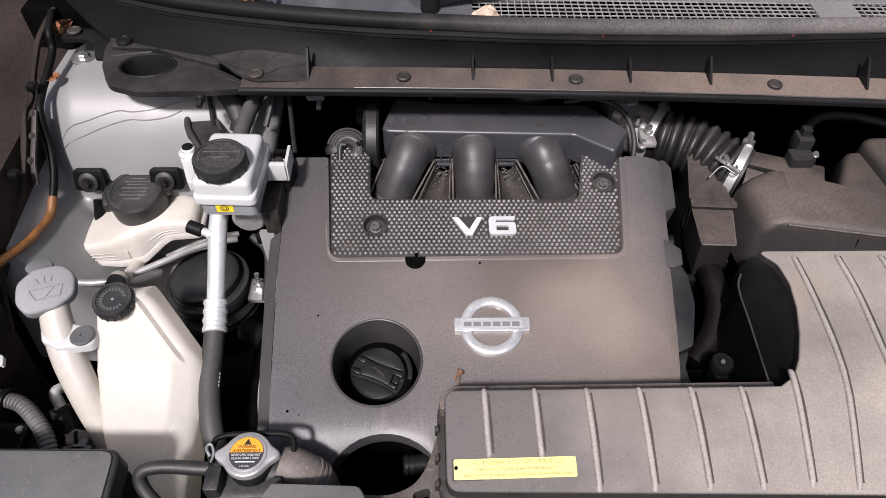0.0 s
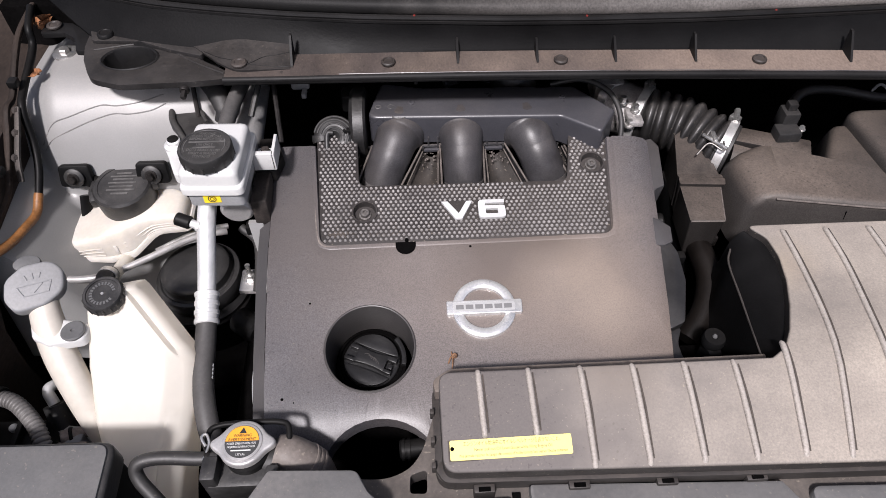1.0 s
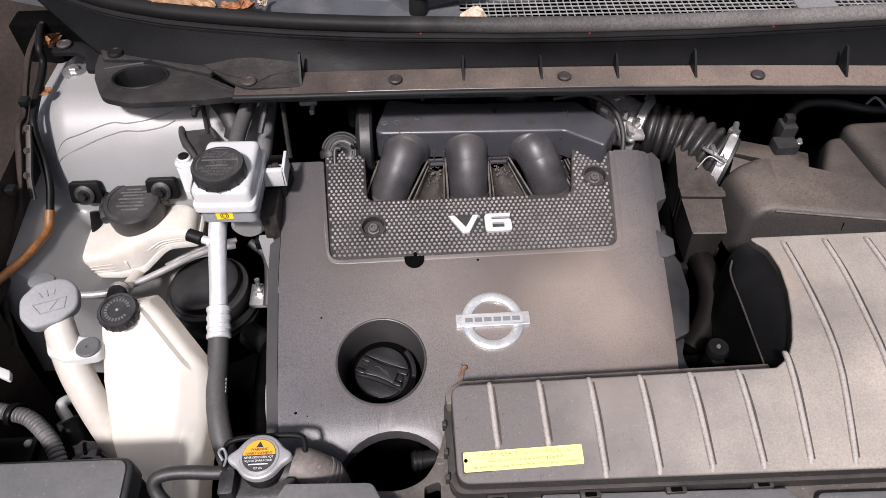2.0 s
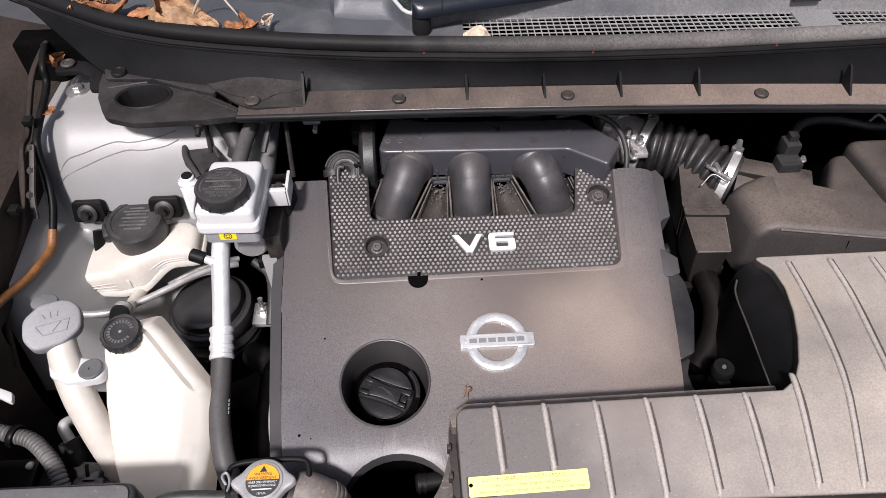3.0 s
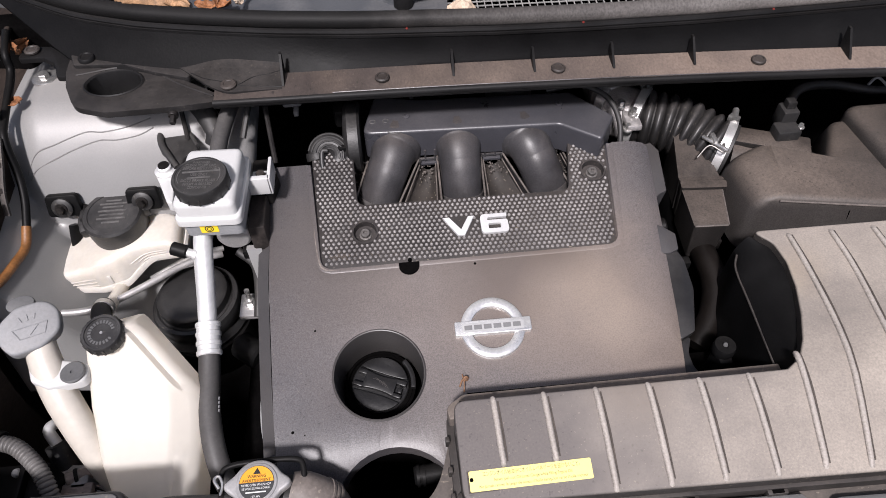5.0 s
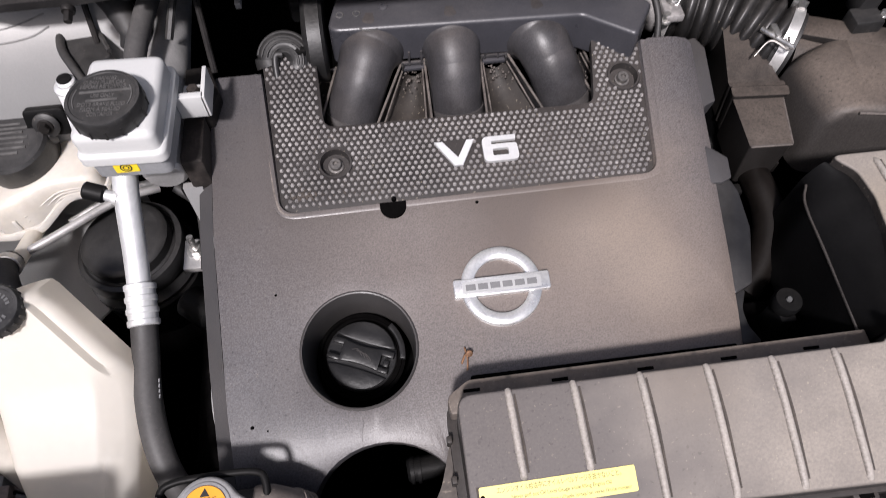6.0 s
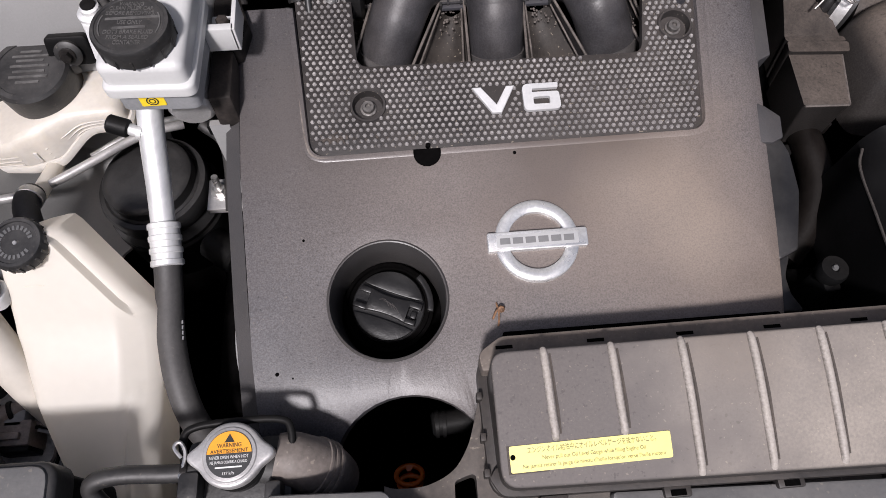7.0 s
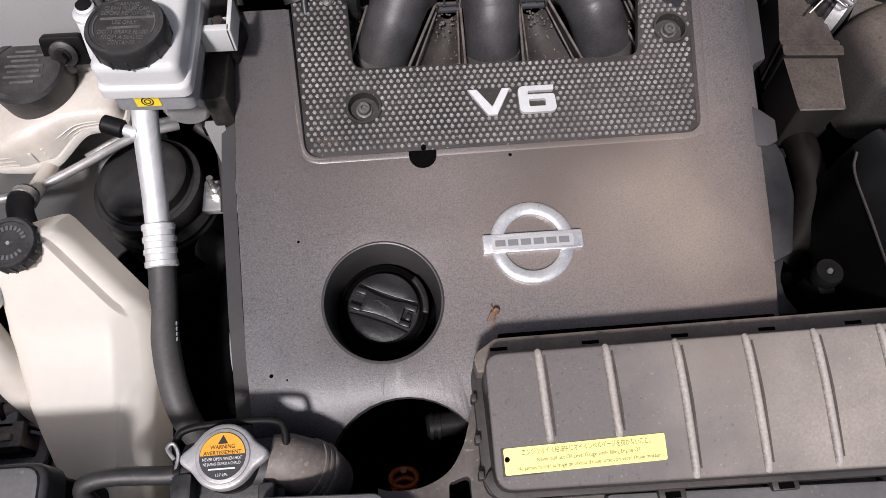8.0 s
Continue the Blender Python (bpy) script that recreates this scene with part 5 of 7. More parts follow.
    part("plug", rod((0.312, 0.585, 0.88), (0.332, 0.585, 0.885), 0.011, n=16, bev=0.002), "black", sh)
    part("plug", rod((0.312, 0.562, 0.87), (0.335, 0.560, 0.875), 0.010, n=16, bev=0.002), "dark_metal", sh)
    part("tab", box(0.328, 0.345, 0.520, 0.532, 0.873, 0.886, 0.002), "black", sh)
    mb = thing("mount_bolt", (0.339, 0.395, 0.86), "black round mount bolt on a bracket", "bolt")
    part("head", lathe([(0.0118, 0.02), (0.0128, 0.024), (0.0128, 0.031), (0.0115, 0.034), (0.004, 0.034), (0.003, 0.033), (0.0002, 0.033)], 28, Matrix.Translation((0.339, 0.395, 0.864))), "black", mb)
    part("centre", lathe([(0.0028, 0), (0.0022, 0.0018)], 12, Matrix.Translation((0.339, 0.395, 0.8975))), "plug_grey", mb)
    part("post", box(0.331, 0.347, 0.378, 0.402, 0.80, 0.886, 0.003), "black", mb)
    part("bracket", box(0.312, 0.366, 0.370, 0.42, 0.78, 0.845, 0.006), "deep", mb)


def build_duct():
    du = thing("air_intake_duct", (0.30, 0.30, 0.92), "dusty grey ribbed plastic air intake duct", "air duct")
    zt = 0.967

    def fall(y):
        bend = 0.012 * math.log1p(math.exp((0.318 - y) / 0.012))
        return 0.006 * (1 - smooth((y - 0.320) / 0.12)) - 0.30 * bend

    def laid(bm):
        for v in bm.verts:
            v.co.z += fall(v.co.y)
        return bm
    out = rounded([(0.0235, 0.3220, 0.012), (0.352, 0.3235, 0.004), (0.368, 0.334, 0.003), (0.380, 0.354, 0.02), (0.393, 0.386, 0.03), (0.403, 0.420, 0.03), (0.407, 0.452, 0.03), (0.403, 0.480, 0.02), (0.384, 0.500, 0.008), (0.78, 0.500, 0.01), (0.78, 0.2185, 0.01), (0.40, 0.2250, 0.003), (0.0245, 0.2315, 0.014)], 0.01)
    shell = plate(out, 0.925, zt, 0.0110, 7)
    for y in lin(0.275, 0.440, 16):
        bmesh.ops.bisect_plane(shell, geom=shell.verts[:] + shell.edges[:] + shell.faces[:], plane_co=(0, y, 0), plane_no=(0, 1, 0))
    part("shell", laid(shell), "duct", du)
    fl = rounded([(0.0165, 0.3325, 0.016), (0.356, 0.3345, 0.004), (0.384, 0.360, 0.006), (0.386, 0.482, 0.01), (0.40, 0.497, 0.01), (0.78, 0.500, 0.01), (0.78, 0.2165, 0.01), (0.395, 0.2225, 0.003), (0.018, 0.2280, 0.018)], 0.01)
    part("flange", plate(fl, 0.912, 0.9280, 0.0015, 2), "duct_edge", du, "dark lower flange")
    lg = rounded([(0.0200, 0.316, 0.002), (0.362, 0.319, 0.002), (0.362, 0.3440, 0.002), (0.036, 0.3420, 0.010), (0.0175, 0.330, 0.010)], 0.003, 4)
    part("ledge", plate(lg, 0.928, 0.9430, 0.0015, 2), "ledge", du, "dusty brown rear ledge")
    ff = rounded([(0.0180, 0.2410, 0.003), (0.0250, 0.2285, 0.010), (0.040, 0.2275, 0.01), (0.395, 0.2215, 0.003), (0.78, 0.2155, 0.003), (0.78, 0.2250, 0.003), (0.40, 0.2310, 0.003), (0.034, 0.2370, 0.010), (0.024, 0.2500, 0.004)], 0.003, 4)
    part("front_flange", plate(ff, 0.920, 0.9330, 0.0015, 2), "duct_edge", du, "dark front flange")
    # black strip modelled in place of the shadow behind the ledge
    part("foam_seal", box(0.040, 0.262, 0.3410, 0.3500, 0.905, 0.930, 0.002), "deep", du, "black strip put in as shade under the ledge")
    rim = [(0.334, 0.368), (0.354, 0.380), (0.386, 0.393), (0.420, 0.403), (0.452, 0.407), (0.480, 0.403), (0.500, 0.384)]

    def rim_x(y):
        for (y0, x0), (y1, x1) in zip(rim, rim[1:]):
            if y <= y1:
                return x0 + (x1 - x0) * (y - y0) / (y1 - y0)
        return rim[-1][1]

    def foot_x(y):
        return 0.362 + 0.003 * smooth((y - 0.36) / 0.08) + 0.010 * smooth((y - 0.455) / 0.04)
    # near black colour carries the shade of the gap beside the duct
    part("inner_wall", sheet(lambda y, q: Vector((foot_x(y) + (rim_x(y) + 0.0016 - foot_x(y)) * q, y, 0.933 + 0.0245 * math.sin(q * math.pi / 2) ** 0.8)), lin(0.335, 0.499, 30), lin(0, 1, 16), 0.0), "shaded_wall", du, "rounded inner wall with shade in its black colour")
    part("inner_skirt", sheet(lambda y, q: Vector((foot_x(y) - 0.004 * q, y, 0.933 - 0.09 * q)), lin(0.335, 0.499, 20), lin(0, 1, 4), 0.0), "shaded_wall", du)
    part("inner_edge", tube([(0.3745, 0.490, 0.936), (0.367, 0.47, 0.934), (0.365, 0.42, 0.934), (0.362, 0.345, 0.934)], 0.0013, 8, 6), "duct_edge", du, "worn rim of the duct wall")
    zr = zt + 0.0004
    taper = [0.0010, 0.0027, 0.0030, 0.0030, 0.0030, 0.0030, 0.0027, 0.0010]
    for k, x in enumerate((0.065, 0.1135, 0.164, 0.215, 0.2655, 0.3145)):
        y1 = 0.2640 if k < 2 else 0.2360
        part("rib", laid(tube([(x - 0.003, 0.3200, zr - 0.003), (x - 0.003, 0.3165, zr), (x - 0.0015, 0.28, zr), (x - 0.0005, y1, zr), (x - 0.0003, y1 - 0.004, zr - 0.003)], taper, 10, 5)), "rib", du)
        # dark strip paints the shaded right side of each rib
        part("dirt_line", laid(tube([(x + 0.0008, 0.3175, zt - 0.0002), (x + 0.0024, 0.28, zt - 0.0002), (x + 0.0032, y1, zt - 0.0002)], [0.0014, 0.0020, 0.0012], 8, 4, flat=0.30)), "dirt_and_shade", du, "dark line painted as shade beside the rib")
    for pts in (((0.366, 0.338), (0.364, 0.30), (0.360, 0.2360)), ((0.424, 0.489), (0.426, 0.43), (0.421, 0.36), (0.403, 0.2350)), ((0.474, 0.490), (0.476, 0.43), (0.467, 0.345), (0.457, 0.2320)),
                ((0.524, 0.490), (0.527, 0.43), (0.517, 0.345), (0.510, 0.2320)), ((0.575, 0.490), (0.578, 0.43), (0.568, 0.345), (0.562, 0.2310)), ((0.625, 0.490), (0.628, 0.43), (0.618, 0.345), (0.615, 0.2310))):
        p = [Vector((a, b, zr)) for a, b in pts]
        p[0].z -= 0.004
        p[-1].z -= 0.004
        p.insert(1, p[0].lerp(p[1], 0.08) + Vector((0, 0, 0.004)))
        p.insert(-1, p[-1].lerp(p[-2], 0.04) + Vector((0, 0, 0.004)))
        part("rib", laid(tube(p, taper, 10, 5)), "rib", du)
        # same painted shade along the longer ribs
        part("dirt_line", laid(tube([Vector((a + 0.0034, b, zt - 0.0002)) for a, b in pts], [0.0018, 0.0025, 0.0016], 8, 5, flat=0.30)), "dirt_and_shade", du, "dark line painted as shade beside the rib")
    for k, x in enumerate((0.0375, 0.1072, 0.1759, 0.2438, 0.3120)):
        part("slot", box(x - 0.0060, x + 0.0070, 0.3318 + 0.0001 * k, 0.3344 + 0.0001 * k, 0.9415, 0.9434, 0.0), "deep", du, "small dark slot")
    for x in (0.062, 0.15, 0.232, 0.316):
        t = part("clip", box(x - 0.010, x + 0.010, 0.2185, 0.2270, 0.914, 0.9300, 0.0015), "duct_edge", du)
        part("clip_gap", box(x - 0.0055, x + 0.0055, 0.2195, 0.2235, 0.9295, 0.9308, 0.0), "deep", t)
    for y in (0.245, 0.27, 0.30):
        part("clip", box(0.0142, 0.0185, y - 0.003, y + 0.003, 0.922, 0.9345, 0.001), "duct_edge", du)
    # the filling notice
    rz = math.atan2(0.002, 0.113)
    m = Matrix.Translation((0.0879, 0.2507, zt)) @ Matrix.Rotation(rz, 4, "Z")
    st = part("notice", laid(moved(plate(rounded([(-0.0565, -0.0086), (0.0565, -0.0086), (0.0565, 0.0086), (-0.0565, 0.0086)], 0.0015, 3), -0.0002, 0.0006, 0), m)), "yellow", du, "pale yellow printed notice")
    for words, y, w, s in (("エンジンオイル給油中にオイルレベルゲージを抜かないこと。", 0.0048, 0.090, 0.0046), ("Never pull out Oil Level Gauge while filling Engine Oil", -0.0004, 0.072, 0.0036),
                           ("Ne jamais retirer la jauge de niveau d'huile lorsqu'on verse l'huile moteur", -0.0052, 0.100, 0.0035)):
        part("print", laid(lettering(words, s, m @ Matrix.Translation((0.002, y, 0.0007)), 0.00005, width=w)), "notice_ink", st)
    part("hole", laid(lathe([(0.0020, 0), (0.0016, 0.0003)], 10, Matrix.Translation((0.0335, 0.2512, zt + 0.0005)))), "deep", st, "small dark hole")
    part("glue_edge", laid(moved(plate([Vector(p) for p in ((-0.0582, -0.0094), (-0.0300, -0.0094), (-0.0300, -0.0070), (-0.0560, -0.0070), (-0.0560, 0.0090), (-0.0582, 0.0090))], -0.0002, 0.0003, 0), m)), "dirt_and_shade", st, "dark glue edge of the notice")


def build_under_cowl():
    cn = thing("sensor_plug", (-0.135, 0.74, 1.0), "pale plastic sensor plug under the cowl", "plug")
    part("body", box(-0.152, -0.128, 0.735, 0.752, 1.000, 1.012, 0.003), "cap_grey", cn)
    part("tail", box(-0.138, -0.132, 0.722, 0.738, 0.996, 1.003, 0.001), "cap_grey", cn)
    st = thing("cowl_stud", (0.01, 0.70, 1.03), "small dark stud under the cowl lip", "bolt")
    part("stud", rod((0.012, 0.705, 1.052), (0.012, 0.698, 1.040), 0.0045, n=10, bev=0.001), "dark_metal", st)
    part("tip", rod((0.012, 0.698, 1.040), (0.012, 0.694, 1.034), 0.0025, n=8), "dark_metal", st)
    ca = thing("vacuum_canister", (0.14, 0.78, 0.98), "round black canister behind the plenum", "canister")
    part("can", lathe([(0.030, 0), (0.032, 0.004), (0.032, 0.03), (0.028, 0.036), (0.001, 0.037)], 30, Matrix.Translation((0.150, 0.790, 0.95))), "cap_dirty", ca)
    part("pipe", tube([(0.178, 0.785, 0.975), (0.20, 0.79, 0.985), (0.235, 0.785, 0.985), (0.25, 0.77, 0.98)], 0.007, 12, 6), "gloss", ca)
    part("pipe", tube([(0.05, 0.79, 0.97), (0.09, 0.80, 0.975), (0.12, 0.795, 0.97)], 0.012, 12, 6), "gloss", ca)


def build_dipstick():
    dp = thing("oil_dipstick", (-0.03, 0.25, 0.80), "orange ring dipstick handle in the dark opening", "dipstick")
    c = Vector((-0.0443, 0.2702, 0.760))
    part("ring", tube([c + Vector((0.0125 * math.cos(a), 0.0085 * math.sin(a), 0.002 * math.sin(a))) for a in lin(0, 2 * math.pi, 17)], 0.0026, 10, 3), "orange", dp)
    part("ring", tube([c + Vector((0.0105 * math.cos(a), -0.006 + 0.007 * math.sin(a), -0.009)) for a in lin(0, 2 * math.pi, 17)], 0.0026, 10, 3), "orange", dp)
    part("stem", rod(c + Vector((0, 0.006, 0.006)), c + Vector((0, 0, -0.335)), 0.003, n=8), "orange", dp)
    pp = thing("dark_pipe", (0.0, 0.28, 0.85), "black pipe end inside the opening", "pipe")
    part("pipe", rod((0.035, 0.302, 0.850), (-0.020, 0.298, 0.852), 0.0105, n=18, bev=0.002), "black", pp)
    for x in (-0.017, -0.011):
        part("ring", rod((x, 0.298, 0.852), (x + 0.003, 0.298, 0.852), 0.0118, n=18), "black", pp)



# ---------------------------------------------------------------- brake and steering side
def build_brakes():
    mc = thing("brake_master_cylinder", (-0.215, 0.60, 0.96), "grey aluminium brake master cylinder under its reservoir", "master cylinder")
    part("barrel", rod((-0.208, 0.560, 0.955), (-0.215, 0.80, 0.965), 0.020, n=24, bev=0.004), "dull_alu", mc)
    part("nose", rod((-0.212, 0.572, 0.955), (-0.212, 0.59, 0.957), 0.020, n=24, bev=0.004), "dark_metal", mc)
    br = thing("brake_fluid_reservoir", (-0.21, 0.56, 0.985), "white plastic brake fluid reservoir with black cap", "reservoir")
    low = rounded([(-0.240, 0.5265), (-0.177, 0.5235), (-0.174, 0.610), (-0.237, 0.612)], 0.008)
    part("lower", plate(low, 0.989, 1.012, 0.002), "cap_grey", br, "greyish lower half")
    mid = rounded([(-0.2445, 0.5215), (-0.1735, 0.5185), (-0.171, 0.616), (-0.238, 0.618)], 0.009)
    part("rim", plate(mid, 1.010, 1.0205, 0.003, 3), "clean_white", br, "moulded rim")
    top = rounded([(-0.2425, 0.5255), (-0.1765, 0.5225), (-0.1745, 0.610), (-0.236, 0.612)], 0.009)
    part("upper", plate(top, 1.018, 1.040, 0.007, 3), "clean_white", br)
    cap = part("cap", lathe([(0.0285, 0), (0.0292, 0.001), (0.0292, 0.0145), (0.0280, 0.0165), (0.0255, 0.0168), (0.0250, 0.0162), (0.0002, 0.0162)], 40, Matrix.Translation((-0.2105, 0.5500, 1.0405))), "cap_dirty", br, "dusty black screw cap")
    for a in range(8, 360, 24):
        c = Vector((-0.2105 + 0.0290 * math.cos(radians(a)), 0.5500 + 0.0290 * math.sin(radians(a)), 1.0465))
        part("knurl", moved(box(-0.0006, 0.0006, -0.0009, 0.0009, -0.0060, 0.0020, 0.0), Matrix.Translation(c) @ Matrix.Rotation(radians(a), 4, "Z")), "cap_dirty", cap)
    for words, y, w in (("WARNING", 0.0195, 0.018), ("CLEAN FILLER CAP", 0.0150, 0.032), ("BEFORE REMOVING.", 0.0105, 0.036), ("USE ONLY", 0.0015, 0.018), ("DOT3 BRAKE FLUID", -0.0075, 0.036), ("FROM A SEALED", -0.0125, 0.030), ("CONTAINER", -0.0175, 0.020)):
        part("moulded_print", lettering(words, 0.0050, Matrix.Translation((-0.2105, 0.5500 + y, 1.0567)) @ Matrix.Rotation(radians(-4), 4, "Z"), 0.00032, width=w, bold=0.00008), "cap_print", cap)
    for y, x, w in ((0.0060, 0.002, 0.040), (-0.0030, 0.0, 0.024)):
        part("moulded_bar", box(-0.2105 + x - w / 2, -0.2105 + x + w / 2, 0.5500 + y - 0.0011, 0.5500 + y + 0.0011, 1.0562, 1.0570, 0.0), "cap_print", cap)
    for a0, a1 in ((-0.45, 0.45), (math.pi - 0.45, math.pi + 0.45)):
        part("moulded_arc", tube([(-0.2105 + 0.0222 * math.cos(a), 0.5500 + 0.0222 * math.sin(a), 1.0569) for a in lin(a0, a1, 7)], 0.0006, 6, 3), "cap_print", cap)
    lab = part("label", moved(plate(rounded([(-0.0095, -0.0060), (0.0095, -0.0060), (0.0095, 0.0060), (-0.0095, 0.0060)], 0.001, 2), 0, 0.0006, 0), Matrix.Translation((-0.2120, 0.5248, 1.0010)) @ Matrix.Rotation(radians(88), 4, "X")), "label_yellow", br, "yellow warning label")
    for r0, r1 in ((0.0047, 0.0039), (0.0026, 0.0019)):
        ring = lathe([(r0, 0), (r0, 0.0003), (r1, 0.0003), (r1, 0)], 20, closed=False)
        part("print", moved(ring, Matrix.Translation((-0.2120, 0.5240, 1.0010)) @ Matrix.Rotation(radians(88), 4, "X")), "ink", lab)
    ear = part("ear", box(-0.176, -0.150, 0.585, 0.592, 0.985, 1.010, 0.001), "clean_white", br, "open white bracket")
    part("ear_side", box(-0.153, -0.149, 0.585, 0.622, 0.985, 1.010, 0.001), "clean_white", ear)
    part("ear_floor", box(-0.176, -0.150, 0.588, 0.622, 0.983, 0.988, 0.001), "clean_white", ear)
    part("bolt", bolt_bm(0.0055, 0.012, Matrix.Translation((-0.163, 0.605, 0.990))), "rust", ear, "rusty nut")
    for o in [br, *br.children_recursive]:
        if o is br:
            o.matrix_basis = Matrix.Translation((-0.0085, 0.0110, 0.0035)) @ o.matrix_basis
    bk = thing("reservoir_bracket", (-0.165, 0.62, 0.93), "dark dusty metal bracket beside the reservoir", "bracket")
    part("plate", box(-0.190, -0.170, 0.560, 0.612, 0.93, 0.972, 0.003), "rust", bk)
    part("arm", plate(rounded([(-0.190, 0.612), (-0.166, 0.612), (-0.158, 0.64), (-0.168, 0.675), (-0.192, 0.675)], 0.004, 3), 0.955, 0.972, 0.003), "dark_metal", bk)
    part("rod", rod((-0.162, 0.662, 0.975), (-0.172, 0.735, 1.035), 0.0032, n=8), "dark_metal", bk)
    part("foot", moved(loft([[(-0.199, 0.566, 0.935), (-0.181, 0.566, 0.935), (-0.181, 0.560, 0.935), (-0.199, 0.560, 0.935)], [(-0.188, 0.538, 0.860), (-0.181, 0.538, 0.860), (-0.181, 0.532, 0.860), (-0.188, 0.532, 0.860)]]), Matrix.Identity(4)), "body_silver", bk, "tapered silver leg")
    part("silver_plate", plate(rounded([(-0.262, 0.668), (-0.212, 0.662), (-0.208, 0.70), (-0.220, 0.740), (-0.262, 0.735)], 0.006, 3), 0.955, 0.965, 0.003), "body_silver", bk, "silver painted plate")
    hs = thing("vacuum_hose", (-0.22, 0.70, 1.0), "thick black vacuum hose into the firewall", "hose")
    part("hose", tube([(-0.225, 0.640, 1.003), (-0.222, 0.680, 1.010), (-0.212, 0.74, 1.015), (-0.20, 0.80, 1.01)], 0.0098, 16, 8), "grey_rubber", hs)
    part("side", tube([(-0.200, 0.690, 0.995), (-0.190, 0.72, 1.02), (-0.185, 0.76, 1.03)], 0.004, 8, 6), "rubber", hs)
    bp = thing("brake_pipe_bracket", (-0.27, 0.70, 0.96), "black rubber coated pipe bracket by the tower", "bracket")
    web = rounded([(-0.3122, 0.7365), (-0.3043, 0.7375), (-0.2909, 0.7251), (-0.2723, 0.719), (-0.2562, 0.6866), (-0.2711, 0.6735), (-0.2757, 0.6555), (-0.2858, 0.6698), (-0.3078, 0.6969)], 0.006, 4)
    part("web", plate(web, 0.972, 0.986, 0.003, 3), "cap_dirty", bp)
    part("edge", tube([(-0.310, 0.735, 0.987), (-0.304, 0.700, 0.988), (-0.290, 0.674, 0.988), (-0.278, 0.655, 0.986)], 0.0042, 10, 6), "rubber", bp, "rounded rubber edge")
    part("edge", tube([(-0.291, 0.724, 0.987), (-0.273, 0.717, 0.988), (-0.258, 0.690, 0.988)], 0.0026, 8, 6), "rubber", bp, "rounded rubber edge")
    part("rod", rod((-0.272, 0.705, 0.985), (-0.278, 0.745, 1.035), 0.0030, n=8), "dark_metal", bp)
    boot = [(-0.262, 0.742, 1.012), (-0.245, 0.725, 1.004), (-0.238, 0.708, 0.992), (-0.246, 0.70, 0.98)]
    part("boot", tube(boot, [0.010, 0.014, 0.012, 0.006], 14, 6), "rubber", bp, "folded rubber boot")
    lk = thing("lifting_eye", (-0.285, 0.64, 0.95), "bright aluminium lug with a black centre", "bracket")
    part("lug", plate(rounded([(-0.3068, 0.671), (-0.2951, 0.671), (-0.2834, 0.656), (-0.2790, 0.629), (-0.2770, 0.600), (-0.2840, 0.602), (-0.2975, 0.6347), (-0.3050, 0.650)], 0.006, 4), 0.968, 0.982, 0.004, 3), "clean_white", lk)
    part("collar", lathe([(0.013, 0), (0.013, 0.004), (0.0085, 0.006), (0.0085, 0.010), (0.0065, 0.0115)], 24, Matrix.Translation((-0.2925, 0.6535, 0.981))), "alu", lk)
    part("eye", lathe([(0.0066, 0), (0.0066, 0.0035), (0.003, 0.0045)], 16, Matrix.Translation((-0.2925, 0.6535, 0.9905))), "black", lk)
    part("pipe", tube([(-0.282, 0.652, 0.978), (-0.272, 0.635, 0.975), (-0.268, 0.612, 0.970), (-0.266, 0.585, 0.960)], 0.0042, 10, 8, wave=0.0006, pitch=0.004), "black", lk, "thin ribbed black pipe")


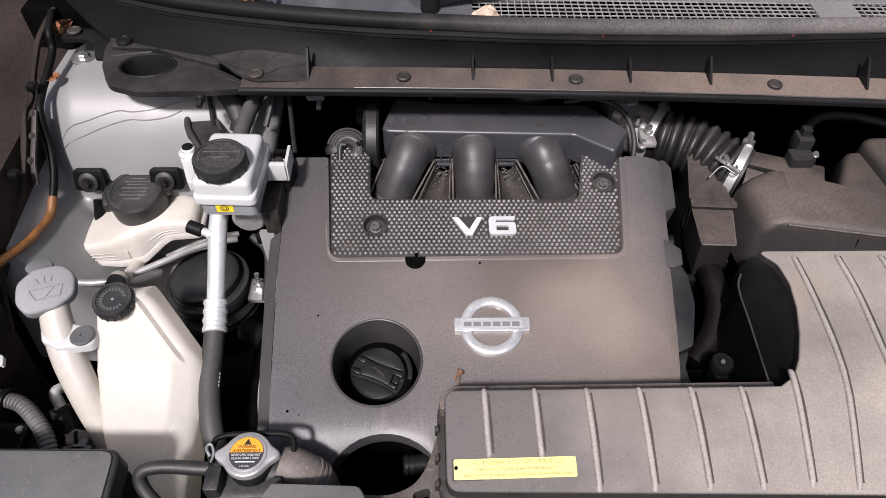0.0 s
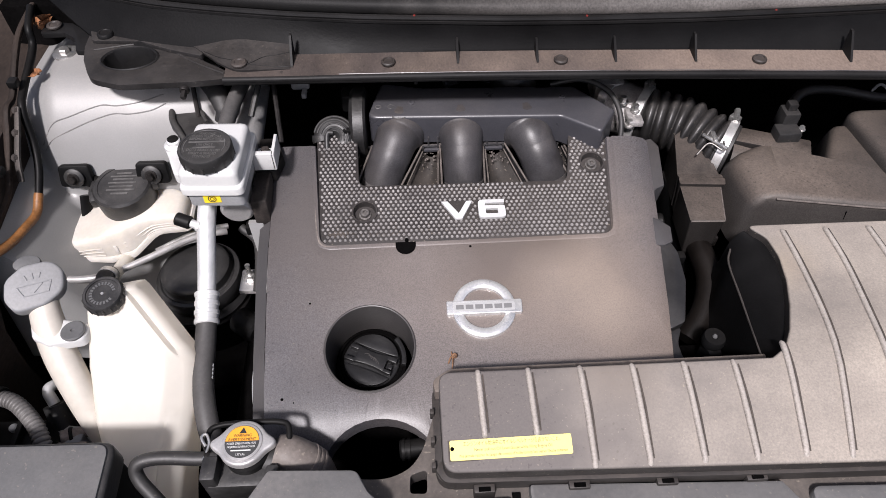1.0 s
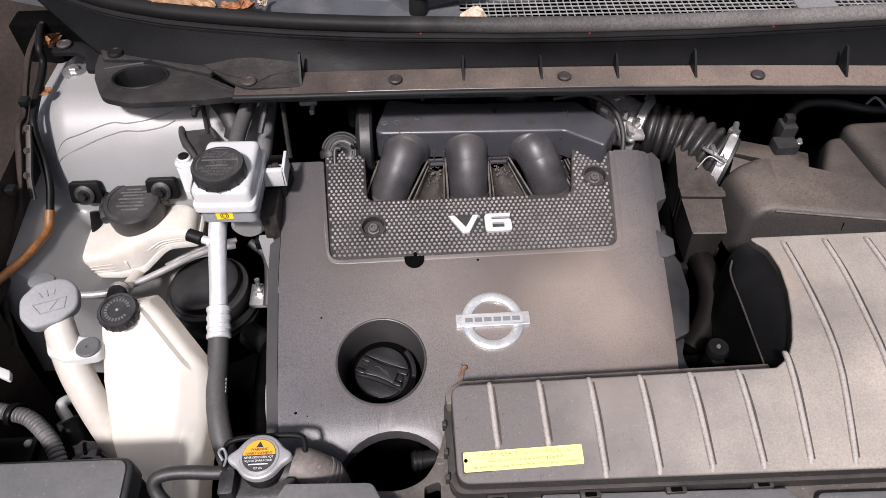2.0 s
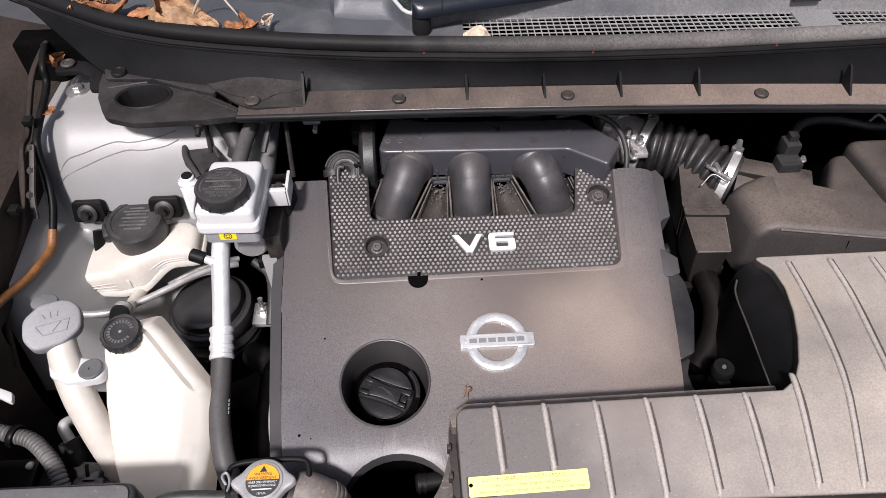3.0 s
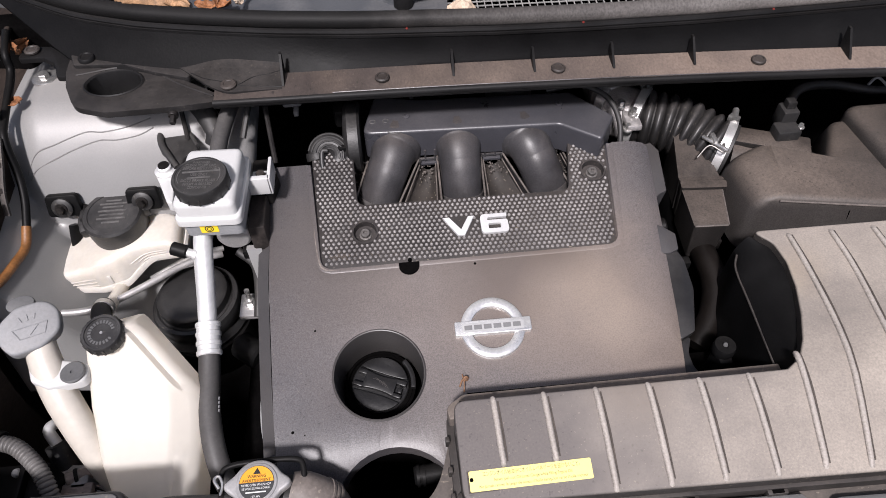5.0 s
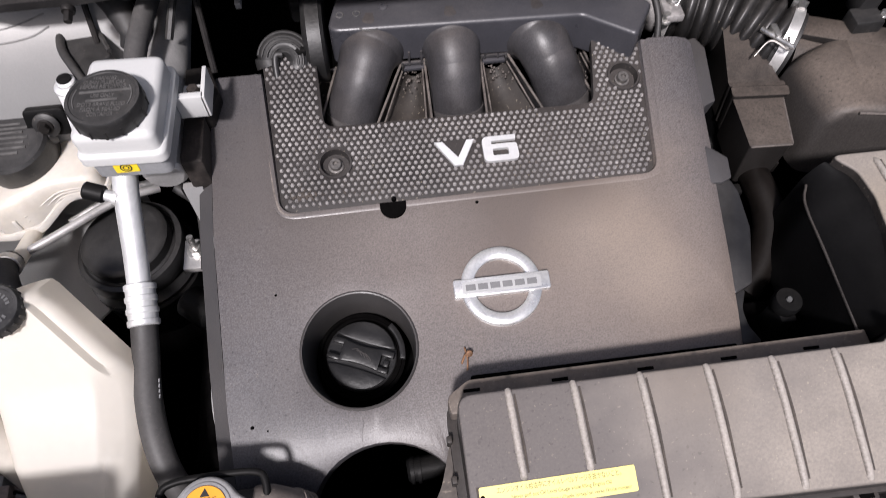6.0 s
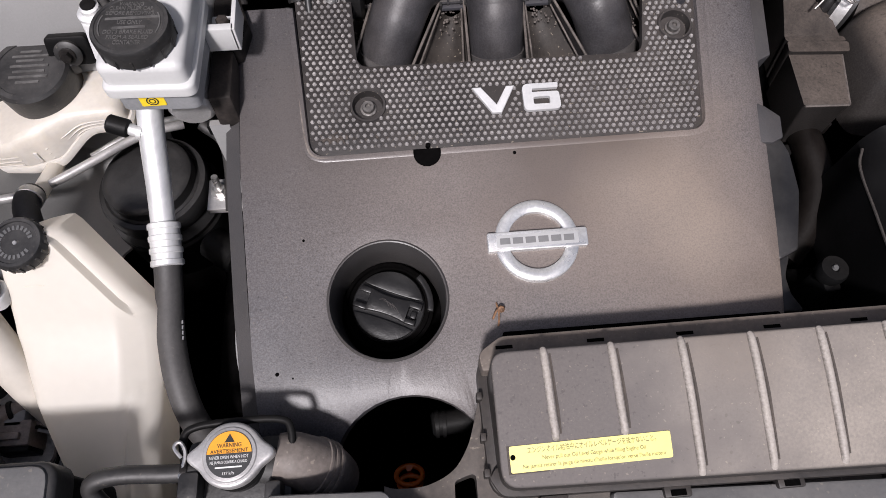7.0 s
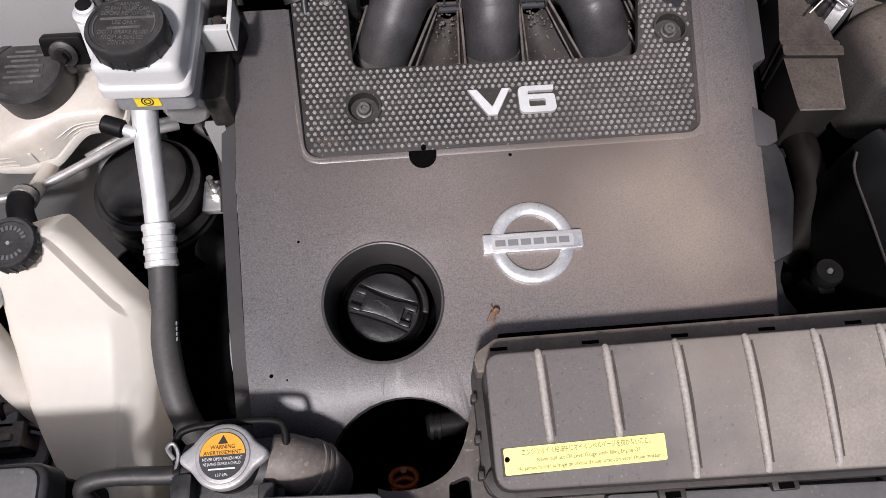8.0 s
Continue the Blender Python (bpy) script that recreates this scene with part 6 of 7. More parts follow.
def build_steering_tank():
    ps = thing("coolant_reservoir", (-0.37, 0.63, 0.85), "yellowed white plastic reservoir with black lugged cap", "reservoir")
    front = [(-0.4500, 0.5960), (-0.4440, 0.5880), (-0.4100, 0.5870), (-0.3800, 0.5910), (-0.3600, 0.6020), (-0.3420, 0.6110), (-0.3150, 0.6140), (-0.3000, 0.6180)]
    foot = rounded([(-0.4500, 0.5900, 0.012), (-0.4050, 0.5860, 0.02), (-0.3720, 0.5920, 0.03), (-0.3430, 0.6115, 0.03), (-0.2960, 0.6140, 0.012), (-0.2980, 0.6660, 0.016), (-0.3420, 0.6900, 0.016), (-0.4620, 0.6500, 0.014)], 0.01, 5)
    mid_c = Vector((-0.380, 0.636))

    def low_z(x):
        return 0.843 + 0.027 * smooth((x + 0.388) / 0.06)

    def high_z(x):
        return 0.874 + 0.020 * smooth((x + 0.455) / 0.085)

    def ring(k, h, dz=0.0, shift=0.0):
        out = []
        for p in foot:
            q = mid_c + (p - mid_c) * k
            out.append((q.x - shift, q.y - 0.006, low_z(p.x) + (high_z(p.x) - low_z(p.x)) * h + dz - 0.006))
        return out
    part("lower", loft([ring(0.95, 0, -0.006), ring(1.0, 0, -0.004), ring(1.0, 0, 0.002), ring(0.97, 0, 0.005)]), "tank_white", ps, "moulded seam flange")
    b = loft([ring(0.945, 0.0), ring(0.955, 0.45, 0, 0.002), ring(0.95, 0.70, 0, 0.004), ring(0.92, 0.88, 0, 0.005), ring(0.87, 0.97, 0, 0.005), ring(0.76, 1.02, 0, 0.005)])
    part("body", b, "tank_white", ps)
    part("mark", box(-0.3950, -0.3905, 0.5835, 0.590, 0.846, 0.862, 0.001), "tank_white", ps, "moulded level mark")
    for h in (0.20, 0.36, 0.52):
        for cut in (front[1:3], front[3:7]):
            line = []
            for x, y in cut:
                q = mid_c + (Vector((x, y)) - mid_c) * 0.957
                line.append((q.x - 0.001, q.y - 0.0063, low_z(x) + (high_z(x) - low_z(x)) * h - 0.006))
            part("level_line", tube(line, 0.0008, 6, 4), "tank_white", ps)
    part("neck", rod((-0.379, 0.646, 0.870), (-0.379, 0.645, 0.902), 0.031, n=28), "tank_white", ps)
    cap = part("cap", lathe([(0.036, -0.014), (0.0372, -0.012), (0.0375, 0.002), (0.0375, 0.017), (0.035, 0.020), (0.030, 0.0205), (0.0295, 0.0195), (0.0002, 0.0195)], 40, Matrix.Translation((-0.3800, 0.645, 0.8975)) @ Matrix.Rotation(radians(6), 4, "X")), "cap_dirty", ps, "dusty black cap with lugs")
    for a in (15, 172, 190):
        part("lug", moved(box(0.030, 0.0430, -0.013, 0.013, 0.001, 0.017, 0.004), Matrix.Translation((-0.3800, 0.645, 0.8975)) @ Matrix.Rotation(radians(6), 4, "X") @ Matrix.Rotation(radians(a + 8), 4, "Z")), "cap_dirty", cap)
    for y, w in ((0.018, 0.020), (0.013, 0.034), (0.008, 0.026), (0.002, 0.036), (-0.004, 0.030), (-0.010, 0.036), (-0.016, 0.022)):
        part("moulded_bar", box(-0.3790 - w / 2, -0.3790 + w / 2, 0.644 + y - 0.0013, 0.644 + y + 0.0013, 0.9167 + 0.1 * y, 0.9177 + 0.1 * y, 0.0), "cap_print", cap)
    ps.matrix_basis = Matrix.Translation((0, 0.006, 0.006)) @ ps.matrix_basis
    frames_of[ps] = ps.matrix_basis.copy()
    part("outlet", rod((-0.385, 0.600, 0.838), (-0.388, 0.535, 0.862), 0.0078, n=16), "white", ps)
    h = thing("outlet_hose", (-0.386, 0.52, 0.85), "black rubber outlet hose with a spring clamp", "hose")
    part("hose", tube([(-0.387, 0.545, 0.866), (-0.386, 0.528, 0.875), (-0.378, 0.505, 0.872), (-0.37, 0.48, 0.84)], 0.0115, 16, 6), "rubber", h)
    part("clamp", lathe([(0.0122, 0), (0.0128, 0.0005), (0.0128, 0.009), (0.0122, 0.0095)], 22, along((-0.387, 0.542, 0.868), (-0.386, 0.528, 0.875))), "steel", h)
    for x, y, z in ((-0.442, 0.664, 0.925), (-0.341, 0.664, 0.926)):
        bz = thing("rubber_bush", (x, y, z), "black rubber bush with a bolt on the strut tower", "bush", group="tower bushes")
        mm = along((x, y + 0.006, z - 0.002), (x, y - 0.03, z + 0.012))
        part("pad", moved(plate(rounded([(-0.022, -0.014), (0.022, -0.014), (0.020, 0.016), (-0.020, 0.016)], 0.006), 0, 0.008, 0.002), mm), "black", bz)
        part("ring", lathe([(0.0125, 0.006), (0.0130, 0.012), (0.0100, 0.014)], 24, mm), "rubber", bz)
        part("bolt", bolt_bm(0.0052, 0.008, mm @ Matrix.Translation((0, 0, 0.013))), "dark_metal", bz)
    st = thing("reservoir_strap", (-0.40, 0.66, 0.90), "black strap bracket behind the reservoir", "bracket")
    part("strap", tube([(-0.430, 0.668, 0.915), (-0.405, 0.660, 0.912), (-0.385, 0.665, 0.900)], 0.009, 10, 6, flat=0.5), "black", st)
    part("strap", tube([(-0.440, 0.660, 0.895), (-0.442, 0.645, 0.870), (-0.436, 0.63, 0.85)], 0.008, 10, 6, flat=0.5), "black", st)
    pp = thing("steel_fluid_pipe", (-0.36, 0.56, 0.84), "bright bent steel fluid pipe", "pipe")
    part("pipe", tube([(-0.475, 0.560, 0.850), (-0.454, 0.551, 0.852), (-0.425, 0.5495, 0.852), (-0.398, 0.5555, 0.852), (-0.369, 0.5705, 0.852), (-0.3385, 0.590, 0.852), (-0.316, 0.606, 0.851), (-0.29, 0.622, 0.848), (-0.26, 0.635, 0.84)], 0.0046, 12, 8), "dull_alu", pp)
    part("second_pipe", tube([(-0.345, 0.594, 0.850), (-0.316, 0.6145, 0.850), (-0.29, 0.631, 0.848), (-0.26, 0.645, 0.84)], 0.0040, 12, 8), "steel", pp)


def build_tanks():
    ta = thing("washer_tank", (-0.31, 0.36, 0.76), "large cream white translucent plastic fluid tank", "tank")
    m = Matrix.Translation((-0.310, 0.447, 0.955)) @ Matrix.Rotation(radians(47), 4, "X")
    left_edge = ((0.0065, -0.012), (0.004, -0.026), (-0.002, -0.038), (-0.012, -0.0455), (-0.020, -0.0480), (-0.083, -0.0508), (-0.1115, -0.0450), (-0.138, -0.0375), (-0.19, -0.0120), (-0.270, 0.018))
    right_edge = ((0.0065, 0.0040), (0.002, 0.0085), (-0.0765, 0.0605), (-0.090, 0.0625), (-0.134, 0.0635), (-0.18, 0.0605), (-0.270, 0.055))

    def edge_at(rows, y):
        for (y0, x0), (y1, x1) in zip(rows, rows[1:]):
            if y >= y1:
                return x0 + (x1 - x0) * (y0 - y) / (y0 - y1)
        return rows[-1][1]

    def tank_ring(y):
        x0, x1 = edge_at(left_edge, y), edge_at(right_edge, y)
        belly = 0.064 * smooth((-y - 0.07) / 0.16)
        top = 0.010 * (1 - math.sqrt(max(0.0, 1 - max(0.0, 1 - (0.0066 - y) / 0.010) ** 2)))
        fold = smooth((-y - 0.055) / 0.03)
        ring = []
        wide = x1 - x0
        near = min(1.0, wide / 0.05)
        across = [x0 + wide * u for u in (0.0, 0.012, 0.04, 0.08, 0.13)] + lin(x0 + 0.18 * wide, x1 - 0.022 * near, 20)
        across += [x1 - d * near for d in (0.018, 0.0150, 0.0135, 0.0126, 0.0118, 0.0110, 0.0095, 0.005, 0.002, 0.0006, 0.0)]
        for x in across:
            side = min(x - x0, x1 - x)
            z = 0.002 - 0.011 * (1 - math.sqrt(max(0.0, 1 - max(0.0, 1 - side / 0.011) ** 2)))
            z -= fold * 0.60 * max(0.0, x - 0.0335)
            lobe = smooth((x - 0.036 - 0.010 * smooth((y + 0.150) / 0.03)) / 0.003) * smooth((-0.128 - y) / 0.010) * smooth((0.2 + (x1 - 0.006 - x)) / 0.2)
            z -= 0.0080 * smooth((0.0135 - (x1 - x)) / 0.0025) * (1 - smooth((-y - 0.066) / 0.010)) * smooth((-y + 0.004) / 0.010)
            z += 0.0045 * lobe + belly - top
            ring.append((x, y, z))
        deep = 0.040 + 0.030 * smooth((-y - 0.09) / 0.08)
        ring += [(x1, y, belly - 0.022), (x1, y, belly - deep), (x0 + 0.01, y, belly - deep), (x0, y, belly - 0.022)]
        return ring
    ys = [0.0066, 0.0062, 0.0054, 0.004, 0.002, 0.0, -0.004] + lin(-0.010, -0.27, 66)
    part("body", moved(loft([tank_ring(y) for y in ys]), m), "white", ta)
    part("level_line", moved(box(-0.030, -0.014, -0.040, -0.0393, 0.002, 0.0026, 0), m), "white", ta)
    part("neck", rod((-0.338, 0.452, 0.915), (-0.3345, 0.4450, 0.948), 0.016, n=22), "white", ta)
    tm = Matrix.Translation((-0.3335, 0.4440, 0.9445)) @ Matrix.Rotation(radians(8), 4, "X")
    cap = part("cap", lathe([(0.0205, 0.004), (0.0215, 0.005), (0.0215, 0.0150), (0.0200, 0.0170), (0.0175, 0.0170), (0.0170, 0.0160), (0.0002, 0.0160)], 36, tm), "cap_dirty", ta, "dusty black screw cap")
    for a in range(0, 360, 20):
        part("knurl", moved(box(0.0205, 0.0222, -0.001, 0.001, 0.005, 0.0145, 0), tm @ Matrix.Rotation(radians(a), 4, "Z")), "cap_dirty", cap)
    part("dot", moved(lathe([(0.0018, 0), (0.0014, 0.0008)], 10), tm @ Matrix.Translation((0, 0, 0.0160))), "cap_grey", cap)
    for a in range(20, 340, 16):
        part("moulded_mark", moved(box(0.0105, 0.0140, -0.0011, 0.0009, 0.0160, 0.0165, 0), tm @ Matrix.Rotation(radians(a), 4, "Z")), "plug_grey", cap)

    ne = thing("washer_filler_neck", (-0.40, 0.40, 0.80), "white plastic washer filler neck with grey cap", "filler neck")
    part("tube", tube([(-0.408, 0.450, 0.939), (-0.402, 0.430, 0.925), (-0.387, 0.3975, 0.897), (-0.3600, 0.3545, 0.846), (-0.326, 0.314, 0.776)], [0.0175, 0.0195, 0.0205, 0.0195, 0.0185], 24, 8, flat=0.85), "aged_white", ne)
    part("shoulder", moved(plate(rounded([(-0.412, 0.424), (-0.390, 0.424), (-0.366, 0.418), (-0.341, 0.412), (-0.343, 0.391), (-0.380, 0.386), (-0.400, 0.396)], 0.009, 4), 0.937, 0.950, 0.004, 3), Matrix.Translation((-0.012, 0.0132, -0.020))), "clean_white", ne, "moulded shoulder with a hole")
    part("grommet", lathe([(0.0125, 0), (0.0130, 0.002), (0.0115, 0.0038), (0.0022, 0.0034), (0.0018, 0.0020), (0.0001, 0.0020)], 28, Matrix.Translation((-0.3680, 0.4142, 0.9300))), "plug_grey", ne, "dark grey rubber plug")
    gm = Matrix.Translation((-0.4125, 0.4600, 0.952)) @ Matrix.Rotation(radians(18), 4, "X") @ Matrix.Rotation(radians(14), 4, "Y") @ Matrix.Rotation(radians(20), 4, "Z")
    cap = part("cap", moved(plate(rounded([(-0.032, -0.010), (-0.024, -0.027), (0.006, -0.026), (0.027, -0.014), (0.031, 0.010), (0.020, 0.024), (-0.008, 0.025), (-0.028, 0.012)], 0.018, 5), -0.004, 0.011, 0.0035, 3), gm), "cap_grey", ne, "grey flip cap with a moulded washer symbol")
    for pts in (((-0.012, -0.012), (0.012, -0.012)), ((-0.012, -0.012), (-0.017, 0.000)), ((0.012, -0.012), (0.017, 0.000)), ((-0.017, 0.0), (0.017, 0.0)), ((-0.006, 0.006), (-0.008, 0.012)), ((0.0, 0.006), (0.0, 0.013)), ((0.006, 0.006), (0.008, 0.012)), ((-0.002, -0.010), (0.008, -0.001))):
        part("symbol_line", moved(tube([(a, b, 0.0112) for a, b in pts], 0.0007, 6, 2), gm), "cap_grey", cap)
    part("tab", moved(plate(circle(-0.004, 0.030, 0.014, 0.009, 20), -0.004, 0.003, 0.0015), gm), "plug_grey", cap, "dark grey finger tab")


def build_ac_line():
    ac = thing("air_conditioning_line", (-0.25, 0.48, 0.80), "bright aluminium air conditioning line and black hose", "pipe")
    part("pipe", tube([(-0.240, 0.640, 0.962), (-0.2455, 0.600, 0.958), (-0.2475, 0.562, 0.944), (-0.2465, 0.510, 0.912), (-0.2450, 0.478, 0.897)], [0.0110, 0.0110, 0.0112, 0.0108, 0.0105], 20, 8), "alu", ac)
    cr = part("crimp", rod((-0.2450, 0.484, 0.8995), (-0.2430, 0.448, 0.885), 0.0132, n=24, bev=0.001), "alu", ac, "ringed crimp sleeve")
    for s in (0.08, 0.36, 0.64, 0.92):
        c = Vector((-0.2450, 0.484, 0.8995)).lerp(Vector((-0.2430, 0.448, 0.885)), s)
        part("ring", moved(lathe([(0.0132, -0.003), (0.0143, -0.002), (0.0143, 0.002), (0.0132, 0.003)], 24), along(c, c + Vector((0.002, -0.036, -0.0145)))), "alu", cr)
    part("hose", tube([(-0.2432, 0.452, 0.8865), (-0.2425, 0.425, 0.877), (-0.2405, 0.385, 0.867), (-0.2330, 0.345, 0.855), (-0.222, 0.315, 0.835), (-0.205, 0.295, 0.80)], 0.0120, 18, 8), "grey_rubber", ac, "black ribbed rubber hose")
    for k in range(4):
        part("print", box(-0.2292 - 0.0002 * k, -0.2280 - 0.0002 * k, 0.383 + 0.0045 * k, 0.386 + 0.0045 * k, 0.872 + 0.001 * k, 0.8735 + 0.001 * k, 0), "cap_grey", ac)
    va = part("valve", rod((-0.246, 0.548, 0.941), (-0.266, 0.554, 0.947), 0.0052, n=14, bev=0.0008), "alu", ac, "service valve")
    part("valve_cap", rod((-0.264, 0.5535, 0.946), (-0.2815, 0.558, 0.951), 0.0082, n=16, bev=0.0015), "black", va, "black valve cap")
    part("valve_ring", rod((-0.2535, 0.5505, 0.943), (-0.2570, 0.5515, 0.944), 0.0068, n=14), "alu", va)
    dm = thing("engine_mount", (-0.286, 0.562, 0.78), "round black rubber engine mount", "engine mount")
    t = Matrix.Translation((-0.294, 0.582, 0.775)) @ Matrix.Diagonal((1.1, 1.1, 1, 1)) @ Matrix.Rotation(radians(-4), 4, "Y")
    part("dome", lathe([(0.049, -0.004), (0.056, 0.000), (0.057, 0.006), (0.053, 0.011), (0.051, 0.016), (0.0535, 0.020), (0.0535, 0.034), (0.0515, 0.039), (0.0470, 0.0400), (0.0450, 0.0385), (0.0430, 0.0405), (0.0425, 0.0520), (0.0405, 0.0545), (0.0340, 0.0560), (0.0005, 0.0580)], 52, t), "mount", dm)
    part("base", lathe([(0.058, -0.06), (0.058, -0.004), (0.054, 0.0)], 36, t), "black", dm)
    part("side_boss", rod((-0.235, 0.515, 0.80), (-0.205, 0.49, 0.80), 0.018, n=18, bev=0.003), "black", dm)
    nb = thing("earth_stud", (-0.213, 0.545, 0.85), "zinc plated stud and nut on a bracket", "bolt")
    part("bracket", box(-0.226, -0.190, 0.525, 0.56, 0.838, 0.846, 0.001), "dull_alu", nb)
    part("nut", bolt_bm(0.0065, 0.009, Matrix.Translation((-0.213, 0.545, 0.846))), "steel", nb)
    part("stud", rod((-0.213, 0.545, 0.853), (-0.213, 0.547, 0.871), 0.0034, n=10), "steel", nb)
    pu = thing("idler_pulley", (-0.185, 0.39, 0.84), "pale metal pulley rim beside the engine cover", "pulley")
    part("rim", lathe([(0.041, 0), (0.044, 0.002), (0.044, 0.009), (0.041, 0.011), (0.034, 0.011)], 40, along((-0.180, 0.385, 0.846), (-0.169, 0.385, 0.846))), "alu", pu)
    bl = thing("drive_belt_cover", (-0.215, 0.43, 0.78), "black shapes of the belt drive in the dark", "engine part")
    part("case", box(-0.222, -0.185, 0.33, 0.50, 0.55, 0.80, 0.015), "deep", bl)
    cl = thing("wiring_clip", (-0.215, 0.60, 0.88), "black wiring clips under the reservoir", "cable")
    part("loom", tube([(-0.225, 0.60, 0.885), (-0.205, 0.585, 0.875), (-0.198, 0.555, 0.87), (-0.20, 0.52, 0.85)], 0.006, 10, 6), "rubber", cl)
    part("clip", box(-0.216, -0.204, 0.588, 0.602, 0.880, 0.896, 0.002), "black", cl)


# ---------------------------------------------------------------- front and wing side
def build_front():
    fb = thing("fuse_box", (-0.38, 0.20, 0.85), "grey topped black fuse box", "fuse box")
    out = rounded([(-0.52, 0.10), (-0.272, 0.10), (-0.2785, 0.2755, 0.014), (-0.52, 0.2795)], 0.006, 4)
    part("lid", plate(out, 0.925, 0.951, 0.004, 3), "cap_dirty", fb, "black lid edge")
    part("lid_top", plate(rounded([(-0.52, 0.10), (-0.2775, 0.10), (-0.2835, 0.2720, 0.012), (-0.52, 0.2760)], 0.004, 4), 0.949, 0.9535, 0.002, 2), "grey_panel", fb, "dusty grey lid top")
    part("base", plate(rounded([(-0.515, 0.11), (-0.277, 0.11), (-0.281, 0.270), (-0.515, 0.274)], 0.006, 4), 0.80, 0.926, 0.002), "black", fb)
    rc = thing("radiator_filler", (-0.161, 0.268, 0.90), "black plastic radiator filler neck", "radiator part")
    part("neck", rod((-0.161, 0.270, 0.90), (-0.161, 0.268, 0.938), 0.0215, n=28, bev=0.003), "black", rc)
    part("saddle", box(-0.200, -0.122, 0.236, 0.286, 0.890, 0.925, 0.006), "cap_dirty", rc)
    part("block", box(-0.200, -0.185, 0.238, 0.262, 0.905, 0.940, 0.003), "cap_dirty", rc)
    part("block", box(-0.140, -0.128, 0.236, 0.252, 0.905, 0.938, 0.003), "cap_dirty", rc)
    part("guard", tube([(-0.197, 0.262, 0.932), (-0.199, 0.285, 0.936), (-0.190, 0.293, 0.937), (-0.16, 0.295, 0.937), (-0.130, 0.294, 0.937), (-0.122, 0.286, 0.936), (-0.122, 0.262, 0.930)], 0.0029, 10, 6), "black", rc, "black guard loop")
    part("pipe", tube([(-0.145, 0.264, 0.918), (-0.128, 0.262, 0.917), (-0.112, 0.258, 0.910)], [0.0140, 0.0150, 0.0155], 22, 6), "cap_dirty", rc)
    uh = thing("radiator_hose", (-0.09, 0.25, 0.88), "grey rubber upper radiator hose", "hose")
    part("hose", tube([(-0.136, 0.2700, 0.922), (-0.125, 0.2680, 0.919), (-0.113, 0.2640, 0.911), (-0.104, 0.2610, 0.899), (-0.099, 0.2580, 0.876)], [0.0170, 0.0200, 0.0212, 0.0212, 0.0200], 28, 8), "hose_dirt", uh)
    for k in range(3):
        c = Vector((-0.1115, 0.2634, 0.9088)).lerp(Vector((-0.1050, 0.2613, 0.9005)), k / 2)
        part("clamp", lathe([(0.0214, 0), (0.0228, 0.0006), (0.0228, 0.0026), (0.0214, 0.0032)], 32, along(c, c + Vector((0.65, -0.23, -0.72)))), "hose_dirt", uh, "ribbed end of the hose")
    cm = Matrix.Translation((-0.1620, 0.2700, 0.940))
    rcap = thing("pressure_cap", (-0.1615, 0.2675, 0.938), "dull steel radiator cap with a warning label", "radiator cap")
    pts = []
    for k in range(72):
        a = 2 * math.pi * k / 72
        r = 0.0226 + 0.0080 * math.exp(-(math.sin(a) / 0.27) ** 2)
        pts.append(Vector((r * math.cos(a), r * math.sin(a))))
    part("rim", moved(plate(pts, 0, 0.0075, 0.0025, 3), cm), "dull_alu", rcap)
    part("top", moved(lathe([(0.0192, 0.0072), (0.0183, 0.0086), (0.0176, 0.0088), (0.0002, 0.0088)], 44), cm), "dull_alu", rcap)
    cm = cm @ Matrix.Diagonal((1.02, 1.02, 1, 1))
    lb = part("label", moved(lathe([(0.0158, 0.0086), (0.0156, 0.0092), (0.0002, 0.0092)], 44), cm), "label_black", rcap, "round black and amber warning label")
    half = [Vector((0.0152 * math.cos(a), 0.0152 * math.sin(a))) for a in lin(radians(2), radians(178), 24)]
    part("amber_field", moved(plate(half, 0.0090, 0.00945, 0), cm), "amber", lb, "amber half")
    part("warning_triangle", moved(plate([Vector(p) for p in ((-0.0034, 0.0078), (0.0034, 0.0078), (0.0, 0.0136))], 0.0093, 0.0097, 0), cm), "ink", lb)
    for words, y, w, s, k in (("WARNING", 0.0056, 0.0165, 0.0040, "ink"), ("AVERTISSEMENT", 0.0018, 0.0255, 0.0036, "ink"), ("NEVER OPEN WHEN HOT", -0.0022, 0.0265, 0.0030, "print_white"), ("NE JAMAIS OUVRIR A CHAUD", -0.0054, 0.0250, 0.0028, "print_white"), ("137 kPa", -0.0128, 0.0080, 0.0028, "print_white")):
        part("print", moved(lettering(words, s, Matrix.Translation((0, y, 0.0097)), 0.00004, width=w), cm), k, lb)
    part("print_bar", moved(box(-0.009, 0.009, -0.0092, -0.0082, 0.0093, 0.0096, 0), cm), "print_white", lb)
    ov = thing("overflow_hose", (-0.23, 0.255, 0.92), "thin black rubber overflow hose", "hose")
    part("hose", tube([(-0.188, 0.2635, 0.930), (-0.205, 0.2625, 0.932), (-0.243, 0.2640, 0.934), (-0.2625, 0.2600, 0.931), (-0.262, 0.250, 0.920), (-0.243, 0.232, 0.905), (-0.21, 0.20, 0.88)], 0.0066, 14, 8), "rubber", ov)
    part("clip", tube([(-0.199, 0.272, 0.938), (-0.203, 0.279, 0.942), (-0.199, 0.282, 0.942), (-0.196, 0.274, 0.938), (-0.199, 0.258, 0.938)], 0.0014, 8, 5), "steel", ov)
    part("band", rod((-0.196, 0.2632, 0.931), (-0.2005, 0.263, 0.932), 0.0080, n=16), "dark_metal", ov)

    su = thing("radiator_support", (0.10, 0.21, 0.88), "dusty black radiator support plastic", "support", kind="structure")
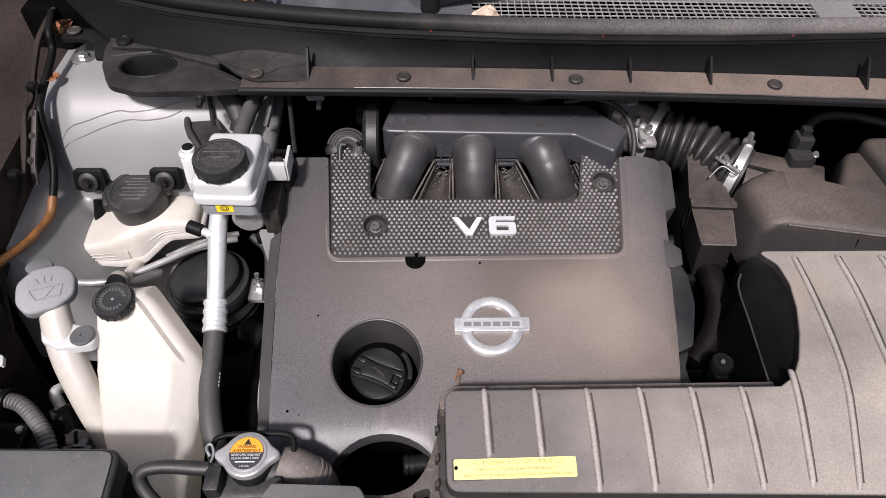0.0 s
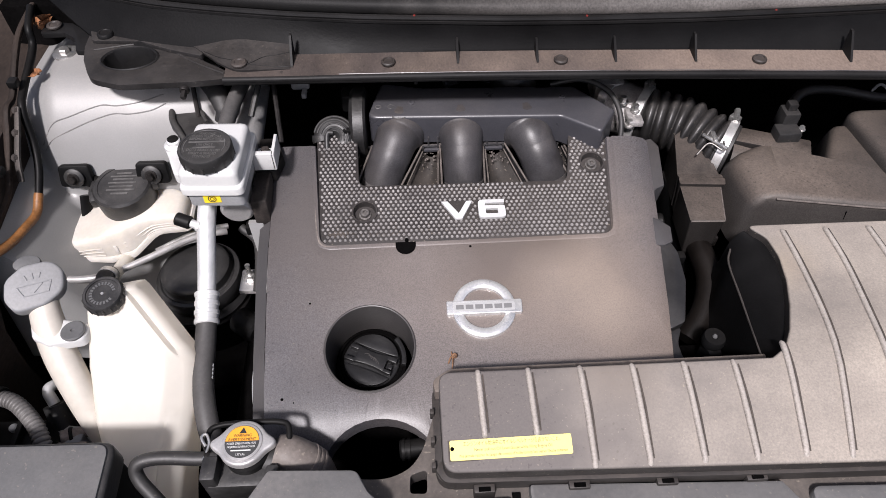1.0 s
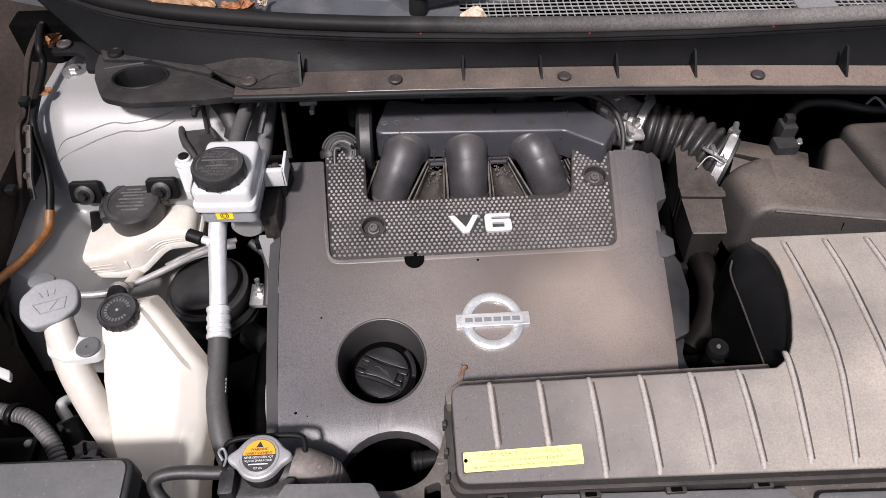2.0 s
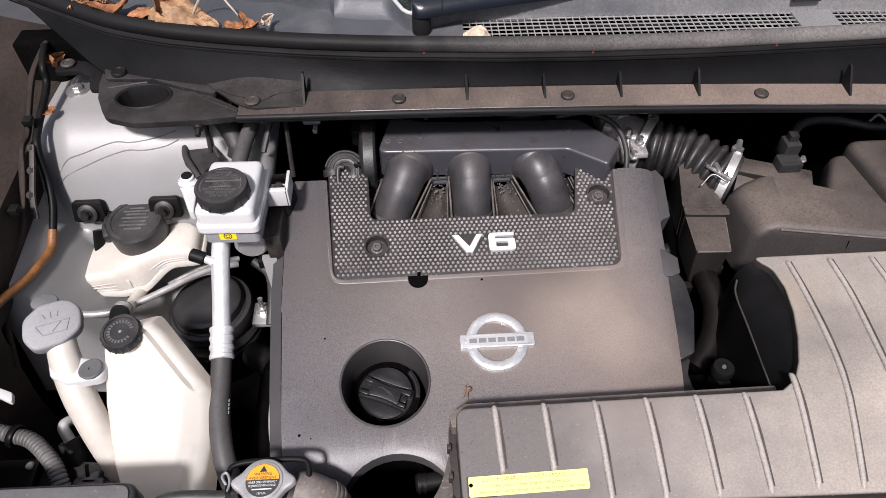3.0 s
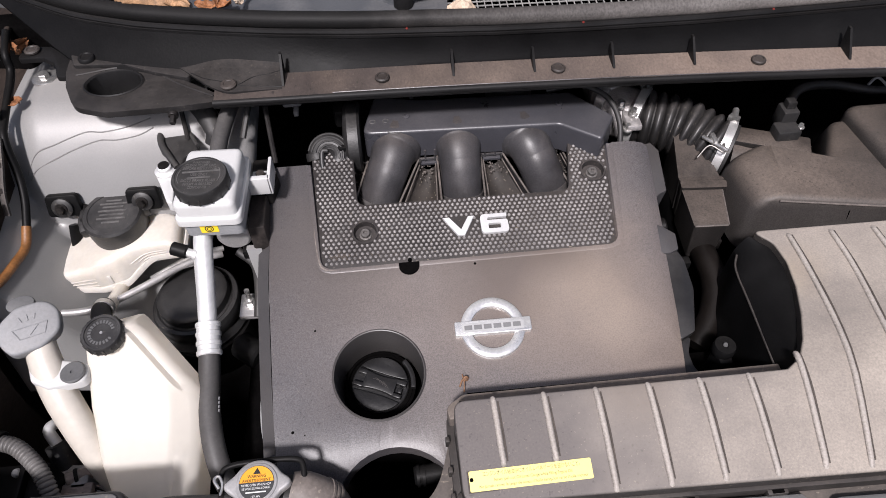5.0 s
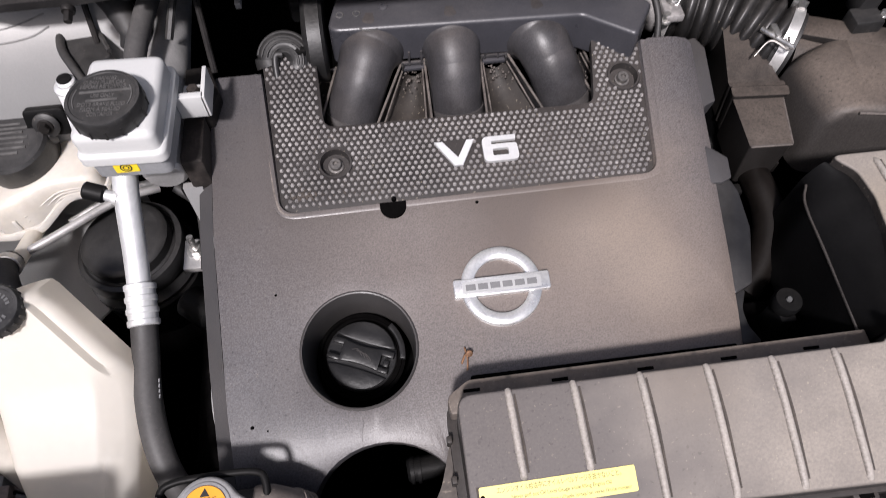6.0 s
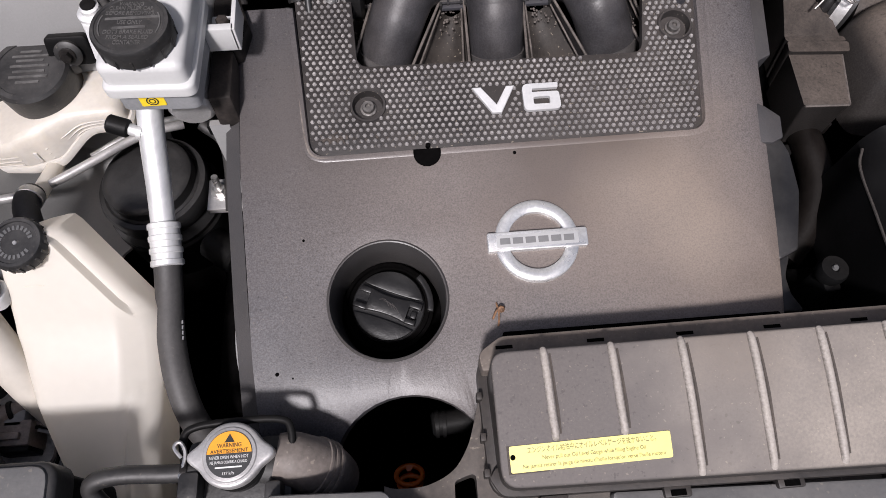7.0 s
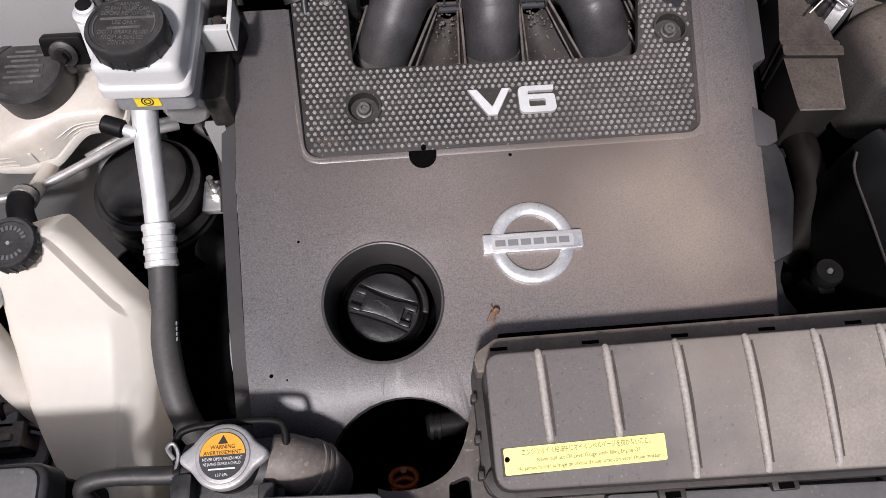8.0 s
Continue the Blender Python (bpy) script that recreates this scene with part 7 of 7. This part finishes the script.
    curve = [(-0.058, 0.244), (-0.049, 0.2415), (-0.027, 0.242), (-0.007, 0.251), (0.005, 0.267), (0.0115, 0.284)]
    out = rounded([*[(p.x, p.y, 0) for p in spline([(x, y, 0) for x, y in curve], 5)], (0.020, 0.312, 0.004), (0.80, 0.300, 0.01), (0.80, 0.10, 0.01), (-0.060, 0.10, 0.01)], 0.0)
    hole = rounded([(-0.0075, 0.226), (0.0090, 0.225), (0.0095, 0.2485), (-0.0065, 0.2435)], 0.004, 4)
    part("deck", plate(out, 0.895, 0.916, 0.003, 2, holes=[hole]), "support", su)
    part("front_shell", box(-0.27, 0.80, 0.085, 0.20, 0.86, 0.905, 0.004), "support", su)
    part("slot", box(0.088, 0.096, 0.212, 0.222, 0.9155, 0.9175, 0), "deep", su)
    for nm, pts, mt, lab in (("cover", [(-0.1343, 0.2405, 0.006), (-0.0542, 0.2371, 0.010), (-0.0427, 0.2162, 0.02), (-0.030, 0.2050, 0.004), (-0.030, 0.10, 0.004), (-0.165, 0.10, 0.004), (-0.1510, 0.2130, 0.006)], "grey_panel", "raised grey plastic cover beside the radiator cap"),
                             ("cover", [(0.008, 0.2120, 0.008), (0.085, 0.2140, 0.006), (0.092, 0.2000, 0.004), (0.092, 0.10, 0.004), (0.004, 0.10, 0.004)], "grey_panel", "small grey plastic cover"),
                             ("cover", [(0.104, 0.2265, 0.004), (0.340, 0.2190, 0.004), (0.352, 0.2000, 0.004), (0.350, 0.10, 0.004), (0.104, 0.10, 0.004)], "grey_panel", "long dusty grey plastic cover"),
                             ("cover", [(0.364, 0.2130, 0.010), (0.440, 0.2110, 0.004), (0.70, 0.20, 0.004), (0.70, 0.10, 0.004), (0.362, 0.10, 0.004)], "grey_panel", "pale grey plastic cover")):
        ob = thing("radiator_cover", (pts[0][0], 0.18, 0.90), lab, "cover")
        part("panel", plate(rounded(pts, 0.005, 4), 0.905, 0.952 if "raised" in lab else 0.926, 0.003, 2), mt, ob)


def build_wing_side():
    wl = thing("wing_seal", (-0.49, 0.60, 0.98), "dark rubber seal along the dirty inner wing", "seal")
    part("seal", tube([(-0.503, 0.86, 1.06), (-0.502, 0.80, 1.055), (-0.500, 0.756, 1.039), (-0.499, 0.716, 1.017), (-0.499, 0.692, 1.015), (-0.499, 0.667, 0.993), (-0.499, 0.634, 0.968), (-0.499, 0.610, 0.951), (-0.501, 0.568, 0.942), (-0.503, 0.535, 0.933), (-0.503, 0.50, 0.900), (-0.500, 0.47, 0.86)], 0.0062, 12, 8, flat=0.7), "fender", wl)
    for x, y, z in ((-0.492, 0.722, 1.034), (-0.494, 0.612, 0.985)):
        part("clip", box(x - 0.006, x + 0.006, y - 0.006, y + 0.007, z - 0.005, z + 0.005, 0.002), "black", wl, "black plastic clip")
    tb = thing("wing_bracket", (-0.488, 0.67, 0.99), "pale stamped bracket with bolt holes on the wing", "bracket")
    part("strip", tube([(-0.490, 0.700, 1.012), (-0.490, 0.672, 0.990), (-0.489, 0.646, 0.972), (-0.488, 0.630, 0.952)], 0.0105, 8, 4, flat=0.35), "support", tb)
    for y, z in ((0.695, 1.012), (0.672, 0.995), (0.646, 0.977)):
        part("bolt", lathe([(0.0055, 0), (0.0055, 0.002), (0.0032, 0.003), (0.0030, 0.006), (0.0005, 0.006)], 12, along((-0.489, y, z), (-0.45, y - 0.03, z + 0.04))), "rust", tb)
    lm = thing("wing_loom", (-0.47, 0.62, 0.95), "black wiring loom turning into an orange brown cable", "cable")
    part("black_run", tube([(-0.494, 0.84, 1.07), (-0.490, 0.806, 1.059), (-0.489, 0.791, 1.039), (-0.487, 0.727, 1.021), (-0.484, 0.700, 1.010), (-0.480, 0.679, 0.973), (-0.476, 0.656, 0.951), (-0.476, 0.627, 0.929)], 0.0050, 10, 8), "black", lm)
    part("orange_run", tube([(-0.476, 0.629, 0.931), (-0.477, 0.606, 0.918), (-0.4795, 0.577, 0.9225), (-0.4840, 0.549, 0.9275), (-0.4905, 0.515, 0.9400), (-0.498, 0.48, 0.950)], 0.0056, 10, 8), "cable", lm, "orange brown cable")
    bolt = thing("tower_bolt", (-0.462, 0.815, 1.02), "shiny zinc bolt on the strut tower", "bolt")
    part("head", bolt_bm(0.0072, 0.008, Matrix.Translation((-0.4600, 0.808, 1.0185)), 2.3), "steel", bolt)
    gl = thing("battery_loom", (-0.46, 0.33, 0.88), "ribbed grey cable conduit over the fuse box", "cable")
    part("conduit", tube([(-0.530, 0.388, 0.862), (-0.490, 0.382, 0.862), (-0.471, 0.377, 0.861), (-0.449, 0.370, 0.860), (-0.426, 0.351, 0.858), (-0.412, 0.334, 0.855), (-0.405, 0.318, 0.845), (-0.400, 0.295, 0.82)], 0.0082, 18, 10, wave=0.0010, pitch=0.0048), "conduit", gl)
    part("tie", lathe([(0.0126, 0), (0.0132, 0.001), (0.0132, 0.006), (0.0126, 0.007)], 22, along((-0.471, 0.377, 0.861), (-0.449, 0.370, 0.860))), "black", gl)
    wt = thing("white_clip", (-0.52, 0.40, 0.92), "white plastic clip above the conduit", "clip")
    part("plate", plate(rounded([(-0.545, 0.385), (-0.500, 0.388), (-0.480, 0.378), (-0.485, 0.392), (-0.515, 0.405), (-0.545, 0.43)], 0.006, 4), 0.926, 0.932, 0.0015), "clean_white", wt)
    part("post", box(-0.545, -0.525, 0.40, 0.44, 0.925, 0.945, 0.004), "clean_white", wt)
    bt = thing("relay_block", (-0.47, 0.30, 0.82), "dark relay block with pale fasteners", "relay block")
    part("body", box(-0.525, -0.445, 0.285, 0.35, 0.78, 0.860, 0.006), "black", bt)
    part("rib", box(-0.470, -0.464, 0.283, 0.345, 0.858, 0.872, 0.001), "black", bt)
    part("fastener", lathe([(0.006, 0), (0.006, 0.004), (0.003, 0.006)], 14, Matrix.Translation((-0.452, 0.303, 0.860))), "cap_grey", bt)
    part("fastener", lathe([(0.005, 0), (0.005, 0.004), (0.003, 0.006)], 14, Matrix.Translation((-0.478, 0.338, 0.860))), "cap_grey", bt)
    part("plug", box(-0.425, -0.405, 0.318, 0.335, 0.80, 0.850, 0.003), "cap_grey", bt)
    for o in (wt, bt):
        o.matrix_basis = Matrix.Translation((0.028, 0.010, -0.020)) @ o.matrix_basis
    tr = thing("battery_tray", (-0.40, 0.32, 0.79), "dull grey metal tray beside the fluid tank", "tray")
    lip = rounded([(-0.440, 0.374, 0.006), (-0.396, 0.368, 0.008), (-0.378, 0.345, 0.012), (-0.346, 0.292, 0.004), (-0.346, 0.270, 0.004), (-0.440, 0.270, 0.004)], 0.004, 4)
    part("top", plate(lip, 0.794, 0.800, 0.002, 2), "tray_grey", tr)
    part("wall", box(-0.435, -0.385, 0.28, 0.34, 0.43, 0.795, 0.004), "deep", tr, "dark stay below the tray")
    part("stamping", tube([(-0.392, 0.360, 0.800), (-0.376, 0.338, 0.800), (-0.352, 0.297, 0.800)], 0.0022, 8, 5), "tray_grey", tr, "raised stamped edge")
    cn = thing("wiring_connector", (-0.385, 0.325, 0.80), "brown and black wiring connectors on the metal tray", "connector")
    part("housing", box(-0.404, -0.3705, 0.313, 0.3355, 0.799, 0.830, 0.002), "brown_plastic", cn, "brown connector housing")
    part("latch", box(-0.398, -0.378, 0.318, 0.324, 0.829, 0.834, 0.001), "brown_plastic", cn)
    part("face", box(-0.403, -0.3715, 0.3085, 0.3140, 0.800, 0.826, 0.0015), "black", cn)
    part("plug", rod((-0.402, 0.3405, 0.828), (-0.3740, 0.3510, 0.822), 0.0085, 0.0062, n=16, bev=0.001), "brown_plastic", cn, "round plug")
    part("plug_ring", lathe([(0.0090, 0), (0.0096, 0.001), (0.0096, 0.003), (0.0090, 0.004)], 20, along((-0.394, 0.3435, 0.8262), (-0.374, 0.3510, 0.822))), "black", cn)
    for k, (dx, dy) in enumerate(((0.0, 0.0), (0.004, -0.003), (-0.003, 0.005))):
        part("wire", tube([(-0.372 + dx, 0.330 + dy, 0.822), (-0.361 + dx, 0.326 + dy, 0.818), (-0.355 + dx, 0.314 + dy, 0.808), (-0.358 + dx, 0.298 + dy, 0.803), (-0.372 + dx, 0.286 + dy, 0.803)], 0.0016, 8, 6), ("black", "cap_grey", "brown_plastic")[k], cn)
    rd = thing("drier_pipe", (-0.43, 0.37, 0.80), "dark pipe with a bare metal bend", "pipe")
    part("sleeve", tube([(-0.432, 0.392, 0.812), (-0.420, 0.365, 0.78), (-0.405, 0.335, 0.72)], 0.0135, 16, 6), "rubber", rd)
    part("bend", tube([(-0.432, 0.392, 0.812), (-0.440, 0.405, 0.822), (-0.436, 0.417, 0.815), (-0.42, 0.422, 0.80)], 0.0065, 12, 6), "alu", rd)


# ---------------------------------------------------------------- dry leaves
def leaf_bm(size, curl, seed, wide=0.5, lobes=0):
    rnd = random.Random(seed)
    def f(u, v):
        w = wide * math.sin(math.pi * min(max(u, 0.02), 0.98)) ** 0.5 * (1 + lobes * 0.22 * math.sin(u * 17 + seed))
        x, y = (u - 0.5), (v - 0.5) * w
        z = curl * (u - 0.5) ** 2 * 2 + 0.35 * curl * abs(v - 0.5) + 0.04 * math.sin(9 * u + seed) + 0.03 * math.sin(13 * v + 5 * u) + 0.018 * math.sin(31 * u - 11 * v + seed) * math.sin(9 * v)
        return Vector((x * size, y * size, z * size))
    bm = sheet(f, lin(0, 1, 22), lin(0, 1, 11), 0.0006)
    return bm


def build_leaves():
    rows = ((-0.352, 0.850, 1.112, 0.042, -0.5, 20, 0.6, 1, "leaf"), (-0.312, 0.840, 1.120, 0.098, -0.42, -8, 0.62, 0, "leaf_tan"), (-0.388, 0.852, 1.110, 0.055, 0.5, 15, 0.5, 1, "leaf"),
            (-0.322, 0.846, 1.122, 0.05, 0.5, 60, 0.7, 1, "leaf"), (-0.207, 0.802, 1.109, 0.030, 0.8, -30, 0.5, 1, "leaf"), (-0.188, 0.802, 1.116, 0.034, 0.4, 80, 0.40, 0, "leaf_bleached"),
            (-0.268, 0.824, 1.109, 0.040, -0.3, -25, 0.5, 0, "leaf_tan"), (0.085, 0.771, 1.112, 0.040, -0.55, -14, 0.62, 0, "leaf_bleached"),
            (-0.492, 0.83, 1.050, 0.046, 0.5, 100, 0.4, 0, "leaf"), (-0.480, 0.752, 1.026, 0.027, 0.3, -30, 0.7, 0, "leaf"), (-0.225, 0.806, 1.107, 0.03, 0.4, 10, 0.6, 1, "leaf"))
    for k, (x, y, z, s, c, a, w, lob, mt) in enumerate(rows):
        ob = part("dry_leaf", leaf_bm(s, c, k * 3 + 1, w, lob), mt)
        tilt = {8: (70, 20, a), 3: (70, 0, a), 5: (60, 10, a)}.get(k, (8 * math.sin(k * 2.1), 10 * math.cos(k * 1.7), a))
        ob.matrix_basis = pose(x, y, z, *tilt)
        tagged(ob, {"leaf": "curled brown dry leaf lying on the cowl", "leaf_bleached": "bleached cream dry leaf curled on the cowl"}.get(mt, "pale tan dry leaf lying on the cowl"), "leaf", "dry leaves")
    st = part("dry_stalk", tube([(-0.288, 0.838, 1.106), (-0.270, 0.842, 1.130), (-0.248, 0.836, 1.138), (-0.228, 0.818, 1.126), (-0.210, 0.804, 1.106)], [0.0016, 0.0030, 0.0040, 0.0032, 0.0018], 8, 8, flat=0.4), "stalk")
    tagged(st, "pale curved dry stalk arching over the cowl", "stalk", "dry leaves")
    rnd = random.Random(5)
    tufts = []
    for k in range(70):
        a, l = rnd.uniform(0, 2 * math.pi), rnd.uniform(0.008, 0.020)
        c = Vector((-0.432 + rnd.gauss(0, 0.013), 0.880 + rnd.gauss(0, 0.007), 1.106 + abs(rnd.gauss(0, 0.007))))
        d = Vector((math.cos(a), 0.6 * math.sin(a), rnd.uniform(-0.3, 0.4))) * l
        n = Vector((-d.y, d.x, rnd.uniform(-0.3, 0.6) * l)) * rnd.uniform(0.2, 0.6)
        tufts.append(tube([c - d / 2, c + n, c + d / 2], 0.0009, 5, 4))
    solid("dry_needles", join(*tufts), "needle", "little heap of dry orange needles on the cowl", "debris", kind="stuff")


build_ground()
build_bay()
build_cowl()
build_cowl_side()
build_engine_cover()
build_intake()
build_airbox()
build_duct()
build_under_cowl()
build_dipstick()
build_brakes()
build_steering_tank()
build_tanks()
build_ac_line()
build_front()
build_wing_side()
build_leaves()
